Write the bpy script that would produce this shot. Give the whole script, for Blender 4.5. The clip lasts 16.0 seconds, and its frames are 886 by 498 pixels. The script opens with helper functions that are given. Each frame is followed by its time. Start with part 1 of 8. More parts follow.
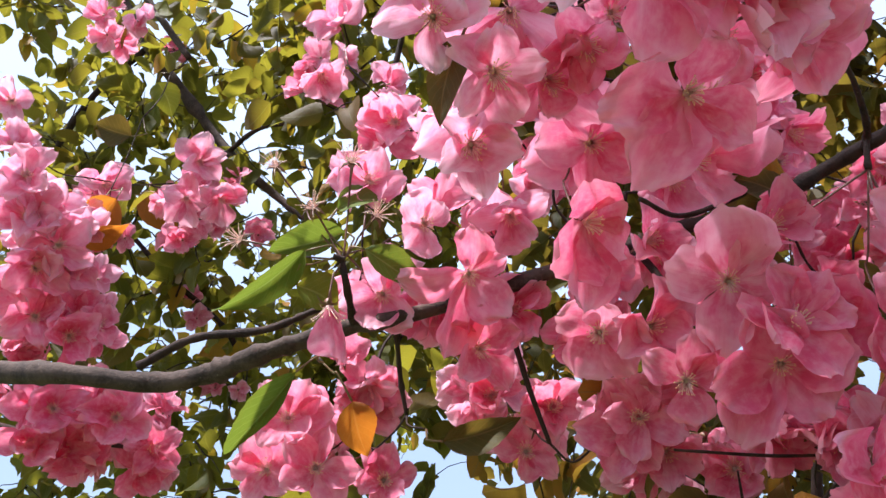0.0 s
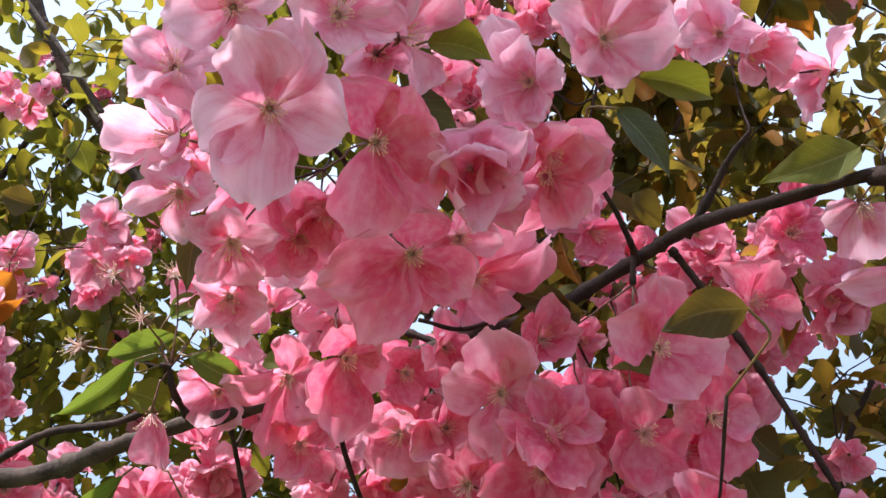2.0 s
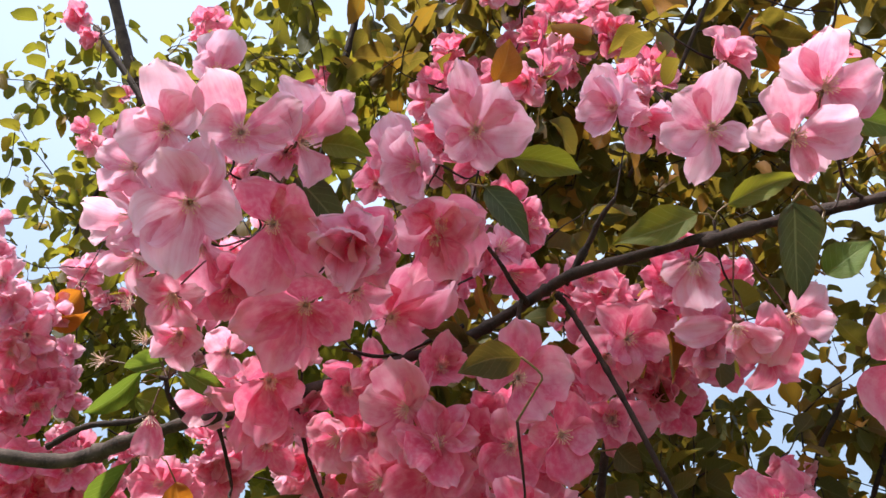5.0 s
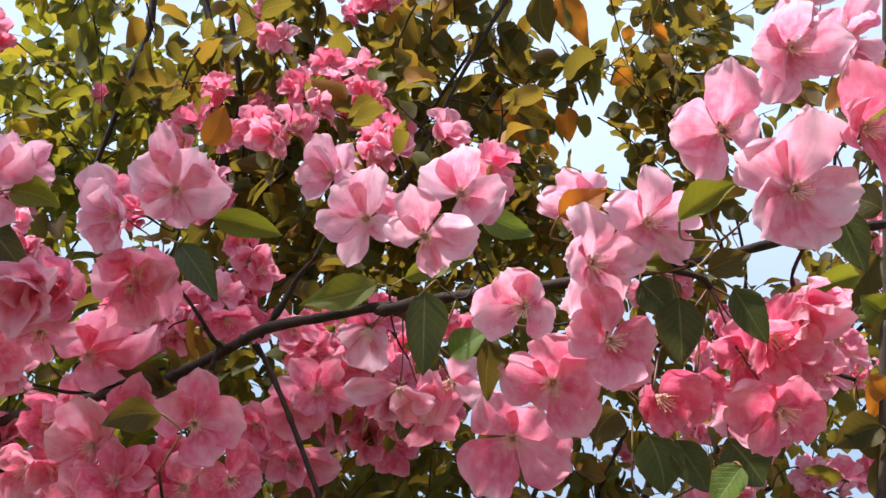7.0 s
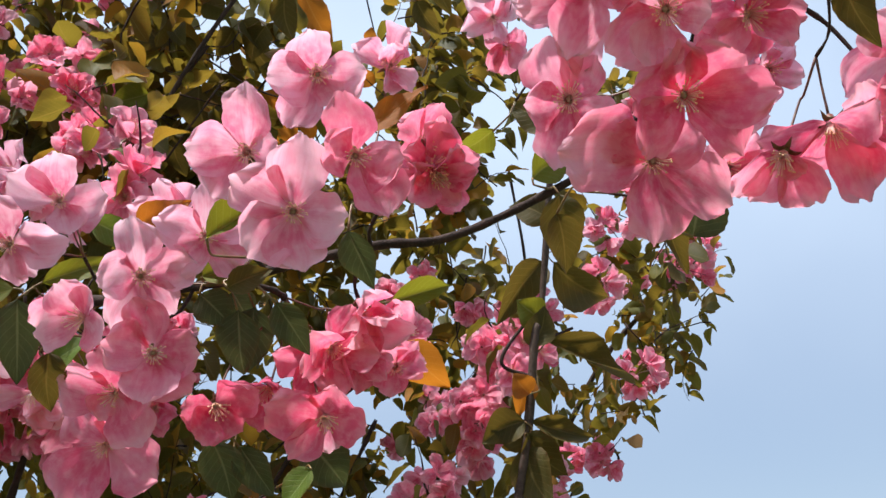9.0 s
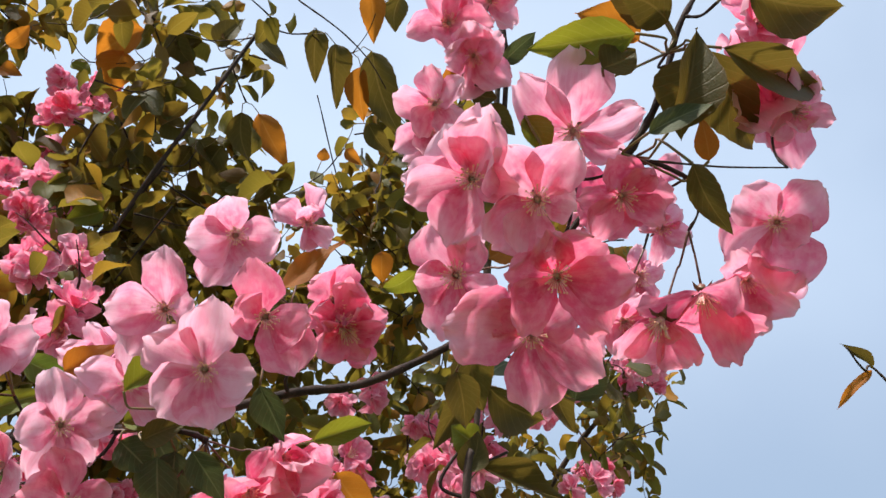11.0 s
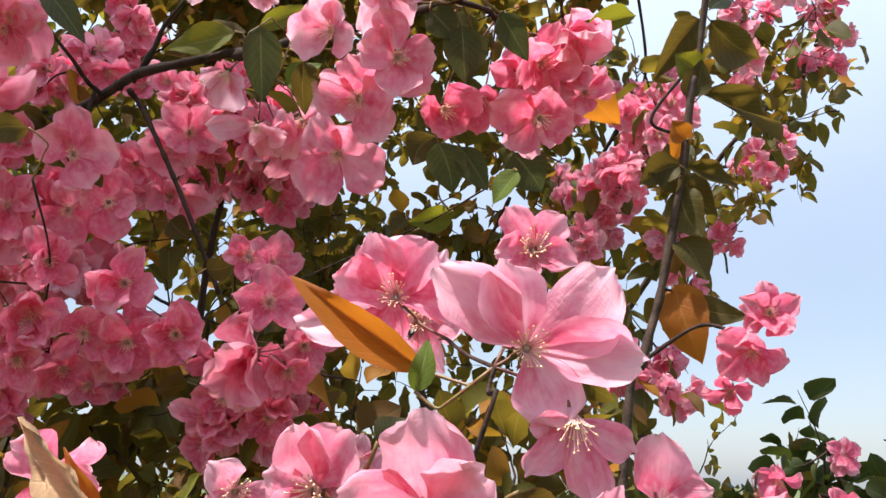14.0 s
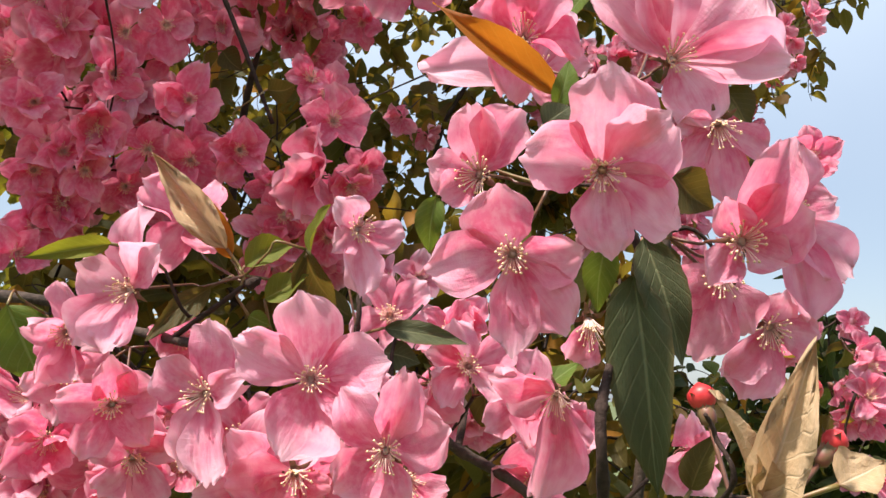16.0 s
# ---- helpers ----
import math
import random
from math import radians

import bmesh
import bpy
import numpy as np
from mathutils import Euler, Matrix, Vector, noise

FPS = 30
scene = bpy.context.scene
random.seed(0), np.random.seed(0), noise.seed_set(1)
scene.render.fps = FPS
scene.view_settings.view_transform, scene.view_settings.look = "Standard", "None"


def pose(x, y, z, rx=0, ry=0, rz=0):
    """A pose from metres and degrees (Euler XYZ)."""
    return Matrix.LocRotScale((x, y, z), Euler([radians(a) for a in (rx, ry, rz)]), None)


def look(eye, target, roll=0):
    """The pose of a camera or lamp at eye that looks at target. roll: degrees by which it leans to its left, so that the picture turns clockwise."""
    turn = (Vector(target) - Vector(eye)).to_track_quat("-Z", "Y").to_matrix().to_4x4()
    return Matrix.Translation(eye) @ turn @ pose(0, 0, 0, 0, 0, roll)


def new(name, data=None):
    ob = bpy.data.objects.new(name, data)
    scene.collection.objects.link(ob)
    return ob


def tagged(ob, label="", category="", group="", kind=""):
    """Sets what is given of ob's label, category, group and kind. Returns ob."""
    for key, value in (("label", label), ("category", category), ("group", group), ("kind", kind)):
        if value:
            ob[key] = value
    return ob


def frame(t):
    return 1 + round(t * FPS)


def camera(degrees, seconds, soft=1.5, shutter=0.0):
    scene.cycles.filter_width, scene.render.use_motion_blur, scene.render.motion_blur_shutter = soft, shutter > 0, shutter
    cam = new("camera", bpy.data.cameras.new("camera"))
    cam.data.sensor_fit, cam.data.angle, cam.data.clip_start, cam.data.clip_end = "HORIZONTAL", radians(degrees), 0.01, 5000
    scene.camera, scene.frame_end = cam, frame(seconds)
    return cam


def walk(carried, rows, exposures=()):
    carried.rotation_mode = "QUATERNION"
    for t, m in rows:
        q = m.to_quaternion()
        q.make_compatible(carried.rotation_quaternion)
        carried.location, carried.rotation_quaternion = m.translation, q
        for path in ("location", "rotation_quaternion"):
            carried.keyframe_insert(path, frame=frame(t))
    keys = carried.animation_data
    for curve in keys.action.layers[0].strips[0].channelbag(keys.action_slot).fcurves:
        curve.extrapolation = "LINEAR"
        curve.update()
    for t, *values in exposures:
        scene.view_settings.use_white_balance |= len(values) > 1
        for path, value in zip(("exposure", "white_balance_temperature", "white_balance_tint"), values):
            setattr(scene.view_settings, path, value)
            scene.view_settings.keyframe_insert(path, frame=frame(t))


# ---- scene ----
cam = camera(55.2, 16.0)
METRES, EYE, TILT, LEAN, TURN = 0.95, 1.55, 27.0, 0.0, 0.0
ROWS = [
    (0.0, 0.0, 0.0, 0.0, 0.0, 0.0, -0.0),
    (0.5, 0.0202, -0.0043, 0.0175, 0.08, 0.38, 0.2),
    (1.0, 0.054, -0.0068, 0.0263, -0.18, 0.06, 0.89),
    (1.5, 0.0754, -0.0232, 0.0406, -0.48, -0.03, 1.11),
    (2.0, 0.1143, -0.0433, 0.0702, -0.68, -0.26, 1.23),
    (2.5, 0.134, -0.0663, 0.0983, -0.3, -0.47, 1.45),
    (3.0, 0.1573, -0.0896, 0.1083, 0.16, -0.37, 1.36),
    (3.2, 0.1667, -0.098, 0.0979, 0.47, -0.24, 1.02),
    (5.3, 0.2669, -0.1719, 0.1089, 6.9, -0.49, 0.95),
    (5.5, 0.276, -0.1782, 0.1108, 6.28, -0.52, 1.02),
    (6.0, 0.2959, -0.183, 0.1107, 3.09, -0.54, -1.31),
    (6.5, 0.3224, -0.1952, 0.1238, 0.06, -0.2, -2.96),
    (7.0, 0.3659, -0.2094, 0.1453, -3.74, 0.61, -4.24),
    (7.5, 0.4091, -0.2257, 0.163, -6.54, 1.45, -4.68),
    (8.0, 0.4517, -0.2291, 0.1606, -7.05, 1.01, -4.81),
    (8.5, 0.4924, -0.2346, 0.1591, -10.2, 0.53, -4.88),
    (9.0, 0.5274, -0.2463, 0.1729, -12.91, 0.48, -4.92),
    (9.5, 0.5487, -0.2523, 0.1957, -14.43, 2.73, -4.85),
    (9.7, 0.5532, -0.2548, 0.204, -14.46, 3.62, -4.79),
    (11.8, 0.5483, -0.3021, 0.2078, -14.37, 7.06, -5.49),
    (12.0, 0.5417, -0.3085, 0.2079, -13.36, 6.22, -4.7),
    (12.5, 0.5207, -0.3151, 0.2041, -9.43, 1.21, -2.44),
    (13.0, 0.5052, -0.3155, 0.1751, -8.27, -3.45, -2.62),
    (13.5, 0.4742, -0.3097, 0.129, -7.73, -8.69, -3.12),
    (14.0, 0.4466, -0.3145, 0.0997, -7.02, -11.51, -4.82),
    (14.5, 0.4232, -0.3238, 0.0713, -6.4, -14.21, -6.87),
    (15.0, 0.4139, -0.3269, 0.0589, -6.27, -16.76, -7.24),
    (15.5, 0.4028, -0.3332, 0.0479, -6.69, -17.2, -6.93),
    (16.0, 0.3928, -0.342, 0.0288, -7.56, -17.09, -6.64),
]
walk(cam, [(t, pose(0, 0, EYE, TILT, LEAN, TURN) @ pose(METRES * x, METRES * y, METRES * z, 90 + pitch, roll, yaw)) for t, x, y, z, yaw, pitch, roll in ROWS], exposures=[(0.0, 1.32, 6100, 15), (2.0, 1.27, 6250, 13), (4.0, 1.15, 6400, 11), (8.0, 1.00, 6400, 10), (9.5, 0.82, 6450, 9), (12.5, 0.80, 6550, 10), (13.5, 1.03, 6700, 12), (14.5, 1.28, 6800, 12), (16.0, 1.11, 6900, 10)])

# ---- daylight: a hazy sky and one sun, high and to the left ----
SUN = Vector((-0.36, -0.17, 0.92)).normalized()
world = bpy.data.worlds.new("sky")
scene.world = world
world.use_nodes = True
wn, wl = world.node_tree.nodes, world.node_tree.links
wn.clear()
sky = wn.new("ShaderNodeTexSky")
sky.sky_type, sky.sun_disc = "NISHITA", False
sky.sun_elevation = math.asin(SUN.z)
sky.sun_rotation = math.atan2(SUN.x, SUN.y)
sky.air_density, sky.dust_density, sky.ozone_density = 1.0, 1.5, 1.0
# thin high cloud whitens the blue
cloud_coord = wn.new("ShaderNodeTexCoord")
cloud_noise = wn.new("ShaderNodeTexNoise")
cloud_noise.inputs["Scale"].default_value, cloud_noise.inputs["Detail"].default_value = 1.6, 4.0
wl.new(cloud_coord.outputs["Generated"], cloud_noise.inputs["Vector"])
cloud_amount = wn.new("ShaderNodeMapRange")
cloud_amount.inputs["From Min"].default_value, cloud_amount.inputs["From Max"].default_value = 0.3, 0.7
cloud_amount.inputs["To Min"].default_value, cloud_amount.inputs["To Max"].default_value = 0.35, 0.6
wl.new(cloud_noise.outputs["Fac"], cloud_amount.inputs["Value"])
veil = wn.new("ShaderNodeMix")
veil.data_type = "RGBA"
# the haze is greyer low down and brighter overhead
up = wn.new("ShaderNodeSeparateXYZ")
wl.new(cloud_coord.outputs["Generated"], up.inputs["Vector"])
rise = wn.new("ShaderNodeMapRange")
rise.interpolation_type = "SMOOTHSTEP"
rise.inputs["From Min"].default_value, rise.inputs["From Max"].default_value = 0.15, 0.65
wl.new(up.outputs["Z"], rise.inputs["Value"])
haze = wn.new("ShaderNodeMix")
haze.data_type = "RGBA"
haze.inputs["A"].default_value, haze.inputs["B"].default_value = (3.1, 3.75, 4.8, 1), (7.4, 8.6, 10.1, 1)
wl.new(rise.outputs["Result"], haze.inputs["Factor"])
wl.new(haze.outputs["Result"], veil.inputs["B"])
wl.new(cloud_amount.outputs["Result"], veil.inputs["Factor"])
wl.new(sky.outputs["Color"], veil.inputs["A"])
air = wn.new("ShaderNodeBackground")
air.inputs["Strength"].default_value = 0.090
wl.new(veil.outputs["Result"], air.inputs["Color"])
wl.new(air.outputs["Background"], wn.new("ShaderNodeOutputWorld").inputs["Surface"])
sun = new("sun", bpy.data.lights.new("sun", "SUN"))
sun.data.energy, sun.data.angle, sun.data.color = 4.3, radians(3.5), (1.0, 0.95, 0.88)
sun.matrix_world = look(SUN * 30, (0, 0, 0))


# ---- materials ----
class Mat:
    """A node material with short ways to add nodes."""

    def __init__(self, name):
        self.m = bpy.data.materials.new(name)
        self.m.use_nodes = True
        self.t = self.m.node_tree
        self.t.nodes.clear()

    def node(self, kind, **inputs):
        n = self.t.nodes.new("ShaderNode" + kind)
        for key, value in inputs.items():
            s = n.inputs[key.replace("_", " ")]
            if isinstance(value, bpy.types.NodeSocket):
                self.t.links.new(value, s)
            else:
                s.default_value = value
        return n

    def noise(self, vector, scale, detail=3.0, rough=0.55):
        return self.node("TexNoise", Vector=vector, Scale=scale, Detail=detail, Roughness=rough).outputs["Fac"]

    def span(self, value, a, b, c=0.0, d=1.0):
        n = self.node("MapRange", Value=value)
        for key, v in zip(("From Min", "From Max", "To Min", "To Max"), (a, b, c, d)):
            n.inputs[key].default_value = v
        return n.outputs["Result"]

    def mix(self, fac, a, b, blend="MIX"):
        n = self.t.nodes.new("ShaderNodeMix")
        n.data_type, n.blend_type = "RGBA", blend
        for s, v in ((n.inputs["Factor"], fac), (n.inputs["A"], a), (n.inputs["B"], b)):
            if isinstance(v, bpy.types.NodeSocket):
                self.t.links.new(v, s)
            else:
                s.default_value = v if isinstance(v, (int, float)) else (*v, 1)
        return n.outputs["Result"]

    def math(self, op, a, b=0.0):
        n = self.t.nodes.new("ShaderNodeMath")
        n.operation = op
        for s, v in zip(n.inputs, (a, b)):
            if isinstance(v, bpy.types.NodeSocket):
                self.t.links.new(v, s)
            else:
                s.default_value = v
        return n.outputs["Value"]

    def bump(self, height, strength, distance):
        return self.node("Bump", Height=height, Strength=strength, Distance=distance).outputs["Normal"]

    def done(self, shader):
        self.t.links.new(shader, self.t.nodes.new("ShaderNodeOutputMaterial").inputs["Surface"])
        return self.m


def thin_sheet(k, colour, through_colour, share, rough, normal=None, gloss=0.35):
    """A leaf or petal: a surface that also lets light through."""
    top = k.node("BsdfPrincipled", Base_Color=colour, Roughness=rough)
    top.inputs["Specular IOR Level"].default_value = gloss
    back = k.node("BsdfTranslucent", Color=through_colour)
    if normal:
        k.t.links.new(normal, top.inputs["Normal"])
    m = k.node("MixShader", Fac=share)
    k.t.links.new(top.outputs[0], m.inputs[1])
    k.t.links.new(back.outputs[0], m.inputs[2])
    return m.outputs[0]


def petal_material(name):
    """Pink petal: pale towards its edge, veined and finely crinkled, with rose patches that are part blush, part
    painted shadow of other petals; each flower has a tint (object colour), its own pink, painted deeper where it stands
    in shade.
    """
    k = Mat(name)
    uv = k.node("TexCoord").outputs["UV"]
    along = k.node("SeparateXYZ", Vector=uv).outputs["Y"]
    info = k.node("ObjectInfo")
    chance = info.outputs["Random"]
    # tint holds the flower's own pink and the shade painted into it
    tint = k.node("SeparateColor", Color=info.outputs["Color"]).outputs["Red"]
    spot = k.node("VectorMath", Vector=uv)
    k.t.links.new(k.node("CombineXYZ", X=k.math("MULTIPLY", chance, 37.0), Y=k.math("MULTIPLY", chance, 91.0), Z=chance).outputs[0], spot.inputs[1])
    spot = spot.outputs[0]

    def stretched(x, y, detail, rough=0.55):
        m = k.node("Mapping", Vector=spot)
        m.inputs["Scale"].default_value = (x, y, 1.0)
        return k.noise(m.outputs[0], 1.0, detail, rough)

    veins = stretched(16.0, 1.2, 4.0, 0.6)
    crinkle = stretched(5.0, 4.5, 4.0, 0.6)
    ripple = stretched(9.0, 46.0, 3.0)
    # patches: the petal's blush, strengthened to paint in shadows of overlapping petals
    blush_shadow = stretched(1.9, 1.5, 2.0, 0.45)
    mottle = stretched(7.0, 6.0, 3.0)
    pale, mid, rosy, deep = (0.94, 0.62, 0.765), (0.87, 0.35, 0.50), (0.82, 0.155, 0.30), (0.72, 0.065, 0.185)
    depth = k.math("ADD", tint, k.span(chance, 0.0, 1.0, -0.10, 0.16))
    tone = k.mix(k.span(depth, 0.5, 1.0), k.mix(k.span(depth, 0.0, 0.5), pale, mid), rosy)
    rose = k.math("MULTIPLY", k.span(along, 0.18, 0.92, 1.0, 0.0), k.span(blush_shadow, 0.40, 0.58, 0.20, 1.0))
    tone = k.mix(k.math("MULTIPLY", rose, k.span(tint, 0.0, 1.0, 0.72, 0.95)), tone, deep)
    tone = k.mix(k.math("MULTIPLY", k.span(veins, 0.46, 0.66, 0.0, 0.38), k.span(along, 0.55, 1.0, 1.0, 0.35)), tone, deep)
    tone = k.mix(k.math("MULTIPLY", k.span(blush_shadow, 0.52, 0.36, 0.0, 0.40), k.span(tint, 0.0, 1.0, 1.0, 0.3)), tone, pale)
    tone = k.mix(k.span(mottle, 0.42, 0.68, 0.0, 0.36), tone, (0.96, 0.66, 0.76))
    tone = k.mix(k.span(along, 0.04, 0.20, 0.45, 0.0), tone, (0.93, 0.52, 0.58))
    tone = k.mix(k.math("MULTIPLY", k.span(along, 0.72, 1.0, 0.0, 0.60), k.span(tint, 0.0, 1.0, 1.0, 0.55)), tone, (0.97, 0.72, 0.81))
    glow = k.mix(k.span(tint, 0.2, 1.0, 0.05, 0.60), tone, (0.87, 0.10, 0.21))
    height = k.math("ADD", k.math("MULTIPLY", veins, 0.5), k.math("ADD", k.math("MULTIPLY", crinkle, 0.9), k.math("MULTIPLY", ripple, 0.22)))
    return k.done(thin_sheet(k, tone, glow, 0.54, 0.52, k.bump(height, 0.8, 0.0013), 0.28))


def leaf_material(name, face, vein, through_colour, island=False, spread=None, share=0.38):
    k = Mat(name)
    tc = k.node("TexCoord")
    uv = tc.outputs["UV"]
    xy = k.node("SeparateXYZ", Vector=uv)
    across = k.math("ABSOLUTE", k.math("SUBTRACT", xy.outputs["X"], 0.5))
    chance = k.node("NewGeometry").outputs["Random Per Island"] if island else k.node("ObjectInfo").outputs["Random"]
    # side veins run forward from the midrib
    slant = k.math("SUBTRACT", xy.outputs["Y"], k.math("MULTIPLY", across, 0.55))
    ribs = k.math("PINGPONG", k.math("MULTIPLY", slant, 8.0), 0.5)
    side = k.span(ribs, 0.0, 0.10, 1.0, 0.0)
    middle = k.span(across, 0.012, 0.035, 1.0, 0.0)
    shift = k.node("VectorMath", Vector=uv)
    k.t.links.new(k.node("CombineXYZ", X=chance, Y=chance).outputs[0], shift.inputs[1])
    blotch = k.noise(shift.outputs[0], 3.5, 4.0)
    fine = k.noise(shift.outputs[0], 28.0, 3.0)
    tone = k.mix(k.span(blotch, 0.35, 0.7, 0.0, 0.6), face, tuple(0.62 * c for c in face))
    if spread:
        for lo, hi, other in spread:
            tone = k.mix(k.span(chance, lo, hi), tone, other)
    tone = k.mix(k.span(fine, 0.4, 0.75, 0.0, 0.35), tone, tuple(0.55 * c for c in face))
    tone = k.mix(k.math("MULTIPLY", side, 0.28), tone, vein)
    tone = k.mix(k.math("MULTIPLY", middle, 0.7), tone, vein)
    rim = k.span(across, 0.38, 0.5, 0.0, 0.25)
    tone = k.mix(rim, tone, (0.16, 0.07, 0.02))
    glow = k.mix(0.55, tone, through_colour)
    relief = k.bump(k.math("ADD", k.math("MULTIPLY", side, -0.5), k.math("ADD", k.math("MULTIPLY", middle, -0.8), fine)), 0.45, 0.0008)
    return k.done(thin_sheet(k, tone, glow, share, 0.55, relief, 0.2))


PETAL = petal_material("pink_petal")
GREEN = leaf_material("green_leaf", (0.11, 0.165, 0.028), (0.22, 0.28, 0.10), (0.26, 0.34, 0.03))
LIME = leaf_material("yellow_green_leaf", (0.13, 0.155, 0.022), (0.26, 0.26, 0.08), (0.40, 0.36, 0.02))
OLIVE = leaf_material("olive_leaf", (0.072, 0.062, 0.018), (0.19, 0.14, 0.05), (0.24, 0.15, 0.02))
DULL = leaf_material("grey_green_leaf", (0.078, 0.088, 0.042), (0.20, 0.21, 0.11), (0.11, 0.13, 0.03), share=0.25)
BRONZE = leaf_material("bronze_leaf", (0.34, 0.115, 0.020), (0.38, 0.18, 0.05), (0.80, 0.28, 0.02), share=0.5)
TAN = leaf_material("tan_withered_leaf", (0.66, 0.46, 0.29), (0.78, 0.63, 0.47), (0.70, 0.45, 0.24))
SPREAD = ((0.26, 0.34, (0.12, 0.125, 0.022)), (0.46, 0.52, (0.048, 0.052, 0.018)), (0.60, 0.66, (0.12, 0.062, 0.020)), (0.76, 0.80, (0.052, 0.040, 0.015)), (0.90, 0.93, (0.38, 0.17, 0.02)))
SHRUB_SPREAD = ((0.6, 0.8, (0.055, 0.070, 0.020)), (0.92, 0.95, (0.14, 0.07, 0.018)))
CROWN_LEAF = leaf_material(
    "crown_leaf", (0.060, 0.072, 0.018), (0.17, 0.14, 0.05), (0.50, 0.44, 0.03), True, SPREAD, 0.46
)
BRONZE_SPREAD = ((0.22, 0.30, (0.10, 0.10, 0.020)), (0.42, 0.48, (0.046, 0.050, 0.016)), (0.54, 0.60, (0.13, 0.060, 0.018)), (0.70, 0.74, (0.055, 0.040, 0.015)), (0.83, 0.87, (0.36, 0.15, 0.02)))
BRONZE_CROWN_LEAF = leaf_material("bronze_crown_leaf", (0.052, 0.060, 0.018), (0.17, 0.13, 0.05), (0.42, 0.29, 0.03), True, BRONZE_SPREAD, 0.43)
BRONZE_CROWN_LEAF_NEAR = leaf_material("bronze_crown_leaf_near", (0.052, 0.060, 0.018), (0.17, 0.13, 0.05), (0.42, 0.29, 0.03), False, BRONZE_SPREAD, 0.43)
CROWN_LEAF_NEAR = leaf_material("crown_leaf_near", (0.060, 0.072, 0.018), (0.17, 0.14, 0.05), (0.50, 0.44, 0.03), False, SPREAD, 0.46)

SHRUB_LEAF = leaf_material("shrub_leaf", (0.035, 0.052, 0.016), (0.10, 0.12, 0.04), (0.14, 0.18, 0.02), True, SHRUB_SPREAD, 0.30)
SHRUB_LEAF_NEAR = leaf_material("shrub_leaf_near", (0.035, 0.052, 0.016), (0.10, 0.12, 0.04), (0.14, 0.18, 0.02), False, SHRUB_SPREAD, 0.30)


def bark_material(name, dark, light, scale):
    k = Mat(name)
    at = k.node("TexCoord").outputs["Object"]
    patch = k.noise(at, scale, 4.0)
    fine = k.noise(at, scale * 7, 5.0, 0.65)
    cells = k.node("TexVoronoi", Vector=at, Scale=scale * 3.0).outputs["Distance"]
    tone = k.mix(k.span(patch, 0.35, 0.68), dark, light)
    tone = k.mix(k.span(fine, 0.45, 0.75, 0.0, 0.6), tone, tuple(1.35 * c for c in light))
    tone = k.mix(k.span(cells, 0.0, 0.10, 0.6, 0.0), tone, (0.30, 0.25, 0.20))
    b = k.node("BsdfPrincipled", Base_Color=tone, Roughness=0.78)
    b.inputs["Specular IOR Level"].default_value = 0.25
    k.t.links.new(k.bump(k.math("ADD", patch, k.math("MULTIPLY", fine, 0.6)), 0.7, 0.002), b.inputs["Normal"])
    return k.done(b.outputs[0])


def plain_material(name, colour, rough=0.5, other=None, scale=400.0, share=0.0):
    k = Mat(name)
    at = k.node("TexCoord").outputs["Object"]
    tone = k.mix(k.span(k.noise(at, scale, 3.0), 0.35, 0.7), colour, other or tuple(0.6 * c for c in colour))
    if share:
        return k.done(thin_sheet(k, tone, tone, share, rough))
    return k.done(k.node("BsdfPrincipled", Base_Color=tone, Roughness=rough).outputs[0])


BARK = bark_material("grey_brown_bark", (0.026, 0.016, 0.012), (0.085, 0.056, 0.045), 60.0)
TWIG = bark_material("dark_twig_bark", (0.016, 0.008, 0.006), (0.050, 0.028, 0.022), 90.0)
STALK = plain_material("dark_red_stalk", (0.10, 0.028, 0.024), 0.45, (0.16, 0.075, 0.035))
LEAF_STALK = plain_material("green_red_stalk", (0.16, 0.13, 0.035), 0.45, (0.18, 0.06, 0.03))
CALYX = plain_material("calyx_green_red", (0.13, 0.09, 0.035), 0.5, (0.20, 0.05, 0.04))
FILAMENT = plain_material("pale_filament", (0.94, 0.68, 0.64), 0.5, (0.95, 0.80, 0.70), share=0.35)
ANTHER = plain_material("yellow_anther", (0.92, 0.70, 0.44), 0.6, (0.78, 0.48, 0.26))
BUD_RED = plain_material("red_bud", (0.50, 0.016, 0.022), 0.45, (0.58, 0.04, 0.04))
GRASS = plain_material("grass", (0.055, 0.085, 0.022), 0.9, (0.10, 0.10, 0.035), 6.0)


# ---- builders ----
def mesh_of(name, verts, faces, material, uvs=None, smooth=True):
    me = bpy.data.meshes.new(name)
    me.from_pydata([tuple(v) for v in verts], [], [tuple(f) for f in faces])
    if uvs is not None:
        uv = me.uv_layers.new(name="UVMap")
        ids = np.empty(len(me.loops), dtype=np.int32)
        me.loops.foreach_get("vertex_index", ids)
        uv.data.foreach_set("uv", np.asarray(uvs, dtype=np.float32)[ids].ravel())
    if smooth:
        me.polygons.foreach_set("use_smooth", np.ones(len(me.polygons), dtype=bool))
    for m in material if isinstance(material, (list, tuple)) else [material]:
        me.materials.append(m)
    me.update()
    return me


def part(name, me, parent, m=None, label=""):
    ob = new(name, me)
    ob.parent = parent
    if m is not None:
        ob.matrix_basis = m
    return tagged(ob, label)


def thing(name, label, category, kind="", group=""):
    return tagged(new(name), label, category, group, kind)


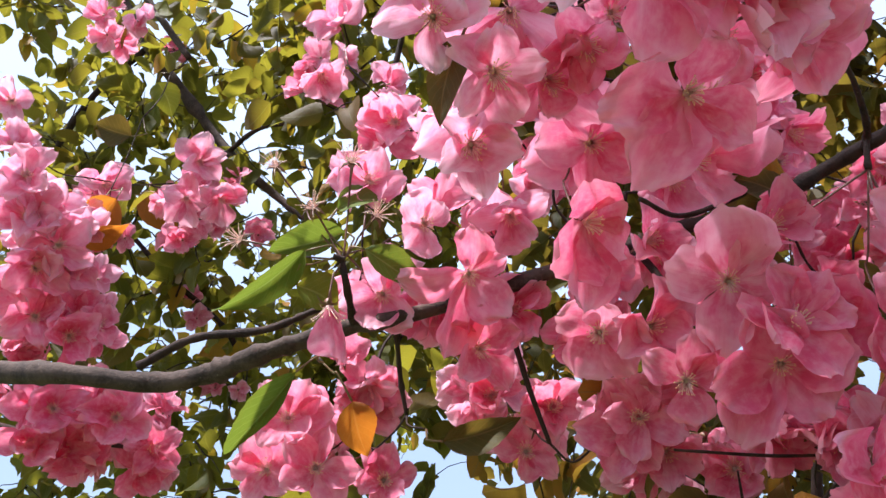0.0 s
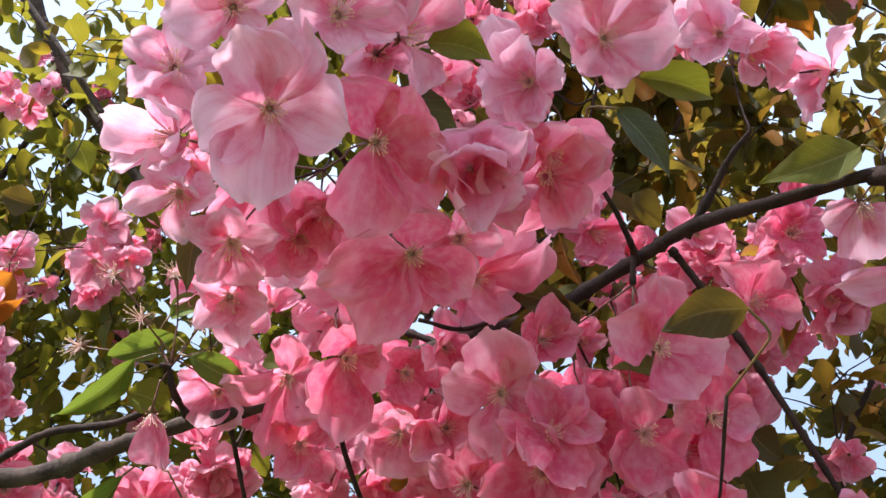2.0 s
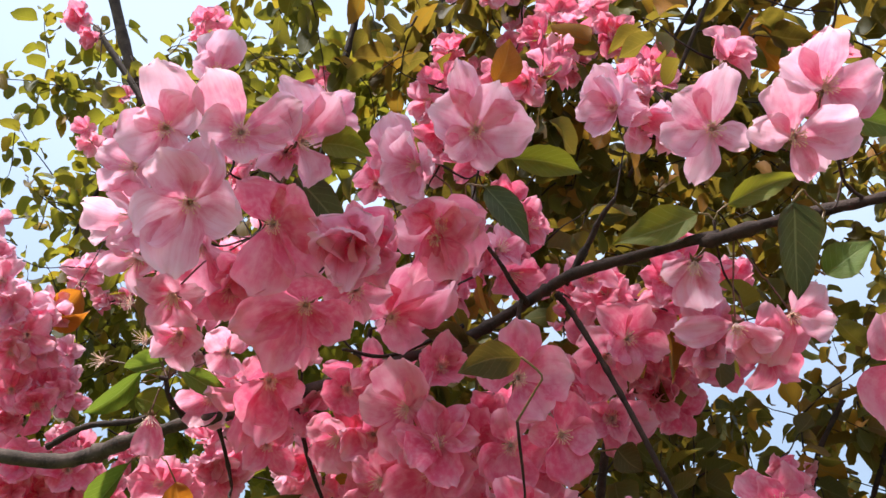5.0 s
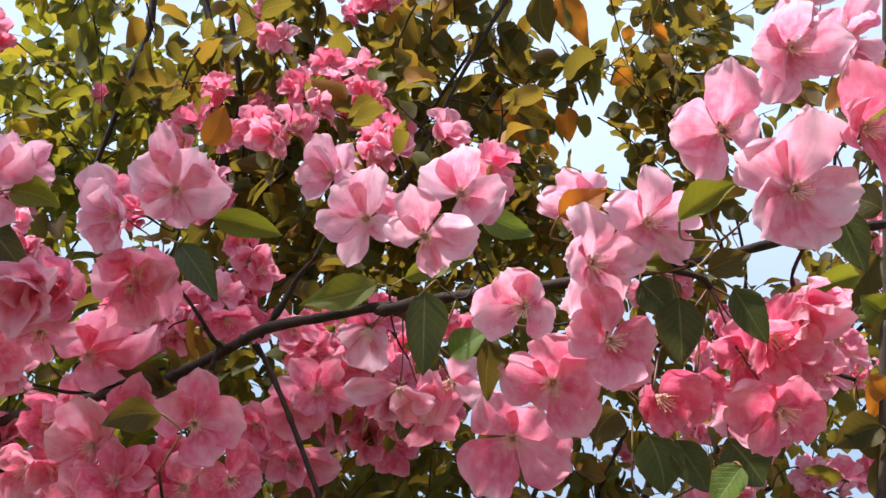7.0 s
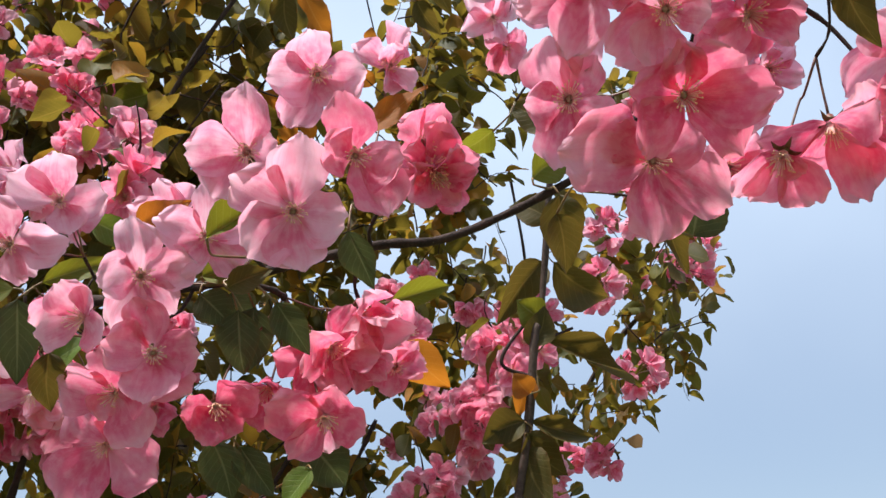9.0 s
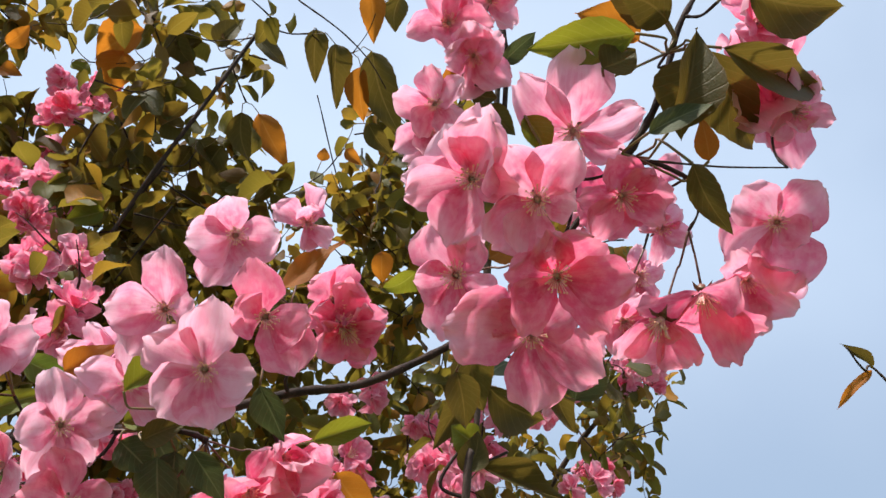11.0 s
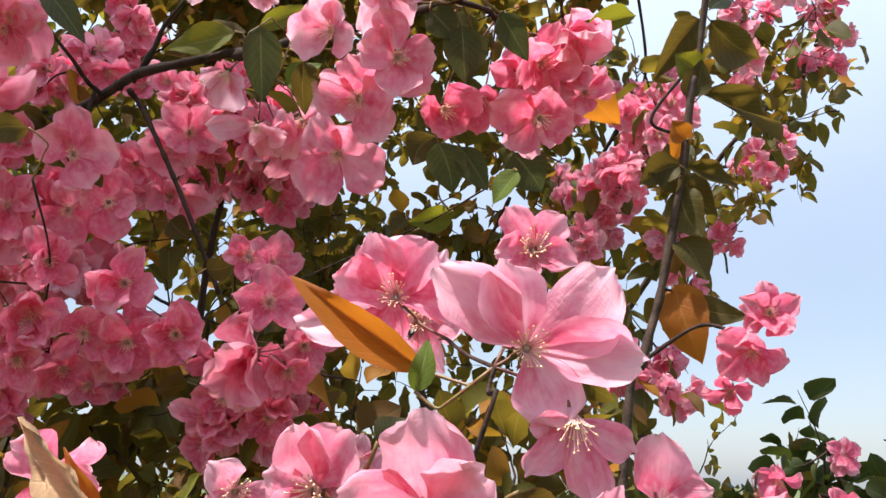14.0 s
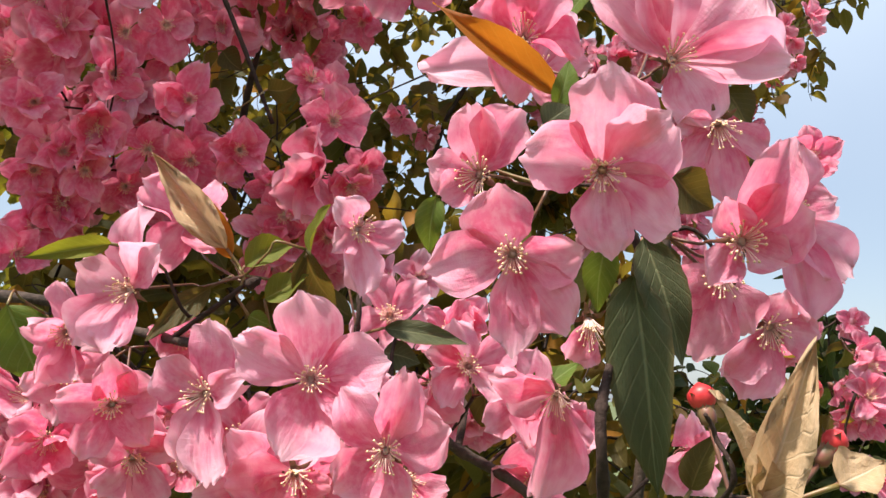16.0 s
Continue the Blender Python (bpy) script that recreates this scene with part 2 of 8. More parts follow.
def smooth_path(points, step=4):
    """A rounded run through points given as rows (x, y, z, radius)."""
    p = np.asarray(points, dtype=float)
    if len(p) < 3:
        return np.array([p[0] + (p[-1] - p[0]) * s for s in np.linspace(0, 1, step + 1)])
    q = np.vstack([2 * p[0] - p[1], p, 2 * p[-1] - p[-2]])
    rows = []
    for i in range(1, len(q) - 2):
        a, b, c, d = q[i - 1], q[i], q[i + 1], q[i + 2]
        for s in np.arange(step) / step:
            rows.append(0.5 * (2 * b + (c - a) * s + (2 * a - 5 * b + 4 * c - d) * s * s + (3 * b - a - 3 * c + d) * s**3))
    rows.append(p[-1])
    return np.array(rows)


def tube(path, sides=8, knots=0.0, rng=None):
    """Vertices and faces of a round tapering stem along rows (x, y, z, radius), closed at both ends."""
    p = path[:, :3]
    t = np.gradient(p, axis=0)
    t /= np.linalg.norm(t, axis=1)[:, None] + 1e-12
    side = np.cross(t[0], (0.31, 0.22, 0.92))
    verts, faces = [], []
    for i in range(len(p)):
        side = side - t[i] * (side @ t[i])
        side /= np.linalg.norm(side) + 1e-12
        up = np.cross(t[i], side)
        r = path[i, 3] * (1 + (knots * rng.normal() if rng is not None else 0))
        for j in range(sides):
            a = 2 * math.pi * j / sides
            rr = r * (1 + (0.5 * knots * rng.normal() if rng is not None else 0))
            verts.append(p[i] + rr * (math.cos(a) * side + math.sin(a) * up))
    for i in range(len(p) - 1):
        for j in range(sides):
            k = (j + 1) % sides
            faces.append((i * sides + j, i * sides + k, (i + 1) * sides + k, (i + 1) * sides + j))
    faces.append(tuple(range(sides))[::-1])
    faces.append(tuple((len(p) - 1) * sides + j for j in range(sides)))
    return np.array(verts), faces


def joined(pieces):
    verts, faces, n = [], [], 0
    for v, f in pieces:
        verts.append(v)
        faces += [tuple(i + n for i in face) for face in f]
        n += len(v)
    return np.vstack(verts), faces


def petal_shape(rng, columns=12, rows=12, curl=0.25, cup=0.2, hollow=0.28, wave=0.03):
    """A petal one unit long from its narrow claw, lying along +y, hollow like a spoon towards +z."""
    verts, uvs = [], []
    lean, notch = rng.normal(0, 0.05), abs(rng.normal(0, 0.03))
    phase = rng.uniform(0, 6.3, 5)
    wide = rng.uniform(0.64, 0.80)
    turn, roll, side = rng.normal(0, 0.09), abs(rng.normal(0, 0.16)), rng.choice((-1, 1))
    widest, blunt = rng.uniform(0.48, 0.60), rng.uniform(0.34, 0.52)
    for i in range(rows + 1):
        v = 1 - (1 - i / rows) ** 1.7
        if v < widest:
            w = 0.12 + 0.88 * math.sin(0.5 * math.pi * v / widest) ** 1.15
        else:
            w = max(blunt, max(0.0, 1 - ((v - widest) / (1.004 - widest)) ** 3.0) ** 0.45)
        for j in range(columns + 1):
            u = 2 * j / columns - 1
            x = 0.5 * wide * w * u * (1 + 0.045 * math.sin(9 * v + phase[3] + 2 * u) + 0.03 * math.sin(17 * v + phase[1])) + lean * math.sin(math.pi * v)
            y = v * (1 - 0.05 * u * u) - 0.055 * u * u * v**10 - notch * math.exp(-((u / 0.3) ** 2)) * v**6
            z = curl * (v**1.6 - 0.9 * v**3) + cup * v * v + hollow * (u * w) ** 2 * (0.25 + 1.6 * v - 1.7 * v * v) * 0.6
            edge = (0.3 + abs(u)) * v
            z += wave * edge * (math.sin(6 * u + 5 * v + phase[0]) + 0.7 * math.sin(11 * v + 3 * u + phase[1]))
            z += 0.6 * wave * math.sin(4 * u + phase[2]) * v + turn * u * w * v * v
            z += roll * max(0.0, side * u) ** 3 * w * v
            z += (0.014 * math.sin(11 * u + phase[3]) + 0.009 * math.sin(19 * u + 6 * v + phase[2])) * v * v
            z += 0.12 * max(0.0, v - 0.74) * math.sin(4 * u + phase[4])
            y += (0.026 * math.sin(5 * u + phase[0]) + 0.012 * math.sin(13 * u + phase[2])) * v**4
            verts.append((x, y, z))
            uvs.append((0.5 + 0.5 * u, v))
    n = columns + 1
    faces = [(i * n + j, i * n + j + 1, (i + 1) * n + j + 1, (i + 1) * n + j) for i in range(rows) for j in range(columns)]
    return np.array(verts), faces, uvs


def leaf_shape(rng, columns=6, rows=16, fold=0.22, droop=0.18, teeth=0.02, crumple=0.0):
    """A leaf one unit long from its stalk, one unit wide at its widest, lying along +y."""
    verts, uvs = [], []
    phase = rng.uniform(0, 6.3, 3)
    twist, sway = rng.normal(0, 0.4), rng.normal(0, 0.06)
    for i in range(rows + 1):
        v = i / rows
        w = math.sin(math.pi * v**0.78) ** 0.85 * (1 - 0.34 * v) if 0 < v < 1 else 0.0
        w *= 1.16 * (1 + teeth * (-1) ** i)
        for j in range(columns + 1):
            u = 2 * j / columns - 1
            x = 0.5 * w * u
            z = fold * abs(x) * 1.2 - droop * (v - 0.15) ** 2 + twist * x * v
            z += 0.05 * math.sin(9 * v + phase[0] + 2 * u) * abs(u) ** 1.5 + 0.03 * math.sin(5 * v + phase[1])
            x += sway * math.sin(math.pi * v)
            z += crumple * (math.sin(17 * v + 5 * u + phase[2]) + math.sin(11 * u + 8 * v + phase[1])) * abs(u)
            verts.append((x, v, z))
            uvs.append((0.5 + 0.5 * u, v))
    n = columns + 1
    faces = [(i * n + j, i * n + j + 1, (i + 1) * n + j + 1, (i + 1) * n + j) for i in range(rows) for j in range(columns)]
    return np.array(verts), faces, uvs


shape_rng = np.random.default_rng(11)
PETALS = []
for n in range(24):
    v, f, uv = petal_shape(shape_rng, curl=shape_rng.uniform(-0.1, 0.6), cup=shape_rng.uniform(-0.25, 0.45), hollow=shape_rng.uniform(0.25, 0.8), wave=shape_rng.uniform(0.03, 0.085))
    PETALS.append(mesh_of("petal", v, f, PETAL, uv))
LEAVES = {}
for colour in (GREEN, LIME, OLIVE, DULL, BRONZE, TAN):
    LEAVES[colour.name] = []
    for n in range(4):
        crisp = colour is TAN  # withered leaves fold and crumple
        v, f, uv = leaf_shape(shape_rng, fold=shape_rng.uniform(0.1, 0.5) + 0.15 * crisp, droop=shape_rng.uniform(-0.05, 0.35) + 0.2 * crisp, crumple=0.09 * crisp, columns=8 if crisp else 6, rows=16)
        LEAVES[colour.name].append(mesh_of("leaf", v, f, colour, uv))


def stamen_mesh(rng, count, length, spread):
    """A brush of pale filaments with yellow anthers."""
    pieces, marks = [], []
    for i in range(count):
        a = 2 * math.pi * (i + rng.uniform(-0.3, 0.3)) / count
        s = spread * rng.uniform(0.35, 1.0)
        tip = np.array((math.cos(a) * s, math.sin(a) * s, rng.uniform(0.6, 1.1))) * length
        base = np.array((math.cos(a), math.sin(a), 0.0)) * 0.0012
        mid = 0.5 * (base + tip) + np.array((0, 0, 0.12 * length))
        v, f = tube(smooth_path([(*base, 0.00024), (*mid, 0.00020), (*tip, 0.00017)], 2), 4)
        pieces.append((v, f))
        marks += [0] * len(f)
        d = np.array([(1, 0, 0), (0, 1, 0), (-1, 0, 0), (0, -1, 0), (0, 0, 1.3), (0, 0, -1.3)]) * 0.00052
        pieces.append((d + tip, [(0, 1, 4), (1, 2, 4), (2, 3, 4), (3, 0, 4), (1, 0, 5), (2, 1, 5), (3, 2, 5), (0, 3, 5)]))
        marks += [1] * 8
    dome = tube(np.array([(0, 0, -0.0006, 0.0016), (0, 0, 0.0003, 0.0015), (0, 0, 0.0011, 0.0009), (0, 0, 0.0014, 0.0002)]), 8)
    pieces.append(dome)
    marks += [0] * len(dome[1])
    v, f = joined(pieces)
    me = mesh_of("stamen_brush", v, f, [FILAMENT, ANTHER])
    me.polygons.foreach_set("material_index", np.array(marks, dtype=np.int32))
    return me


STAMENS = [stamen_mesh(shape_rng, 30, 0.0105, 0.64) for n in range(3)] + [stamen_mesh(shape_rng, 16, 0.0090, 0.40)]
SPENT_STAMENS = stamen_mesh(shape_rng, 20, 0.010, 1.1)


def calyx_mesh(rng, flare, reach=1.0):
    """The green-red cup behind a flower with its five pointed sepals."""
    ring = np.array([(0, 0, -0.0050, 0.0010), (0, 0, -0.0040, 0.0021), (0, 0, -0.0015, 0.0024), (0, 0, 0.0002, 0.0019)])
    pieces = [tube(ring, 8)]
    for i in range(5):
        a = 2 * math.pi * i / 5 + 0.6
        d, s = np.array((math.cos(a), math.sin(a), 0)), np.array((-math.sin(a), math.cos(a), 0))
        z = np.array((0, 0, 1.0))
        b, m, t = d * 0.0018 - z * 0.001, d * 0.0045 * reach + z * (0.001 - flare * 0.002), d * 0.0078 * reach - z * flare * 0.006
        pieces.append((np.array([b - s * 0.0013, b + s * 0.0013, m + s * 0.0011, t, m - s * 0.0011, m + z * 0.0006]), [(0, 1, 5), (1, 2, 5), (2, 3, 5), (3, 4, 5), (4, 0, 5)]))
    return mesh_of("calyx", *joined(pieces), CALYX)


CALYCES = [calyx_mesh(shape_rng, 0.3), calyx_mesh(shape_rng, 1.0), calyx_mesh(shape_rng, -0.6, 0.62)]
rng = np.random.default_rng(5)
stems = {}  # per bough: rows of its branches
flowers, leaves = {}, {}  # per bough: what its spurs must reach

# ---- ground ----
v = [(x * 60, y * 60, 0.04 * math.sin(1.3 * x + y)) for y in range(-20, 21) for x in range(-20, 21)]
f = [(i * 41 + j, i * 41 + j + 1, i * 41 + j + 42, i * 41 + j + 41) for i in range(40) for j in range(40)]
tagged(new("ground", mesh_of("ground", v, f, GRASS)), "rough green lawn under the crab apple trees", "ground", kind="structure")

# ---- the boughs and trees ----
BOUGHS = "boughs of pink crab apple blossom"
upper = thing("crab_apple_bough", "long grey-brown bough full of pink five-petalled blossom and olive leaves", "bough", group=BOUGHS)
tip = thing("crab_apple_bough", "bough tip with hanging pink blossom and large dark leaves against sky", "bough", group=BOUGHS)
lower = thing("crab_apple_bough", "low spray of large open pink blossom with red buds", "bough", group=BOUGHS)
behind = thing("crab_apple_bough", "shaded spray of rose-pink blossom behind the long bough", "bough", group=BOUGHS)
leftward = thing("crab_apple_bough", "sunlit bough crowded with pale pink blossom", "bough", group=BOUGHS)
shoot = thing("crab_apple_shoot", "upright brown leafy shoot with olive and bronze leaves", "shoot")
backtree = thing("crab_apple_tree", "spreading crab apple tree with yellow-green leaves and pink blossom", "tree")
righttree = thing("crab_apple_tree", "crab apple tree edge with sparse leaves and blossom against pale sky", "tree")
shrub = thing("shrub", "low dark green shrub with faded blossom", "shrub")


def branch(bough, points, material=None):
    rows = smooth_path(points, 8)
    rows[1:-1, 3] *= np.where(rng.random(len(rows) - 2) < 0.10, rng.uniform(1.12, 1.35, len(rows) - 2), 1.0)
    stems.setdefault(bough.name, []).append(rows)
    thick = max(p[3] for p in points)
    v, f = tube(rows, 10 if thick > 0.004 else 7, 0.07, rng)
    part("branch", mesh_of("branch", v, f, material or (BARK if thick > 0.0055 else TWIG)), bough)


def facing(at, to, spin=0.0, scale=(1, 1, 1)):
    """The pose of a thing whose +z looks along to, turned by spin degrees."""
    z = Vector(to).normalized()
    x = Vector((0, 0, 1)).cross(z)
    x = x.normalized() if x.length > 1e-4 else Vector((1, 0, 0))
    m = Matrix((x, z.cross(x), z)).transposed().to_4x4()
    return Matrix.Translation(at) @ m @ pose(0, 0, 0, 0, 0, spin) @ Matrix.Diagonal((*scale, 1))


OPENING = {"open": (70, 13), "cupped": (58, 12), "half": (32, 10), "hanging": (60, 6)}


def bloom(bough, at, to, width, form, spin, tint, node=None, petals=(), stamens=True):
    """A flower: its calyx carries the petals and stamens; its stalk is drawn once the spur (or its given node) is known."""
    base = Vector(at) - Vector(to).normalized() * 0.002
    flower = part("flower", CALYCES[2 if form == "bud" else 1 if form in ("spent", "hanging") else 0], bough, facing(base, to, spin))
    flowers.setdefault(bough.name, []).append((flower, base - Vector(to).normalized() * 0.004, Vector(to), node))
    if form == "bud":
        rows = smooth_path([(0, 0, -0.001, 0.002), (0, 0, 0.002, 0.0046), (0.0002, 0, 0.006, 0.0048), (0.0003, 0, 0.0095, 0.0006)], 3)
        part("bud", mesh_of("bud", *tube(rows, 10), BUD_RED), flower, Matrix.Diagonal((*[width / 0.0098] * 3, 1)), "closed red flower bud")
        return
    if form == "spent":
        part("stamen_brush", SPENT_STAMENS, flower, None, "faded stamens without petals")
        return
    opening, vary = OPENING[form]
    count = len(petals) or (1 if form == "hanging" else 5 + (rng.random() < 0.25))
    if stamens:
        part("stamen_brush", SPENT_STAMENS if form == "hanging" else STAMENS[3 if form == "half" else rng.integers(3)], flower)
    reach = 0.5 * width / max(0.55, math.sin(radians(opening)))
    for i in range(count):
        a = 360 * i / count + rng.normal(0, 5)
        tiltback = 90 - opening + rng.normal(0, vary)
        size = reach * rng.uniform(0.92, 1.08)
        if form == "hanging":
            a, tiltback, size = 0, 80, 0.034
        broad = rng.uniform(0.92, 1.12)
        if petals:
            a, size = petals[i][0], reach * petals[i][1]
        if petals and len(petals[i]) == 4:
            size, broad, tiltback = 0.5 * width * petals[i][1], 1.08 * petals[i][2], petals[i][3]
        layer = 0.0006 * (i % 2) + 0.0003 * i
        m = pose(0, 0, layer, 0, 0, a - 90) @ pose(0, 0.0012, 0) @ pose(0, 0, 0, tiltback, rng.normal(0, 8 if petals else 13), 0)
        petal = part("petal", PETALS[rng.integers(len(PETALS))], flower, m @ Matrix.Diagonal((size * broad, size, size, 1)))
        petal.color = (tint, tint, tint, 1)


def leaf(bough, base, tip_at, to, width, colour):
    """A leaf from its stalk end to its point, its face turned to the given side."""
    b, e = Vector(base), Vector(tip_at)
    y = (e - b).normalized()
    z = Vector(to)
    z = (z - y * z.dot(y)).normalized()
    length = (e - b).length
    m = Matrix((y.cross(z), y, z)).transposed().to_4x4()
    shape = LEAVES[colour.name][rng.integers(4)]
    ob = part("leaf", shape, bough, Matrix.Translation(b) @ m @ Matrix.Diagonal((width * 1.05, length, length * 0.8, 1)))
    leaves.setdefault(bough.name, []).append((ob, b, y))


# branches of the boughs and trees: rows of x, y, z and radius
branch(upper, [(-1.250, 1.300, 1.450, 0.0300), (-0.750, 0.850, 1.700, 0.0180), (-0.396, 0.566, 1.752, 0.0088), (-0.303, 0.541, 1.734, 0.0077), (-0.241, 0.510, 1.722, 0.0069), (-0.180, 0.513, 1.717, 0.0066), (-0.144, 0.510, 1.723, 0.0063), (-0.117, 0.496, 1.728, 0.0062), (-0.089, 0.494, 1.737, 0.0056), (-0.055, 0.489, 1.746, 0.0053), (-0.029, 0.483, 1.748, 0.0049), (0.042, 0.479, 1.769, 0.0047), (0.135, 0.430, 1.782, 0.0043)])
branch(upper, [(0.135, 0.430, 1.782, 0.0043), (0.175, 0.406, 1.784, 0.0042), (0.213, 0.398, 1.803, 0.0042), (0.240, 0.381, 1.814, 0.0038), (0.263, 0.362, 1.820, 0.0040), (0.306, 0.338, 1.822, 0.0036), (0.351, 0.318, 1.826, 0.0032), (0.345, 0.320, 1.822, 0.0039), (0.386, 0.291, 1.822, 0.0038), (0.425, 0.246, 1.810, 0.0032), (0.458, 0.202, 1.799, 0.0028), (0.487, 0.159, 1.787, 0.0026), (0.511, 0.120, 1.778, 0.0024), (0.564, 0.115, 1.795, 0.0026), (0.603, 0.117, 1.804, 0.0025), (0.640, 0.109, 1.820, 0.0024), (0.678, 0.088, 1.838, 0.0023), (0.655, 0.045, 1.811, 0.0018), (0.682, 0.024, 1.834, 0.0017), (0.704, 0.002, 1.863, 0.0016), (0.726, -0.017, 1.884, 0.0015)])
branch(upper, [(0.250, 0.384, 1.815, 0.0024), (0.260, 0.389, 1.803, 0.0022), (0.277, 0.391, 1.773, 0.0021), (0.295, 0.394, 1.738, 0.0020), (0.314, 0.398, 1.698, 0.0020), (0.338, 0.402, 1.645, 0.0019)])
branch(upper, [(0.256, 0.370, 1.815, 0.0025), (0.273, 0.357, 1.841, 0.0025), (0.281, 0.345, 1.854, 0.0020), (0.291, 0.334, 1.864, 0.0014)])
branch(upper, [(0.230, 0.386, 1.808, 0.0022), (0.222, 0.366, 1.810, 0.0019), (0.212, 0.350, 1.822, 0.0016), (0.198, 0.333, 1.836, 0.0012)])
branch(upper, [(0.074, 0.316, 1.800, 0.0016), (0.066, 0.304, 1.825, 0.0016), (0.059, 0.281, 1.826, 0.0011)])
branch(upper, [(0.085, 0.473, 1.802, 0.0025), (0.114, 0.460, 1.784, 0.0024), (0.127, 0.450, 1.760, 0.0021), (0.131, 0.450, 1.739, 0.0014)])
branch(upper, [(-0.055, 0.489, 1.746, 0.0028), (-0.056, 0.449, 1.754, 0.0023), (-0.059, 0.442, 1.768, 0.0020)])
branch(upper, [(-0.199, 0.528, 1.733, 0.0033), (-0.162, 0.519, 1.749, 0.0029), (-0.117, 0.517, 1.754, 0.0026), (-0.080, 0.513, 1.768, 0.0023)])
branch(upper, [(-0.029, 0.484, 1.747, 0.0018), (-0.027, 0.514, 1.722, 0.0017), (-0.023, 0.526, 1.700, 0.0013)])
branch(upper, [(0.038, 0.485, 1.757, 0.0019), (0.051, 0.497, 1.713, 0.0018), (0.065, 0.514, 1.679, 0.0014)])
branch(upper, [(0.104, 0.433, 1.793, 0.0021), (0.107, 0.427, 1.805, 0.0018)])
branch(upper, [(0.182, 0.404, 1.798, 0.0020), (0.130, 0.396, 1.772, 0.0015), (0.100, 0.372, 1.768, 0.0012)])
branch(tip, [(0.726, -0.017, 1.884, 0.0016), (0.739, -0.020, 1.882, 0.0014), (0.762, -0.020, 1.870, 0.0012), (0.776, -0.022, 1.846, 0.0008)])
branch(tip, [(0.685, -0.065, 1.834, 0.0016), (0.703, -0.078, 1.865, 0.0017), (0.714, -0.093, 1.902, 0.0015), (0.726, -0.100, 1.926, 0.0014), (0.741, -0.109, 1.971, 0.0013)])
branch(tip, [(0.703, -0.064, 1.844, 0.0006), (0.741, -0.064, 1.847, 0.0005), (0.777, -0.065, 1.852, 0.0004)])
branch(tip, [(0.694, 0.093, 1.964, 0.0019), (0.696, 0.072, 2.032, 0.0020), (0.691, 0.058, 2.093, 0.0019), (0.683, 0.037, 2.165, 0.0017)])
branch(lower, [(0.163, 0.198, 1.468, 0.0040), (0.244, 0.140, 1.464, 0.0027), (0.268, 0.142, 1.457, 0.0022), (0.318, 0.083, 1.445, 0.0019), (0.353, 0.065, 1.441, 0.0019), (0.395, 0.063, 1.439, 0.0019), (0.411, 0.047, 1.428, 0.0018), (0.423, 0.047, 1.418, 0.0018), (0.444, 0.081, 1.404, 0.0022), (0.468, 0.069, 1.391, 0.0024), (0.490, 0.058, 1.374, 0.0025), (0.520, 0.058, 1.347, 0.0030), (0.600, 0.100, 1.100, 0.0080), (0.630, 0.120, 0.500, 0.0110), (0.640, 0.130, -0.050, 0.0140)])
branch(lower, [(0.318, 0.083, 1.445, 0.0013), (0.342, 0.056, 1.461, 0.0012), (0.351, 0.053, 1.469, 0.0009)])
branch(lower, [(0.395, 0.063, 1.439, 0.0012), (0.397, 0.054, 1.457, 0.0011), (0.396, 0.061, 1.477, 0.0009)])
branch(lower, [(0.411, 0.047, 1.428, 0.0009), (0.413, 0.053, 1.449, 0.0008), (0.426, 0.069, 1.465, 0.0007)])
branch(lower, [(0.520, 0.058, 1.347, 0.0027), (0.470, -0.042, 1.377, 0.0019), (0.458, -0.073, 1.405, 0.0016), (0.456, -0.076, 1.422, 0.0016), (0.461, -0.068, 1.435, 0.0014), (0.472, -0.051, 1.453, 0.0012), (0.477, -0.050, 1.475, 0.0011), (0.469, -0.053, 1.494, 0.0008), (0.477, -0.059, 1.525, 0.0007)])
branch(lower, [(0.477, -0.050, 1.475, 0.0008), (0.493, -0.057, 1.481, 0.0007), (0.512, -0.056, 1.459, 0.0007)])
branch(lower, [(0.470, -0.042, 1.377, 0.0011), (0.472, -0.114, 1.406, 0.0007), (0.469, -0.116, 1.420, 0.0006), (0.466, -0.117, 1.425, 0.0005)])
branch(lower, [(0.472, -0.114, 1.406, 0.0007), (0.486, -0.117, 1.408, 0.0006), (0.487, -0.120, 1.422, 0.0006)])
branch(lower, [(0.486, -0.117, 1.408, 0.0006), (0.491, -0.120, 1.417, 0.0005)])
branch(shoot, [(0.600, 0.420, -0.050, 0.0120), (0.620, 0.420, 0.800, 0.0090), (0.688, 0.410, 1.518, 0.0043), (0.702, 0.394, 1.602, 0.0039), (0.720, 0.387, 1.668, 0.0038), (0.737, 0.369, 1.771, 0.0038), (0.743, 0.350, 1.851, 0.0036), (0.750, 0.357, 1.855, 0.0031), (0.758, 0.318, 1.999, 0.0030), (0.762, 0.269, 2.151, 0.0029), (0.767, 0.228, 2.291, 0.0026)])
branch(shoot, [(0.752, 0.274, 2.082, 0.0017), (0.813, 0.301, 2.144, 0.0016), (0.844, 0.290, 2.156, 0.0014)])
branch(shoot, [(0.751, 0.363, 1.845, 0.0017), (0.786, 0.371, 1.863, 0.0013)])
branch(shoot, [(0.773, 0.451, 1.843, 0.0020), (0.745, 0.452, 1.859, 0.0018), (0.781, 0.435, 1.911, 0.0015)])
branch(behind, [(0.290, 0.670, 1.670, 0.0025), (0.262, 0.560, 1.668, 0.0018), (0.258, 0.480, 1.664, 0.0012), (0.230, 0.440, 1.656, 0.0010), (0.173, 0.432, 1.652, 0.0009), (0.119, 0.436, 1.656, 0.0008)])
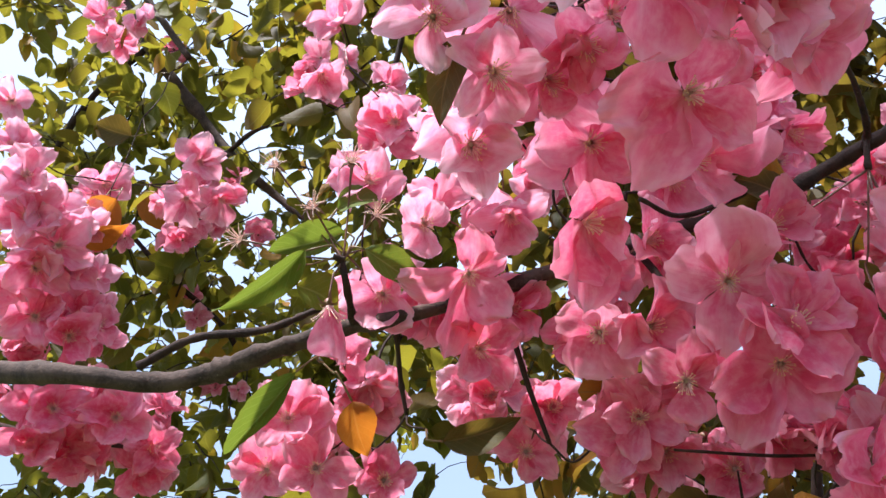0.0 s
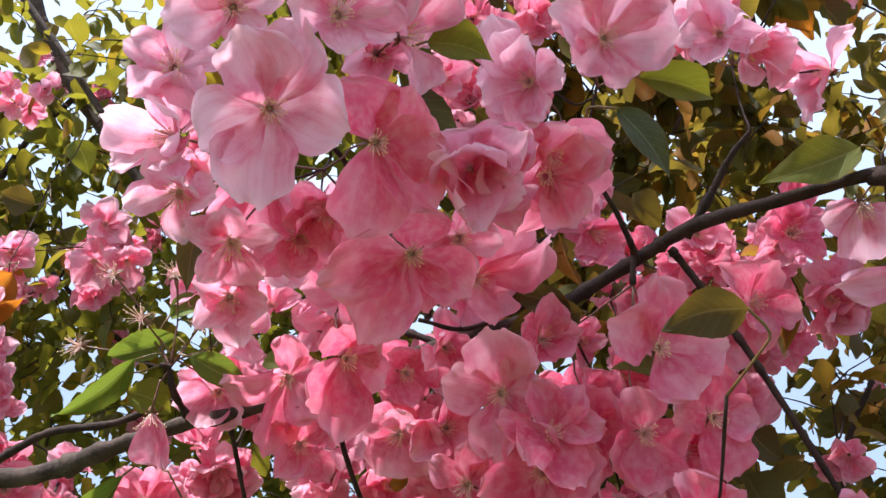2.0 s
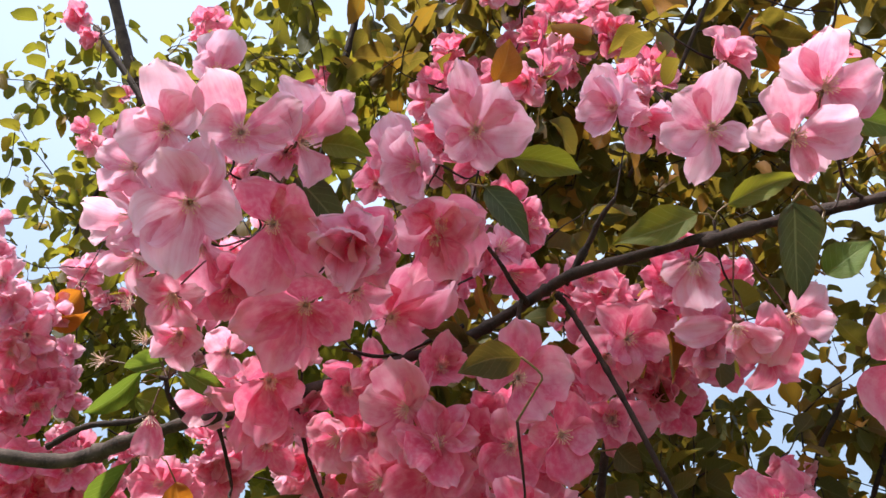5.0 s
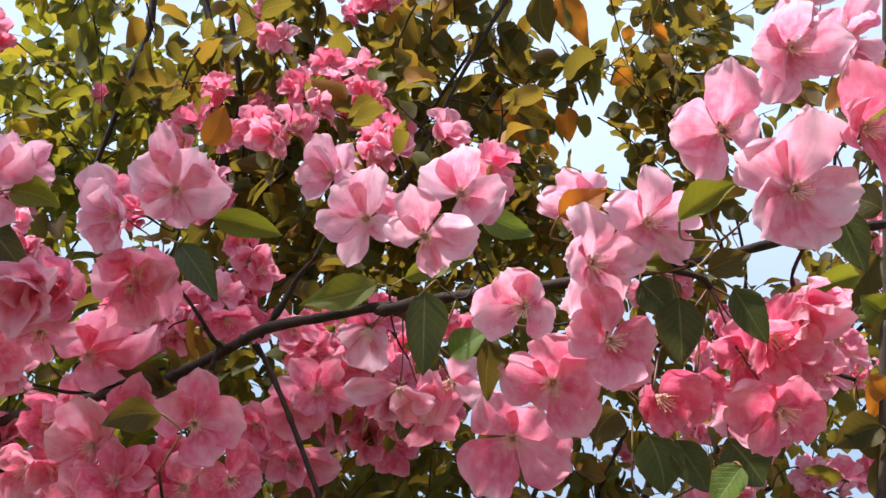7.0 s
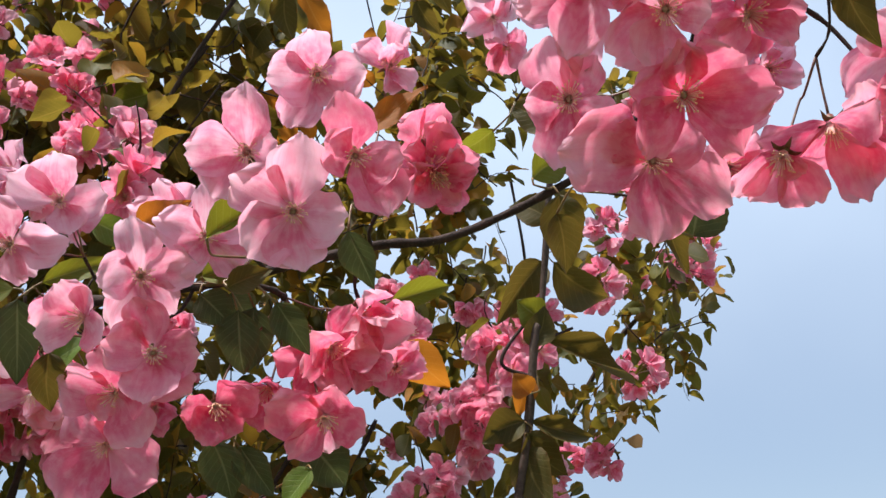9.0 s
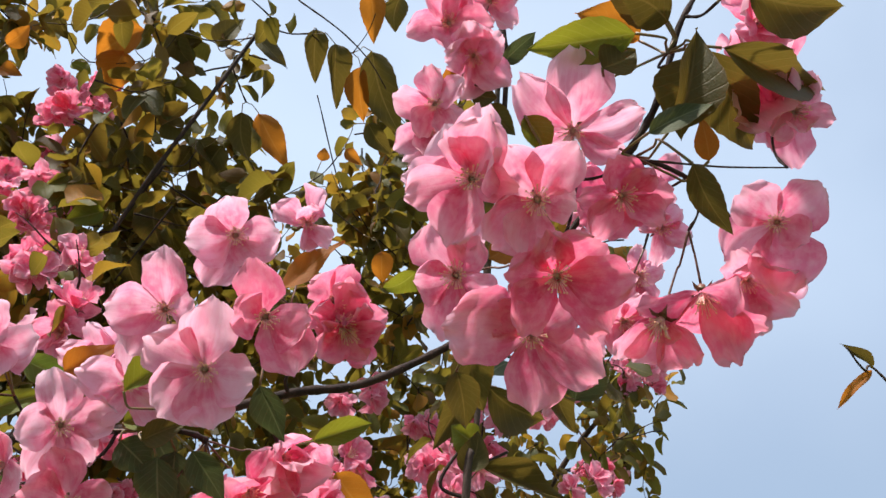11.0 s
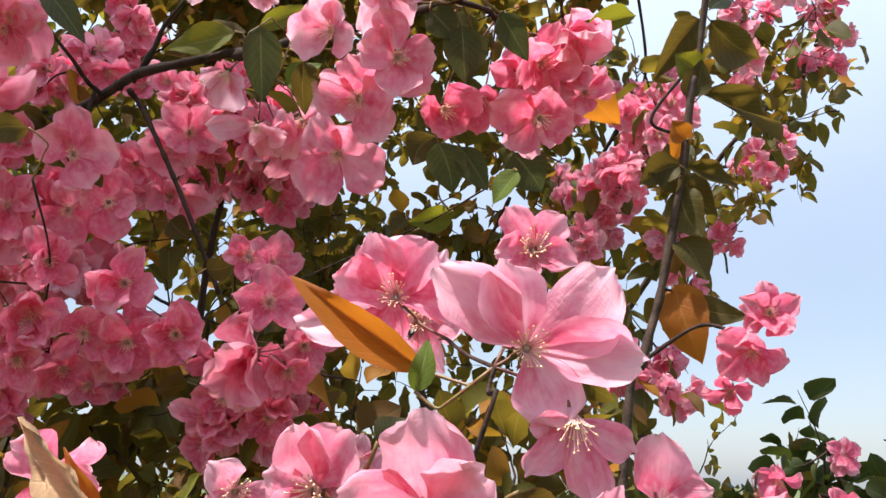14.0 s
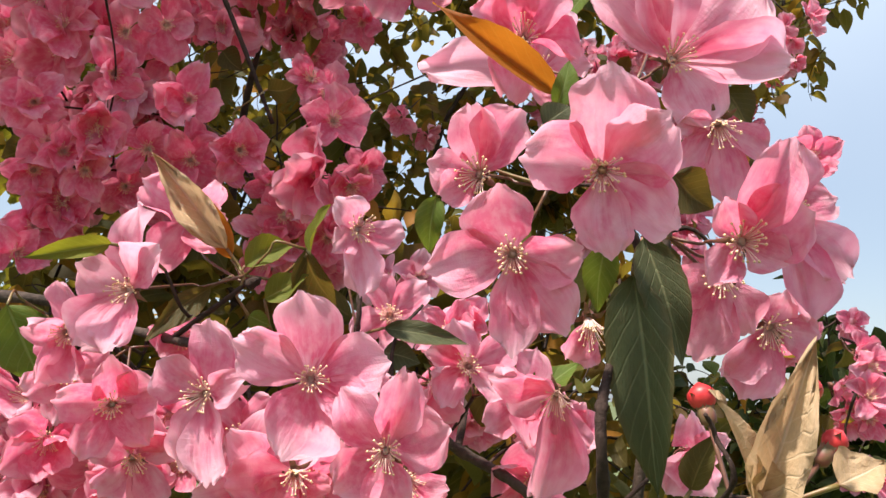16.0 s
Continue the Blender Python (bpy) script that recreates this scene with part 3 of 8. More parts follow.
branch(behind, [(0.287, 0.680, 1.600, 0.0024), (0.325, 0.446, 1.630, 0.0014), (0.297, 0.366, 1.591, 0.0012), (0.240, 0.375, 1.588, 0.0010), (0.179, 0.383, 1.589, 0.0008)])
branch(behind, [(0.702, 0.394, 1.602, 0.0020), (0.737, 0.357, 1.628, 0.0017), (0.758, 0.331, 1.620, 0.0012)])
branch(leftward, [(-1.260, 1.290, 1.750, 0.0200), (-0.546, 0.730, 1.827, 0.0060), (-0.421, 0.718, 1.849, 0.0046), (-0.354, 0.700, 1.864, 0.0032), (-0.328, 0.685, 1.891, 0.0020)])
branch(leftward, [(-0.546, 0.742, 1.803, 0.0055), (-0.395, 0.746, 1.752, 0.0036), (-0.329, 0.751, 1.743, 0.0025), (-0.274, 0.786, 1.740, 0.0016)])
branch(backtree, [(-1.250, 1.300, -0.050, 0.0750), (-1.270, 1.310, 0.600, 0.0620), (-1.270, 1.300, 1.300, 0.0550), (-1.270, 1.280, 2.000, 0.0450), (-1.160, 1.200, 2.700, 0.0340), (-0.920, 1.100, 3.050, 0.0200), (-0.645, 1.001, 2.868, 0.0114)])
branch(backtree, [(-1.160, 1.200, 2.700, 0.0300), (-0.900, 1.050, 3.100, 0.0220), (-0.500, 0.950, 3.250, 0.0200), (0.000, 0.750, 3.150, 0.0130), (0.500, 0.500, 2.850, 0.0090)])
branch(backtree, [(-1.250, 1.300, 1.250, 0.0300), (-0.600, 1.350, 1.350, 0.0180), (0.100, 1.250, 1.380, 0.0120), (0.550, 0.980, 1.500, 0.0080), (0.552, 0.885, 1.701, 0.0035)])
branch(backtree, [(-1.250, 1.300, 1.100, 0.0200), (-0.600, 1.100, 1.200, 0.0120), (0.000, 0.800, 1.280, 0.0090), (0.280, 0.660, 1.420, 0.0060), (0.286, 0.690, 1.608, 0.0047)])
branch(backtree, [(-0.645, 1.001, 2.868, 0.0114), (-0.544, 1.056, 2.588, 0.0100), (-0.478, 1.073, 2.469, 0.0093), (-0.409, 1.087, 2.378, 0.0087), (-0.324, 1.088, 2.266, 0.0076), (-0.244, 1.075, 2.184, 0.0059), (-0.162, 1.057, 2.109, 0.0042)])
branch(backtree, [(-0.702, 1.265, 2.250, 0.0051), (-0.673, 1.221, 2.335, 0.0055), (-0.582, 1.143, 2.420, 0.0054), (-0.486, 1.085, 2.468, 0.0053)])
branch(backtree, [(-0.328, 1.086, 2.270, 0.0038), (-0.269, 1.029, 2.273, 0.0033), (-0.193, 0.983, 2.251, 0.0025)])
branch(backtree, [(-0.489, 1.137, 2.171, 0.0034), (-0.420, 1.173, 2.101, 0.0038), (-0.342, 1.206, 2.039, 0.0042), (-0.299, 1.238, 1.978, 0.0046)])
branch(backtree, [(-0.045, 0.673, 2.631, 0.0055), (-0.015, 0.717, 2.434, 0.0053), (-0.029, 0.732, 2.303, 0.0044), (-0.056, 0.758, 2.154, 0.0032)])
branch(backtree, [(0.012, 0.665, 2.632, 0.0051), (0.064, 0.706, 2.435, 0.0046), (0.114, 0.707, 2.312, 0.0044), (0.126, 0.717, 2.183, 0.0039), (0.164, 0.664, 2.058, 0.0032), (0.145, 0.623, 1.925, 0.0024)])
branch(backtree, [(0.532, 0.462, 2.449, 0.0030), (0.470, 0.486, 2.312, 0.0027), (0.419, 0.514, 2.209, 0.0025), (0.371, 0.553, 2.106, 0.0022), (0.330, 0.577, 2.028, 0.0017)])
branch(backtree, [(0.437, 0.508, 2.215, 0.0012), (0.491, 0.515, 2.188, 0.0010), (0.537, 0.515, 2.177, 0.0007)])
branch(backtree, [(0.455, 0.503, 2.178, 0.0012), (0.403, 0.551, 2.101, 0.0010)])
branch(backtree, [(0.567, 0.347, 2.376, 0.0010), (0.616, 0.353, 2.346, 0.0009), (0.652, 0.363, 2.317, 0.0008), (0.675, 0.375, 2.288, 0.0007)])
branch(backtree, [(0.623, 0.623, 2.493, 0.0009), (0.681, 0.695, 2.360, 0.0010), (0.747, 0.717, 2.300, 0.0010), (0.848, 0.735, 2.231, 0.0010)])
branch(backtree, [(0.094, 0.682, 2.452, 0.0042), (0.132, 0.709, 2.287, 0.0040), (0.128, 0.693, 2.207, 0.0032), (0.120, 0.717, 2.160, 0.0023)])
branch(backtree, [(-0.508, 0.867, 2.525, 0.0057), (-0.394, 0.890, 2.369, 0.0051), (-0.334, 0.879, 2.280, 0.0042)])
branch(backtree, [(0.431, 0.568, 2.282, 0.0021), (0.386, 0.602, 2.209, 0.0021), (0.361, 0.625, 2.160, 0.0017)])
branch(backtree, [(0.508, 0.583, 2.262, 0.0013), (0.447, 0.625, 2.169, 0.0011)])
branch(backtree, [(0.312, 0.613, 1.830, 0.0031), (0.296, 0.641, 1.752, 0.0039), (0.287, 0.670, 1.668, 0.0045), (0.284, 0.710, 1.547, 0.0050)])
branch(backtree, [(0.586, 0.825, 1.868, 0.0032), (0.556, 0.850, 1.808, 0.0032), (0.543, 0.874, 1.739, 0.0035)])
branch(backtree, [(0.699, 0.897, 1.920, 0.0027), (0.668, 0.927, 1.846, 0.0031), (0.636, 0.961, 1.756, 0.0034)])
branch(righttree, [(1.000, 2.300, -0.050, 0.0500), (1.020, 2.250, 0.800, 0.0400), (1.050, 2.100, 1.400, 0.0280), (1.164, 1.835, 1.858, 0.0136)])
branch(righttree, [(1.050, 2.100, 1.400, 0.0200), (0.980, 1.800, 1.900, 0.0120), (0.996, 1.494, 2.151, 0.0050)])
branch(righttree, [(1.164, 1.835, 1.858, 0.0099), (1.257, 1.728, 2.018, 0.0086), (1.348, 1.527, 2.248, 0.0066), (1.432, 1.389, 2.360, 0.0047), (1.538, 1.308, 2.464, 0.0029)])
branch(righttree, [(1.257, 1.728, 2.018, 0.0049), (1.385, 1.651, 2.102, 0.0043), (1.458, 1.457, 2.217, 0.0035), (1.490, 1.412, 2.287, 0.0023)])
branch(righttree, [(1.348, 1.527, 2.248, 0.0042), (1.417, 1.454, 2.242, 0.0035), (1.482, 1.439, 2.240, 0.0023)])
branch(righttree, [(1.385, 1.651, 2.102, 0.0037), (1.428, 1.654, 2.076, 0.0031), (1.446, 1.675, 2.025, 0.0025)])
branch(righttree, [(0.996, 1.494, 2.151, 0.0050), (1.065, 1.348, 2.288, 0.0043), (1.076, 1.253, 2.354, 0.0032), (1.023, 1.166, 2.548, 0.0026)])
branch(shrub, [(1.300, 0.900, -0.050, 0.0200), (1.300, 0.900, 0.600, 0.0140), (1.290, 0.880, 1.000, 0.0100), (1.269, 0.860, 1.290, 0.0051)])
branch(shrub, [(1.269, 0.860, 1.290, 0.0051), (1.178, 0.804, 1.404, 0.0035), (1.108, 0.748, 1.494, 0.0027), (1.057, 0.696, 1.548, 0.0016)])
branch(shrub, [(1.269, 0.860, 1.290, 0.0051), (1.251, 0.776, 1.494, 0.0032), (1.177, 0.721, 1.588, 0.0020)])
branch(shrub, [(1.600, 0.300, -0.050, 0.0140), (1.520, 0.310, 0.900, 0.0090), (1.360, 0.340, 1.700, 0.0040), (1.233, 0.363, 1.959, 0.0016), (1.202, 0.362, 1.976, 0.0013), (1.182, 0.355, 1.998, 0.0011)])

# blossom: place, the way that it faces, width, form, turn, depth of its pink (own tint, painted deeper for flowers in
# shade), and its spur where that is seen
bloom(upper, (0.028, 0.272, 1.801), (-0.07, -0.49, -0.87), 0.0710, "open", 0, 0.38, petals=((-109, 1.11, 1.17, 13), (-41, 1.19, 0.85, 13), (-163, 0.98, 0.83, 11), (51, 0.82, 0.95, 24)))
bloom(lower, (0.471, 0.013, 1.428), (-0.24, -0.83, -0.50), 0.0590, "open", 0, 0.49, petals=((-101, 1.42, 0.77, 16), (-64, 0.89, 0.75, 7), (161, 0.74, 1.12, 24), (140, 1.10, 0.61, 9)))
bloom(lower, (0.472, -0.020, 1.453), (-0.13, -0.74, -0.66), 0.0318, "cupped", 0, 0.42, petals=((-83, 1.08, 0.97, 25), (-117, 0.92, 0.95, 23)))
bloom(lower, (0.375, 0.027, 1.395), (0.00, -0.98, -0.21), 0.0391, "open", 0, 0.57, petals=((-172, 1.26, 1.35, 12), (-128, 0.79, 1.35, 11), (-21, 0.72, 1.35, 14)))
bloom(tip, (0.668, -0.062, 1.856), (-0.31, -0.47, -0.83), 0.0606, "open", 0, 0.28, petals=((75, 1.21, 1.16, 9), (121, 1.14, 0.81, 11), (5, 1.08, 0.83, 11), (-39, 0.82, 0.70, 13), (-148, 0.71, 0.94, 10)))
bloom(tip, (0.619, -0.056, 1.826), (-0.44, -0.62, -0.65), 0.0529, "open", 0, 0.28, petals=((60, 1.25, 0.71, 11), (100, 0.89, 1.30, 14), (168, 1.08, 1.07, 13), (-106, 1.20, 0.74, 13), (10, 0.74, 1.02, 26)))
bloom(tip, (0.641, -0.074, 1.805), (-0.33, -0.69, -0.65), 0.0487, "open", 0, 0.42, petals=((118, 1.13, 1.14, 11), (49, 1.18, 0.95, 11), (-15, 0.66, 1.35, 18), (-115, 0.93, 1.14, 12), (-152, 1.09, 1.10, 13)))
bloom(tip, (0.695, -0.033, 1.838), (-0.30, -0.70, -0.65), 0.0381, "open", 0, 0.90, petals=((23, 1.12, 1.35, 12), (-59, 0.85, 1.35, 12), (118, 1.17, 1.19, 10), (-160, 0.80, 1.35, 17)))
bloom(tip, (0.618, -0.033, 1.791), (-0.36, -0.79, -0.50), 0.0426, "open", 0, 0.42, petals=((108, 1.18, 1.22, 11), (173, 0.82, 1.34, 13), (-102, 1.31, 0.97, 12), (-29, 0.90, 1.35, 16), (51, 0.87, 1.20, 15)))
bloom(tip, (0.653, -0.058, 1.780), (-0.26, -0.73, -0.63), 0.0516, "cupped", 0, 0.88, petals=((41, 0.97, 1.35, 25), (173, 0.92, 1.10, 28), (101, 0.89, 0.91, 33), (-54, 1.14, 1.08, 23), (-7, 1.31, 0.77, 23), (-130, 1.11, 0.85, 23)))
bloom(tip, (0.648, -0.037, 1.764), (-0.34, -0.77, -0.54), 0.0579, "open", 0, 0.62, petals=((-99, 1.09, 1.12, 12), (168, 1.25, 1.07, 12), (-39, 1.14, 1.01, 12), (139, 0.75, 1.17, 17), (25, 0.73, 1.17, 18)))
bloom(tip, (0.785, -0.039, 1.839), (-0.64, -0.59, -0.49), 0.059, "open", 0, 0.45, petals=((22, 0.90, 1.35, 15), (119, 0.80, 1.35, 13), (-105, 1.19, 1.20, 12), (-157, 1.05, 1.23, 12), (-47, 0.64, 1.25, 22)))
bloom(tip, (0.801, -0.052, 1.908), (-0.48, -0.68, -0.55), 0.0502, "open", 0, 0.50, petals=((-3, 0.72, 1.35, 13), (-131, 0.99, 1.26, 13), (-93, 1.32, 0.95, 11), (120, 0.62, 1.35, 18)))
bloom(tip, (0.734, -0.037, 1.792), (-0.20, -0.20, -0.96), 0.0566, "open", 0, 0.72, petals=((164, 1.07, 0.82, 11), (-136, 0.98, 1.03, 11), (-84, 1.17, 0.87, 20), (-47, 1.14, 0.76, 14), (35, 0.91, 0.93, 30)))
bloom(tip, (0.718, -0.024, 1.784), (-0.49, -0.22, -0.84), 0.0428, "open", 0, 0.50, petals=((166, 1.14, 1.01, 13), (-154, 1.11, 0.92, 17), (-93, 1.23, 0.99, 13), (-76, 0.49, 1.35, 6)))
bloom(upper, (0.028, 0.201, 1.840), (0.17, -0.81, -0.56), 0.0562, "open", 0, 0.10, petals=((93, 1.39, 1.18, 12), (-161, 0.98, 1.30, 11), (48, 0.88, 1.34, 18), (152, 0.59, 1.35, 9), (-49, 0.69, 1.31, 26)))
bloom(upper, (0.048, 0.208, 1.884), (0.49, -0.79, -0.36), 0.0506, "open", 0, 0.03, petals=((110, 0.93, 1.34, 12), (78, 1.07, 0.97, 12), (172, 0.66, 1.35, 17)))
bloom(upper, (0.098, 0.231, 1.849), (0.72, -0.58, -0.37), 0.0639, "open", 0, 0.25, petals=((134, 1.20, 0.86, 10), (77, 1.06, 0.90, 12), (-70, 0.88, 1.00, 15), (165, 0.84, 0.85, 22)))
bloom(upper, (0.149, 0.294, 1.875), (-0.24, -0.82, -0.52), 0.0499, "open", 0, 0.12, petals=((95, 1.26, 1.10, 11), (175, 0.59, 1.35, 1), (-53, 0.94, 1.35, 16), (-87, 1.32, 0.93, 11)))
bloom(upper, (0.125, 0.299, 1.811), (0.46, -0.69, -0.56), 0.0450, "cupped", 0, 0.70, petals=((118, 1.35, 0.71, 15), (60, 1.19, 1.24, 22), (-169, 0.90, 1.19, 30), (-49, 0.85, 1.35, 26)))
bloom(upper, (0.132, 0.376, 1.794), (0.42, -0.80, -0.42), 0.0728, "open", 0, 0.42, petals=((143, 0.86, 1.17, 18), (75, 1.24, 0.92, 11), (44, 1.43, 0.71, 12), (-75, 0.75, 1.35, 13), (-2, 0.71, 1.35, 11)))
bloom(upper, (0.064, 0.331, 1.732), (0.45, -0.77, -0.45), 0.0588, "open", 0, 0.80, petals=((121, 0.80, 1.35, 23), (-120, 1.02, 1.35, 11), (-22, 0.84, 1.35, 12), (-88, 1.38, 0.89, 13), (47, 0.66, 1.28, 20)))
bloom(upper, (-0.011, 0.439, 1.790), (0.30, -0.90, -0.32), 0.0430, "open", 0, 0.18, petals=((144, 1.06, 1.35, 13), (51, 0.78, 1.35, 17), (-75, 0.94, 1.35, 13), (-130, 0.90, 1.35, 13)))
bloom(upper, (0.089, 0.441, 1.761), (0.37, -0.81, -0.45), 0.0410, "open", 0, 0.92, petals=((-158, 1.01, 1.35, 12), (28, 0.98, 1.35, 12), (-76, 1.02, 1.35, 12), (118, 0.90, 1.35, 16)))
bloom(upper, (0.218, 0.378, 1.703), (0.11, -0.94, -0.33), 0.0557, "open", 0, 0.75, (0.223, 0.377, 1.789), petals=((-138, 1.01, 1.35, 11), (101, 0.88, 1.35, 15), (0, 0.87, 1.35, 15), (-88, 1.12, 1.35, 12)))
bloom(upper, (0.251, 0.364, 1.707), (0.15, -0.93, -0.33), 0.0523, "open", 0, 0.85, (0.223, 0.377, 1.789), petals=((174, 0.80, 1.35, 19), (78, 1.08, 1.25, 11), (-6, 0.85, 1.35, 12), (-78, 1.21, 1.12, 11)))
bloom(upper, (0.285, 0.412, 1.776), (0.10, -0.91, -0.41), 0.0484, "open", 0, 0.40, petals=((124, 1.10, 1.24, 11), (-49, 0.49, 1.35, 15), (-96, 1.15, 1.35, 12), (-177, 1.27, 1.07, 10)))
bloom(upper, (0.338, 0.326, 1.809), (-0.17, -0.56, -0.81), 0.0471, "open", 0, 0.04, (0.361, 0.312, 1.822), petals=((-173, 0.93, 1.35, 12), (-89, 1.34, 1.16, 15), (-39, 0.73, 1.35, 11)))
bloom(upper, (0.363, 0.343, 1.773), (-0.11, -0.62, -0.77), 0.0570, "open", 0, 0.16, (0.361, 0.312, 1.822), petals=((178, 1.40, 0.60, 12), (-55, 1.02, 1.03, 13), (-93, 0.58, 1.35, -5), (0, 0.99, 0.96, 12)))
bloom(upper, (0.399, 0.344, 1.781), (-0.08, -0.78, -0.63), 0.0632, "open", 0, 0.12, (0.361, 0.312, 1.822), petals=((-7, 0.82, 1.29, 13), (-117, 1.14, 1.00, 11), (44, 0.81, 1.19, 19), (-141, 1.11, 0.79, 12)))
bloom(upper, (0.429, 0.249, 1.717), (-0.28, -0.82, -0.49), 0.0816, "open", 0, 0.65, petals=((116, 0.75, 1.35, 21), (47, 0.75, 1.13, 22), (-31, 0.95, 1.32, 12), (-130, 0.94, 1.20, 12)))
bloom(upper, (0.439, 0.180, 1.728), (-0.26, -0.85, -0.47), 0.0598, "open", 0, 0.58, petals=((163, 0.98, 1.27, 12), (97, 0.92, 1.35, 13), (-56, 1.05, 1.18, 12), (10, 0.93, 1.26, 13), (-128, 0.51, 1.35, 18)))
bloom(upper, (0.420, 0.158, 1.761), (-0.41, -0.80, -0.44), 0.0492, "open", 0, 0.33, petals=((-173, 1.16, 1.35, 13), (112, 0.87, 1.35, 13), (49, 0.77, 1.35, 18), (-34, 0.84, 1.26, 16)))
bloom(lower, (0.454, -0.080, 1.491), (-0.32, -0.88, -0.36), 0.0529, "open", 0, 0.42, petals=((88, 1.11, 1.01, 11), (37, 0.94, 1.11, 12), (167, 0.90, 1.03, 13), (-82, 0.91, 0.79, 11), (-25, 0.98, 0.94, 12)))
bloom(lower, (0.433, -0.063, 1.468), (-0.24, -0.94, -0.24), 0.0496, "open", 0, 0.52, petals=((102, 0.85, 1.35, 16), (13, 0.86, 0.94, 16), (-52, 1.09, 0.85, 13), (-87, 1.17, 0.65, 12), (-166, 1.00, 0.93, 12)))
bloom(lower, (0.378, 0.001, 1.430), (-0.02, -1.00, 0.04), 0.0581, "open", 0, 0.40, petals=((97, 1.07, 0.89, 12), (154, 1.00, 0.94, 12), (-114, 1.02, 1.11, 12), (14, 0.96, 1.04, 13), (-33, 0.81, 0.89, 15)))
bloom(lower, (0.341, 0.018, 1.423), (-0.25, -0.96, -0.10), 0.0510, "open", 0, 0.40, petals=((82, 1.07, 1.07, 12), (20, 0.78, 0.90, 33), (-103, 1.06, 0.98, 13), (-75, 1.27, 0.60, 13), (143, 0.77, 1.13, 11)))
bloom(lower, (0.309, 0.027, 1.460), (-0.32, -0.94, -0.13), 0.0525, "open", 0, 0.35, petals=((80, 1.21, 0.78, 12), (154, 0.71, 1.26, 2), (-91, 0.92, 1.14, 12), (-122, 0.98, 1.14, 11), (41, 0.99, 0.79, 12)))
bloom(lower, (0.404, -0.014, 1.407), (-0.10, -0.99, -0.13), 0.0477, "open", 0, 0.52, petals=((128, 1.02, 0.92, 12), (78, 1.30, 0.60, 10), (23, 0.93, 1.24, 14), (-140, 0.84, 1.26, 13), (-81, 0.80, 1.19, 12)))
bloom(lower, (0.488, -0.053, 1.539), (-0.06, -0.99, -0.13), 0.0676, "open", 0, 0.29, petals=((140, 1.10, 0.78, 12), (112, 0.84, 0.93, 13), (38, 1.07, 0.94, 13), (-3, 1.02, 0.70, 12), (-63, 0.76, 1.03, 14)))
bloom(lower, (0.492, -0.088, 1.472), (-0.31, -0.94, -0.15), 0.0373, "cupped", 0, 0.57, petals=((33, 1.06, 1.34, 22), (67, 1.61, 0.60, 21), (-130, 0.90, 0.91, 28), (-26, 0.69, 1.35, 32), (117, 0.83, 0.93, 36)))
bloom(lower, (0.394, 0.048, 1.493), (0.23, -0.97, -0.06), 0.0374, "cupped", 0, 0.25, petals=((136, 0.91, 1.13, 30), (-1, 1.06, 1.06, 23), (-90, 1.55, 0.80, 18), (-139, 0.96, 0.94, 28)))
bloom(lower, (0.425, -0.049, 1.495), (-0.39, -0.89, -0.26), 0.0381, "open", 0, 0.52, petals=((92, 1.18, 0.88, 13), (167, 0.84, 1.23, 11), (53, 1.28, 0.90, 10), (-152, 0.69, 1.15, 11)))
bloom(lower, (0.502, -0.056, 1.517), (-0.22, -0.75, -0.63), 0.0415, "open", 0, 0.42, petals=((-137, 1.02, 0.73, 12), (-80, 1.30, 0.62, 14), (-34, 0.98, 0.76, 12), (177, 0.67, 1.03, 26)))
bloom(lower, (0.462, 0.021, 1.559), (-0.32, -0.95, 0.01), 0.0623, "open", 0, 0.29, petals=((125, 1.18, 0.98, 12), (71, 0.96, 0.62, 11), (-2, 0.74, 1.10, 19), (-178, 1.51, 0.60, 12), (-58, 0.80, 0.60, 25)))
bloom(lower, (0.533, -0.044, 1.492), (-0.03, -1.00, -0.09), 0.0580, "open", 0, 0.47, petals=((95, 0.85, 0.88, 14), (18, 0.53, 1.35, -3), (-53, 0.98, 0.76, 12), (-83, 1.34, 0.60, 12)))
bloom(lower, (0.499, -0.063, 1.466), (-0.46, -0.83, -0.33), 0.0438, "open", 0, 0.49, petals=((-109, 1.24, 0.99, 12), (-174, 0.71, 1.16, 13), (-67, 0.87, 1.08, 10)))
bloom(lower, (0.526, -0.044, 1.453), (-0.31, -0.88, -0.37), 0.0392, "open", 0, 0.49, petals=((-1, 0.75, 1.35, 12), (-136, 1.10, 0.75, 11), (-107, 1.26, 0.91, 13), (83, 0.80, 1.13, 29)))
bloom(upper, (0.519, 0.056, 1.779), (-0.05, -0.87, -0.49), 0.0607, "open", 0, 0.28, petals=((87, 1.16, 1.00, 12), (158, 1.01, 1.04, 11), (-141, 0.96, 1.21, 13), (-81, 0.93, 1.19, 13), (-5, 0.84, 1.25, 14)))
bloom(upper, (0.544, 0.037, 1.800), (-0.01, -0.84, -0.54), 0.0481, "cupped", 0, 0.75, petals=((107, 1.18, 1.11, 21), (-5, 0.92, 1.35, 25), (-66, 1.32, 1.21, 22), (173, 0.83, 1.35, 35)))
bloom(upper, (0.526, 0.049, 1.852), (0.03, -0.85, -0.53), 0.0487, "open", 0, 0.20, petals=((109, 0.88, 1.35, 13), (-164, 1.07, 1.26, 11), (-113, 1.23, 1.04, 11), (14, 0.96, 1.35, 13), (-46, 0.73, 1.35, 17)))
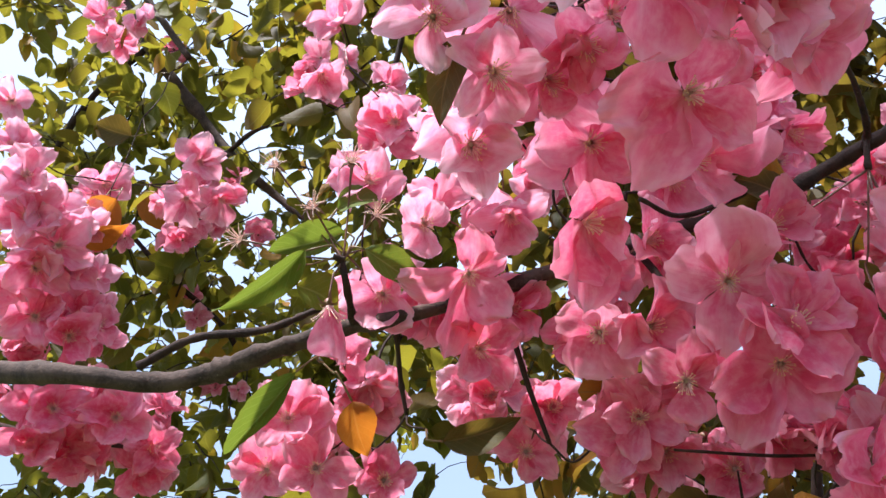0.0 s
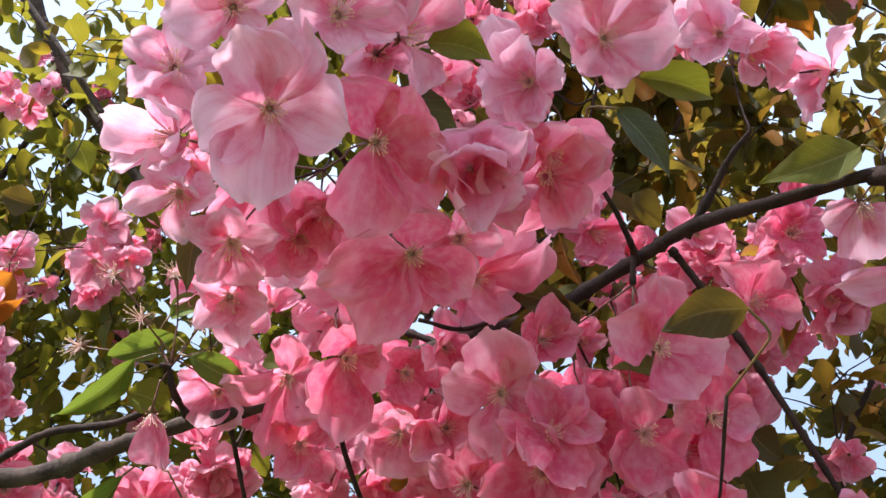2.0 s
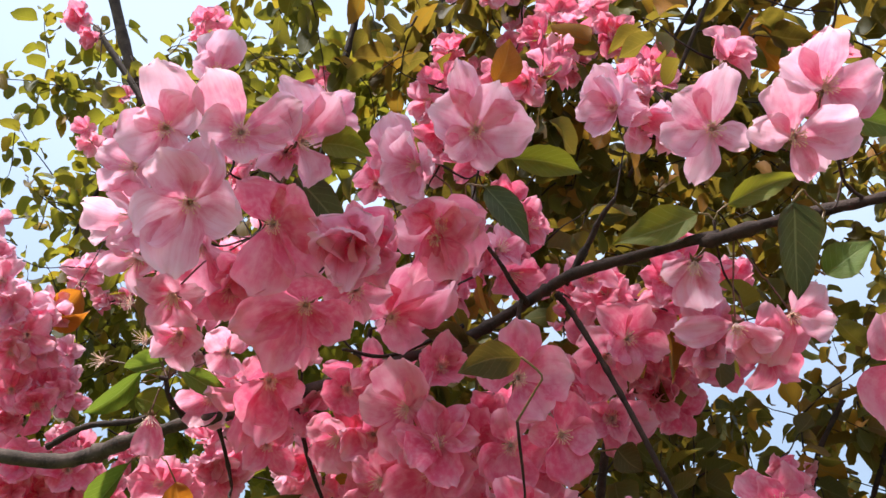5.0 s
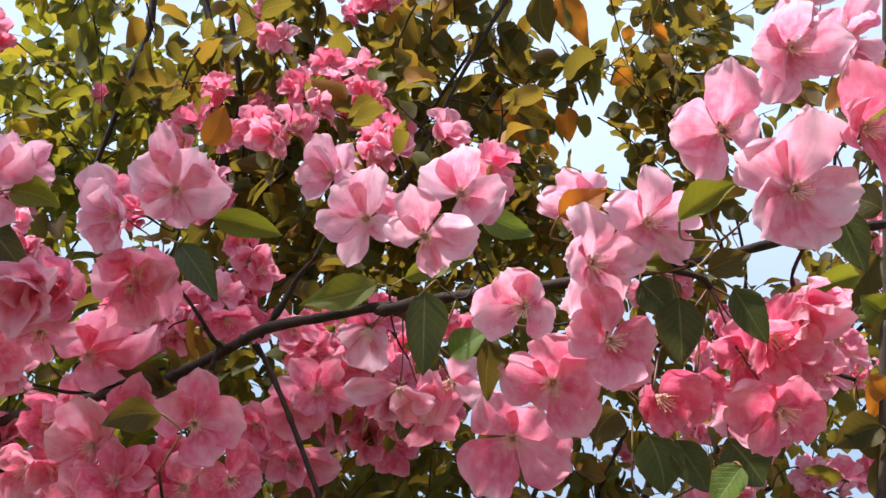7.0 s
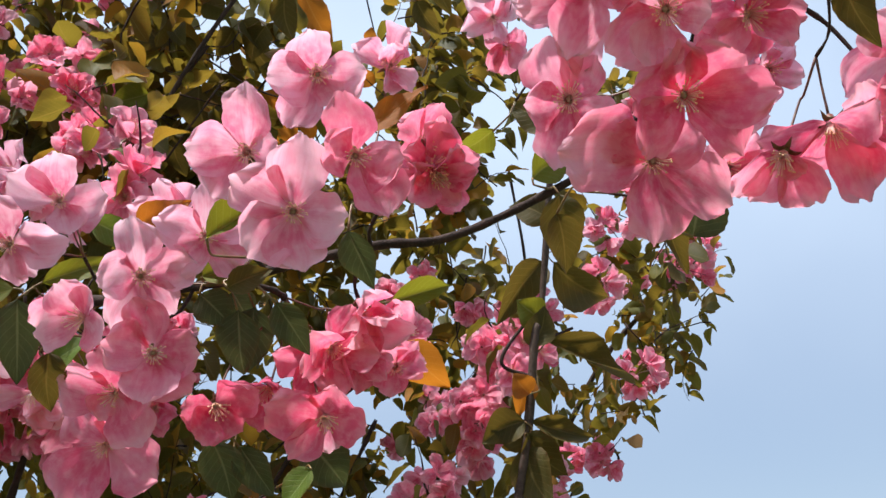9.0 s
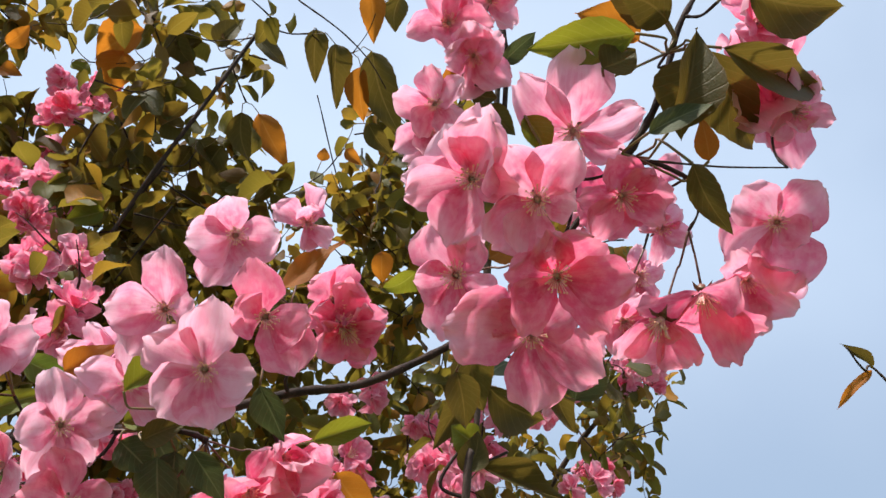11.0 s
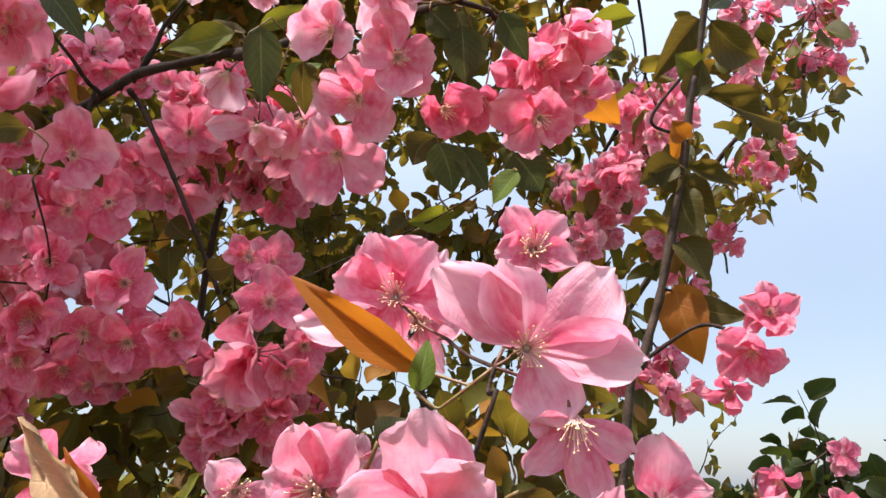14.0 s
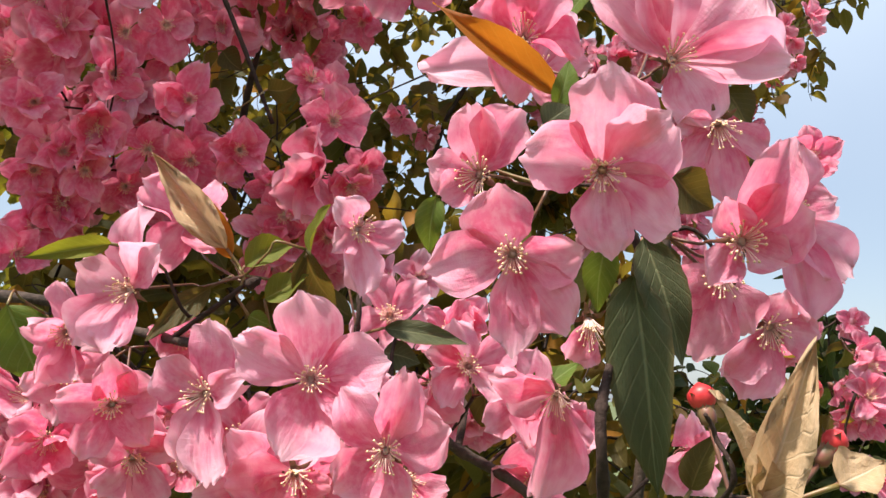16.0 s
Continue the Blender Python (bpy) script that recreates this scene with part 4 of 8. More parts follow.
bloom(upper, (0.496, 0.067, 1.815), (-0.09, -0.83, -0.55), 0.0534, "open", 0, 0.28, petals=((88, 1.20, 0.88, 12), (-178, 1.04, 1.14, 11), (-123, 1.02, 1.08, 12), (18, 0.61, 1.35, 23)))
bloom(upper, (0.449, 0.131, 1.775), (0.21, -0.90, -0.39), 0.0583, "open", 0, 0.22, petals=((111, 1.01, 1.05, 11), (22, 0.94, 1.19, 12), (-42, 0.83, 1.30, 13), (-164, 0.86, 1.25, 16), (-109, 1.00, 0.97, 13)))
bloom(upper, (0.459, 0.141, 1.738), (0.10, -0.92, -0.37), 0.0553, "open", 0, 0.60, petals=((115, 1.06, 1.00, 11), (16, 0.81, 1.35, 15), (178, 0.88, 1.35, 15), (-90, 0.91, 1.35, 13), (-42, 0.98, 1.08, 12)))
bloom(upper, (0.491, 0.168, 1.720), (0.23, -0.81, -0.54), 0.0478, "cupped", 0, 1.00, (0.523, 0.163, 1.783), petals=((39, 1.11, 1.11, 23), (-119, 0.94, 1.30, 26), (-169, 1.03, 1.02, 23), (-34, 0.79, 1.18, 25)))
bloom(upper, (0.547, 0.152, 1.712), (0.02, -0.78, -0.63), 0.0499, "open", 0, 0.85, (0.523, 0.163, 1.783), petals=((-135, 1.06, 0.97, 11), (-11, 0.87, 1.35, 12), (78, 0.86, 1.35, 23), (168, 1.30, 1.09, 9)))
bloom(upper, (0.333, 0.214, 1.837), (-0.10, -0.88, -0.47), 0.0590, "open", 0, 0.18, petals=((78, 1.17, 0.84, 11), (-161, 1.06, 0.92, 13), (-113, 1.03, 0.80, 12), (-32, 0.69, 1.02, 25), (139, 0.97, 1.01, 12)))
bloom(upper, (0.368, 0.194, 1.817), (0.10, -0.84, -0.53), 0.0526, "open", 0, 0.18, petals=((116, 1.17, 1.01, 11), (12, 1.21, 1.04, 11), (-42, 0.83, 1.11, 12), (-70, 0.88, 0.86, 12), (169, 0.90, 1.11, 15)))
bloom(upper, (0.389, 0.196, 1.849), (0.09, -0.92, -0.39), 0.0543, "open", 0, 0.18, petals=((104, 1.08, 1.21, 12), (163, 1.12, 0.97, 12), (14, 1.01, 1.30, 13), (-61, 0.81, 1.35, 17)))
bloom(upper, (0.199, 0.275, 1.883), (0.14, -0.82, -0.55), 0.0695, "open", 0, 0.25, petals=((161, 0.97, 1.27, 12), (110, 1.34, 0.60, 11), (66, 1.01, 1.00, 12), (6, 1.08, 1.18, 12), (-70, 0.79, 1.32, 15), (-140, 0.77, 1.16, 15)))
bloom(upper, (0.224, 0.349, 1.740), (0.20, -0.94, -0.29), 0.0684, "open", 0, 0.58, (0.223, 0.377, 1.789), petals=((100, 1.13, 1.02, 12), (10, 1.03, 1.21, 13), (157, 0.91, 1.21, 15), (-60, 0.92, 1.15, 12)))
bloom(upper, (0.173, 0.315, 1.839), (0.28, -0.67, -0.69), 0.0731, "open", 0, 0.65, petals=((26, 0.86, 1.18, 14), (-47, 1.12, 0.98, 12), (169, 0.82, 1.12, 19), (-100, 1.28, 0.68, 12)))
bloom(upper, (0.071, 0.205, 1.838), (0.34, -0.82, -0.47), 0.0607, "open", 0, 0.08, petals=((123, 1.30, 0.90, 11), (37, 1.28, 0.96, 12), (-9, 0.83, 1.06, 13), (-78, 0.63, 1.35, 23), (178, 0.82, 1.22, 18)))
bloom(upper, (0.043, 0.217, 1.800), (0.26, -0.78, -0.57), 0.0762, "open", 0, 0.08, petals=((122, 0.91, 1.11, 15), (77, 0.99, 1.02, 12), (-10, 0.87, 1.22, 13), (-92, 1.12, 0.97, 12), (-142, 0.90, 1.15, 13)))
bloom(upper, (0.085, 0.240, 1.798), (0.25, -0.74, -0.63), 0.0686, "open", 0, 0.80, petals=((131, 0.96, 1.04, 14), (70, 0.84, 1.00, 17), (13, 0.86, 1.28, 13), (-97, 1.25, 0.96, 12), (-44, 1.13, 1.04, 13)))
bloom(upper, (0.099, 0.277, 1.762), (0.21, -0.81, -0.54), 0.0709, "open", 0, 0.75, petals=((-31, 0.91, 1.11, 11), (-70, 0.75, 1.13, 11), (-160, 1.29, 0.78, 12), (94, 0.76, 1.19, 23), (-113, 1.29, 0.78, 12)))
bloom(upper, (0.145, 0.391, 1.731), (-0.28, -0.87, -0.42), 0.0722, "open", 0, 0.38, petals=((85, 1.12, 1.22, 12), (164, 0.93, 1.00, 14), (-100, 1.07, 0.89, 11), (-2, 0.72, 1.28, 17), (46, 0.93, 0.82, 14)))
bloom(upper, (0.165, 0.395, 1.688), (-0.32, -0.87, -0.37), 0.0792, "open", 0, 0.72, petals=((-168, 0.92, 1.01, 13), (103, 0.78, 1.20, 19), (2, 0.90, 1.26, 14), (-123, 1.11, 0.93, 12), (-57, 0.82, 1.25, 14)))
bloom(upper, (0.193, 0.401, 1.707), (-0.27, -0.82, -0.50), 0.0625, "open", 0, 0.88, petals=((130, 0.93, 1.12, 14), (59, 1.02, 1.34, 11), (5, 0.90, 1.35, 12), (-86, 0.78, 1.34, 10)))
bloom(upper, (0.070, 0.352, 1.788), (-0.12, -0.79, -0.61), 0.0681, "open", 0, 0.52, petals=((69, 1.03, 1.01, 11), (-160, 0.92, 1.13, 13), (-91, 1.17, 0.89, 13), (-15, 1.05, 1.09, 13), (149, 0.81, 0.95, 15)))
bloom(upper, (0.015, 0.448, 1.762), (0.11, -0.81, -0.57), 0.0695, "open", 0, 0.70, petals=((-40, 0.93, 1.14, 11), (-109, 1.45, 0.73, 13), (-173, 1.18, 0.79, 12), (91, 0.85, 1.10, 18), (29, 0.69, 0.90, 18)))
bloom(upper, (0.086, 0.437, 1.721), (-0.24, -0.88, -0.42), 0.0525, "open", 0, 0.50, petals=((151, 0.96, 1.23, 13), (90, 0.77, 1.35, 18), (-58, 1.08, 1.10, 11), (-124, 1.01, 1.33, 13), (-10, 1.09, 1.02, 12)))
bloom(upper, (0.125, 0.419, 1.687), (-0.23, -0.86, -0.46), 0.0534, "open", 0, 0.75, petals=((141, 0.91, 1.06, 15), (77, 1.04, 0.86, 10), (22, 1.09, 0.96, 12), (-82, 0.82, 1.35, 11)))
bloom(upper, (0.170, 0.321, 1.829), (-0.14, -0.77, -0.62), 0.0656, "open", 0, 0.40, petals=((151, 0.89, 1.27, 16), (52, 0.97, 1.17, 12), (16, 1.06, 0.90, 12), (-64, 0.95, 1.25, 12), (-118, 0.62, 1.35, 22)))
bloom(upper, (-0.007, 0.248, 1.808), (-0.29, -0.82, -0.49), 0.054, "open", 71, 0.14)
bloom(upper, (0.161, 0.285, 1.863), (-0.47, -0.80, -0.38), 0.055, "open", 64, 0.17)
bloom(upper, (0.135, 0.278, 1.805), (0.33, -0.79, -0.52), 0.042, "half", 27, 0.59)
bloom(upper, (0.302, 0.389, 1.977), (-0.40, -0.91, -0.05), 0.056, "cupped", 44, 0.05)
bloom(upper, (0.332, 0.380, 1.952), (0.41, -0.36, -0.84), 0.048, "cupped", 68, 0.16)
bloom(upper, (0.372, 0.380, 1.941), (-0.96, -0.23, -0.17), 0.056, "cupped", 10, 0.27)
bloom(upper, (0.169, 0.386, 1.760), (0.17, -0.98, -0.10), 0.045, "cupped", 16, 0.75, (0.223, 0.377, 1.789))
bloom(upper, (0.088, 0.458, 1.772), (0.08, -0.60, -0.80), 0.052, "open", 67, 0.88)
bloom(upper, (0.170, 0.381, 1.704), (-0.04, -0.99, -0.10), 0.056, "open", 55, 0.85)
bloom(upper, (0.045, 0.677, 1.766), (-0.08, -1.00, -0.00), 0.056, "open", 33, 0.38)
bloom(upper, (0.165, 0.426, 1.847), (-0.03, -0.91, -0.41), 0.040, "cupped", 12, 0.37)
bloom(upper, (0.059, 0.277, 1.787), (0.28, -0.63, -0.73), 0.035, "cupped", 69, 0.76)
bloom(upper, (0.020, 0.266, 1.764), (0.25, -0.57, -0.78), 0.036, "cupped", 28, 0.33)
bloom(upper, (-0.046, 0.453, 1.828), (0.10, -0.98, -0.17), 0.041, "cupped", 3, 0.42)
bloom(upper, (-0.038, 0.486, 1.766), (0.08, -0.84, -0.54), 0.054, "cupped", 39, 0.35)
bloom(upper, (0.021, 0.472, 1.725), (0.31, -0.87, -0.38), 0.047, "cupped", 20, 0.78)
bloom(upper, (0.114, 0.416, 1.767), (0.26, -0.95, -0.19), 0.041, "cupped", 25, 0.65)
bloom(upper, (0.069, 0.332, 1.775), (0.05, -0.79, -0.60), 0.055, "open", 61, 0.59)
bloom(upper, (0.086, 0.485, 1.736), (-0.22, -0.95, -0.22), 0.052, "open", 28, 0.73)
bloom(upper, (0.138, 0.468, 1.703), (-0.33, -0.91, -0.26), 0.046, "cupped", 58, 0.76)
bloom(upper, (0.105, 0.483, 1.675), (-0.15, -0.99, -0.02), 0.052, "open", 28, 0.65)
bloom(upper, (-0.100, 0.589, 1.708), (0.08, -1.00, -0.04), 0.052, "open", 66, 0.55)
bloom(upper, (-0.052, 0.580, 1.726), (0.31, -0.92, -0.25), 0.052, "cupped", 6, 0.57)
bloom(upper, (-0.041, 0.510, 1.904), (-0.00, -0.93, -0.37), 0.050, "cupped", 45, 0.66)
bloom(upper, (-0.086, 0.535, 2.031), (-0.05, -0.88, -0.48), 0.051, "cupped", 36, 0.33)
bloom(upper, (-0.100, 0.554, 1.993), (0.24, -0.46, -0.86), 0.042, "cupped", 50, 0.42)
bloom(upper, (-0.002, 0.455, 1.881), (0.03, -0.53, -0.85), 0.041, "half", 51, 0.37)
bloom(upper, (0.052, 0.419, 1.864), (-0.26, -0.95, -0.18), 0.038, "cupped", 46, 0.28)
bloom(upper, (0.042, 0.468, 1.812), (0.06, -0.78, -0.63), 0.047, "cupped", 36, 0.35)
bloom(upper, (-0.006, 0.512, 1.771), (-0.06, -0.89, -0.46), 0.056, "cupped", 46, 0.73)
bloom(upper, (-0.120, 0.619, 1.695), (-0.11, -0.99, -0.02), 0.041, "cupped", 44, 0.55)
bloom(upper, (0.224, 0.469, 1.659), (-0.36, -0.93, 0.02), 0.041, "cupped", 16, 0.59)
bloom(upper, (0.127, 0.265, 1.799), (0.08, -0.89, -0.45), 0.044, "half", 42, 0.35)
bloom(upper, (0.297, 0.360, 1.957), (-0.43, -0.87, -0.25), 0.056, "cupped", 37, 0.11)
bloom(upper, (0.315, 0.365, 1.948), (0.47, -0.53, -0.70), 0.050, "cupped", 53, 0.20)
bloom(upper, (0.479, 0.130, 1.800), (0.07, -0.96, -0.27), 0.048, "cupped", 21, 0.19)
bloom(upper, (0.583, 0.054, 1.809), (0.27, -0.78, -0.57), 0.040, "cupped", 36, 0.75)
bloom(upper, (0.564, 0.062, 1.874), (-0.14, -0.95, -0.27), 0.038, "cupped", 26, 0.25)
bloom(upper, (0.518, 0.182, 1.735), (-0.25, -0.71, -0.66), 0.041, "cupped", 60, 0.95, (0.523, 0.163, 1.783))
bloom(upper, (0.569, 0.167, 1.777), (0.23, -0.90, -0.36), 0.039, "half", 4, 0.48, (0.523, 0.163, 1.783))
bloom(upper, (0.543, 0.171, 1.749), (-0.29, -0.67, -0.68), 0.041, "cupped", 6, 0.84, (0.523, 0.163, 1.783))
bloom(upper, (0.255, 0.419, 1.761), (0.35, -0.88, -0.31), 0.056, "cupped", 17, 0.62)
bloom(upper, (0.292, 0.447, 1.743), (0.39, -0.88, -0.27), 0.054, "cupped", 60, 0.54)
bloom(tip, (0.615, -0.070, 1.814), (-0.46, -0.74, -0.49), 0.050, "open", 0, 0.44, petals=((57, 1.08), (-177, 1.03), (112, 0.88), (-113, 1.13), (-23, 0.78)))
bloom(tip, (0.690, -0.057, 1.827), (-0.14, -0.66, -0.74), 0.040, "open", 5, 0.71)
bloom(tip, (0.784, -0.007, 1.824), (-0.35, -0.56, -0.75), 0.052, "cupped", 30, 0.39)
bloom(tip, (0.749, 0.005, 1.888), (-0.42, -0.56, -0.72), 0.033, "cupped", 34, 0.44)
bloom(tip, (0.783, -0.055, 1.929), (-0.38, -0.87, -0.33), 0.042, "half", 63, 0.44)
bloom(tip, (0.711, 0.314, 2.157), (-0.29, -0.53, -0.80), 0.056, "cupped", 57, 0.15)
bloom(tip, (0.726, 0.324, 2.134), (-0.08, -0.21, -0.97), 0.051, "cupped", 47, 0.62)
bloom(tip, (0.659, 0.062, 2.063), (-0.24, -0.71, -0.66), 0.048, "cupped", 45, 0.41)
bloom(tip, (0.676, 0.073, 2.040), (-0.10, -0.45, -0.89), 0.043, "cupped", 49, 0.58)
bloom(lower, (0.451, 0.002, 1.565), (-0.23, -0.97, 0.05), 0.044, "cupped", 42, 0.65)
bloom(lower, (0.480, 0.092, 1.425), (-0.26, -0.94, 0.20), 0.043, "cupped", 66, 0.49)
bloom(lower, (0.497, 0.092, 1.410), (-0.10, -0.99, 0.04), 0.037, "cupped", 66, 0.56)
bloom(lower, (0.413, 0.082, 1.461), (-0.11, -0.99, 0.01), 0.041, "open", 53, 0.33)
bloom(lower, (0.434, 0.074, 1.431), (0.05, -0.99, -0.10), 0.035, "cupped", 8, 0.27)
bloom(lower, (0.321, 0.076, 1.497), (0.31, -0.95, 0.04), 0.042, "cupped", 21, 0.53, (0.351, 0.053, 1.467))
bloom(lower, (0.362, 0.041, 1.393), (0.06, -0.98, -0.20), 0.046, "open", 16, 0.36)
bloom(lower, (0.321, 0.093, 1.446), (0.13, -0.99, -0.05), 0.030, "cupped", 21, 0.62)
bloom(lower, (0.244, 0.216, 1.407), (0.04, -1.00, 0.01), 0.042, "cupped", 57, 0.67)
bloom(lower, (0.243, 0.201, 1.374), (0.15, -0.98, 0.09), 0.046, "open", 64, 0.51)
bloom(lower, (0.276, 0.196, 1.376), (0.31, -0.95, -0.09), 0.040, "cupped", 68, 0.52)
bloom(lower, (0.480, 0.078, 1.390), (-0.26, -0.94, -0.21), 0.038, "cupped", 72, 0.71)
bloom(lower, (0.540, 0.044, 1.407), (-0.41, -0.84, -0.35), 0.034, "cupped", 23, 0.47)
bloom(behind, (0.280, 0.322, 1.633), (0.25, -0.95, -0.16), 0.053, "cupped", 68, 0.81)
bloom(behind, (0.315, 0.333, 1.599), (0.40, -0.90, -0.19), 0.045, "cupped", 18, 0.88)
bloom(behind, (0.216, 0.331, 1.602), (0.13, -0.98, -0.17), 0.043, "cupped", 18, 0.89)
bloom(behind, (0.210, 0.336, 1.577), (0.25, -0.88, -0.41), 0.041, "cupped", 14, 0.75)
bloom(behind, (0.167, 0.363, 1.580), (0.19, -0.96, -0.23), 0.045, "cupped", 23, 1.00)
bloom(behind, (0.250, 0.347, 1.599), (0.18, -0.95, -0.25), 0.047, "open", 18, 0.84)
bloom(behind, (0.386, 0.297, 1.619), (0.12, -0.98, -0.13), 0.053, "open", 24, 0.82)
bloom(behind, (0.377, 0.305, 1.580), (-0.21, -0.95, -0.25), 0.045, "half", 12, 0.71)
bloom(behind, (0.402, 0.303, 1.573), (0.18, -0.85, -0.50), 0.039, "cupped", 12, 0.89)
bloom(behind, (0.357, 0.363, 1.565), (-0.17, -0.94, -0.31), 0.042, "cupped", 72, 0.96)
bloom(behind, (0.368, 0.314, 1.656), (-0.01, -1.00, -0.05), 0.034, "cupped", 46, 0.91)
bloom(behind, (0.784, 0.323, 1.635), (-0.43, -0.90, -0.02), 0.046, "cupped", 34, 0.87)
bloom(behind, (0.771, 0.332, 1.605), (-0.43, -0.71, -0.56), 0.053, "cupped", 3, 0.90)
bloom(behind, (0.755, 0.342, 1.572), (-0.44, -0.79, -0.43), 0.035, "cupped", 32, 0.98)
bloom(behind, (0.192, 0.340, 1.590), (0.31, -0.94, -0.17), 0.045, "cupped", 52, 0.88)
bloom(behind, (0.218, 0.331, 1.612), (0.37, -0.88, -0.29), 0.041, "cupped", 7, 0.83)
bloom(behind, (0.189, 0.370, 1.552), (0.19, -0.98, -0.03), 0.047, "cupped", 24, 0.91)
bloom(behind, (0.282, 0.347, 1.593), (0.18, -0.97, -0.18), 0.049, "open", 53, 0.95)
bloom(behind, (0.320, 0.320, 1.597), (0.23, -0.96, -0.18), 0.041, "cupped", 29, 0.95)
bloom(behind, (0.361, 0.365, 1.556), (-0.04, -0.99, -0.14), 0.037, "cupped", 10, 0.86)
bloom(behind, (0.396, 0.359, 1.558), (0.12, -0.97, -0.22), 0.040, "cupped", 65, 0.80)
bloom(behind, (0.320, 0.606, 1.841), (0.09, -0.88, -0.47), 0.056, "cupped", 53, 0.91)
bloom(behind, (0.293, 0.604, 1.870), (0.10, -0.95, -0.31), 0.056, "cupped", 41, 0.78)
bloom(behind, (0.367, 0.658, 1.811), (0.05, -0.86, -0.51), 0.056, "cupped", 23, 0.88)
bloom(behind, (0.247, 0.555, 1.792), (0.27, -0.82, -0.51), 0.056, "cupped", 55, 0.98)
bloom(behind, (0.170, 0.370, 1.538), (0.29, -0.95, -0.16), 0.047, "cupped", 60, 0.95)
bloom(behind, (0.214, 0.586, 1.791), (0.17, -0.87, -0.46), 0.056, "open", 18, 0.80)
bloom(behind, (0.280, 0.623, 1.814), (0.09, -0.95, -0.29), 0.056, "cupped", 23, 0.80)
bloom(behind, (0.419, 0.645, 1.854), (-0.04, -0.87, -0.50), 0.056, "cupped", 65, 0.93)
bloom(leftward, (-0.334, 0.654, 1.887), (0.52, -0.77, -0.37), 0.056, "open", 53, 0.44)
bloom(leftward, (-0.361, 0.642, 1.909), (0.36, -0.90, -0.25), 0.056, "cupped", 57, 0.36)
bloom(leftward, (-0.325, 0.690, 1.817), (0.51, -0.77, -0.38), 0.056, "cupped", 40, 0.90)
bloom(leftward, (-0.364, 0.700, 1.842), (0.44, -0.87, -0.23), 0.056, "cupped", 69, 0.43)
bloom(leftward, (-0.361, 0.626, 1.940), (0.44, -0.88, -0.17), 0.054, "cupped", 50, 0.33)
bloom(leftward, (-0.309, 0.704, 1.833), (0.73, -0.65, -0.23), 0.041, "cupped", 17, 0.64)
bloom(leftward, (-0.330, 0.700, 1.755), (0.42, -0.90, -0.14), 0.056, "cupped", 35, 0.89)
bloom(leftward, (-0.277, 0.703, 1.748), (0.45, -0.88, -0.12), 0.055, "cupped", 38, 0.92)
bloom(leftward, (-0.315, 0.738, 1.725), (0.37, -0.93, 0.00), 0.052, "cupped", 71, 1.00)
bloom(leftward, (-0.266, 0.775, 1.740), (0.43, -0.88, -0.19), 0.047, "cupped", 31, 0.80)
bloom(leftward, (-0.354, 0.663, 1.870), (0.44, -0.71, -0.54), 0.056, "cupped", 31, 0.59)
bloom(leftward, (-0.349, 0.713, 1.729), (0.44, -0.87, -0.20), 0.056, "cupped", 31, 0.87)
bloom(leftward, (-0.399, 0.672, 1.852), (0.49, -0.80, -0.34), 0.056, "cupped", 67, 0.50)
bloom(leftward, (-0.408, 0.642, 1.909), (0.49, -0.84, -0.22), 0.056, "cupped", 50, 0.27)
bloom(leftward, (-0.364, 0.782, 2.026), (0.46, -0.81, -0.38), 0.056, "cupped", 37, 0.35)
bloom(leftward, (-0.277, 0.813, 2.076), (0.38, -0.83, -0.42), 0.056, "cupped", 26, 0.35)
bloom(leftward, (-0.292, 0.832, 2.039), (0.28, -0.77, -0.57), 0.056, "cupped", 21, 0.40)
bloom(leftward, (-0.253, 0.832, 2.038), (0.53, -0.67, -0.53), 0.056, "cupped", 53, 0.43)
bloom(upper, (-0.053, 0.415, 1.820), (0.12, -0.99, 0.11), 0.023, "spent", 23, 0.33, (-0.058, 0.442, 1.768))
bloom(upper, (-0.076, 0.427, 1.796), (-0.13, -0.99, -0.07), 0.023, "spent", 10, 0.61, (-0.058, 0.442, 1.768))
bloom(upper, (-0.038, 0.430, 1.792), (0.40, -0.91, -0.13), 0.020, "spent", 57, 0.45, (-0.058, 0.442, 1.768))
bloom(upper, (-0.104, 0.442, 1.834), (-0.09, -0.99, -0.12), 0.021, "spent", 7, 0.39, (-0.058, 0.442, 1.768))
bloom(upper, (-0.124, 0.454, 1.788), (-0.37, -0.88, -0.31), 0.021, "spent", 66, 0.39, (-0.058, 0.442, 1.768))
bloom(upper, (-0.064, 0.437, 1.735), (0.10, -0.18, -0.98), 0.029, "hanging", 66, 0.66, (-0.058, 0.442, 1.768))
bloom(lower, (0.478, -0.092, 1.428), (-0.08, 0.40, 0.91), 0.0072, "bud", 54, 0.5, node=(0.481, -0.108, 1.392))
bloom(lower, (0.497, -0.108, 1.431), (0.38, 0.00, 0.93), 0.0075, "bud", 12, 0.5, node=(0.481, -0.108, 1.392))
bloom(lower, (0.505, -0.107, 1.419), (0.66, 0.03, 0.75), 0.0062, "bud", 42, 0.5, node=(0.481, -0.108, 1.392))
bloom(upper, (-0.056, 0.497, 1.852), (-0.11, -0.97, -0.23), 0.050, "cupped", 57, 0.45)
bloom(upper, (-0.034, 0.494, 1.903), (-0.15, -0.94, -0.30), 0.044, "cupped", 38, 0.48)
bloom(upper, (0.061, 0.424, 1.864), (-0.21, -0.95, -0.21), 0.045, "cupped", 12, 0.35)
bloom(upper, (0.036, 0.454, 1.848), (-0.27, -0.90, -0.35), 0.043, "cupped", 63, 0.54)
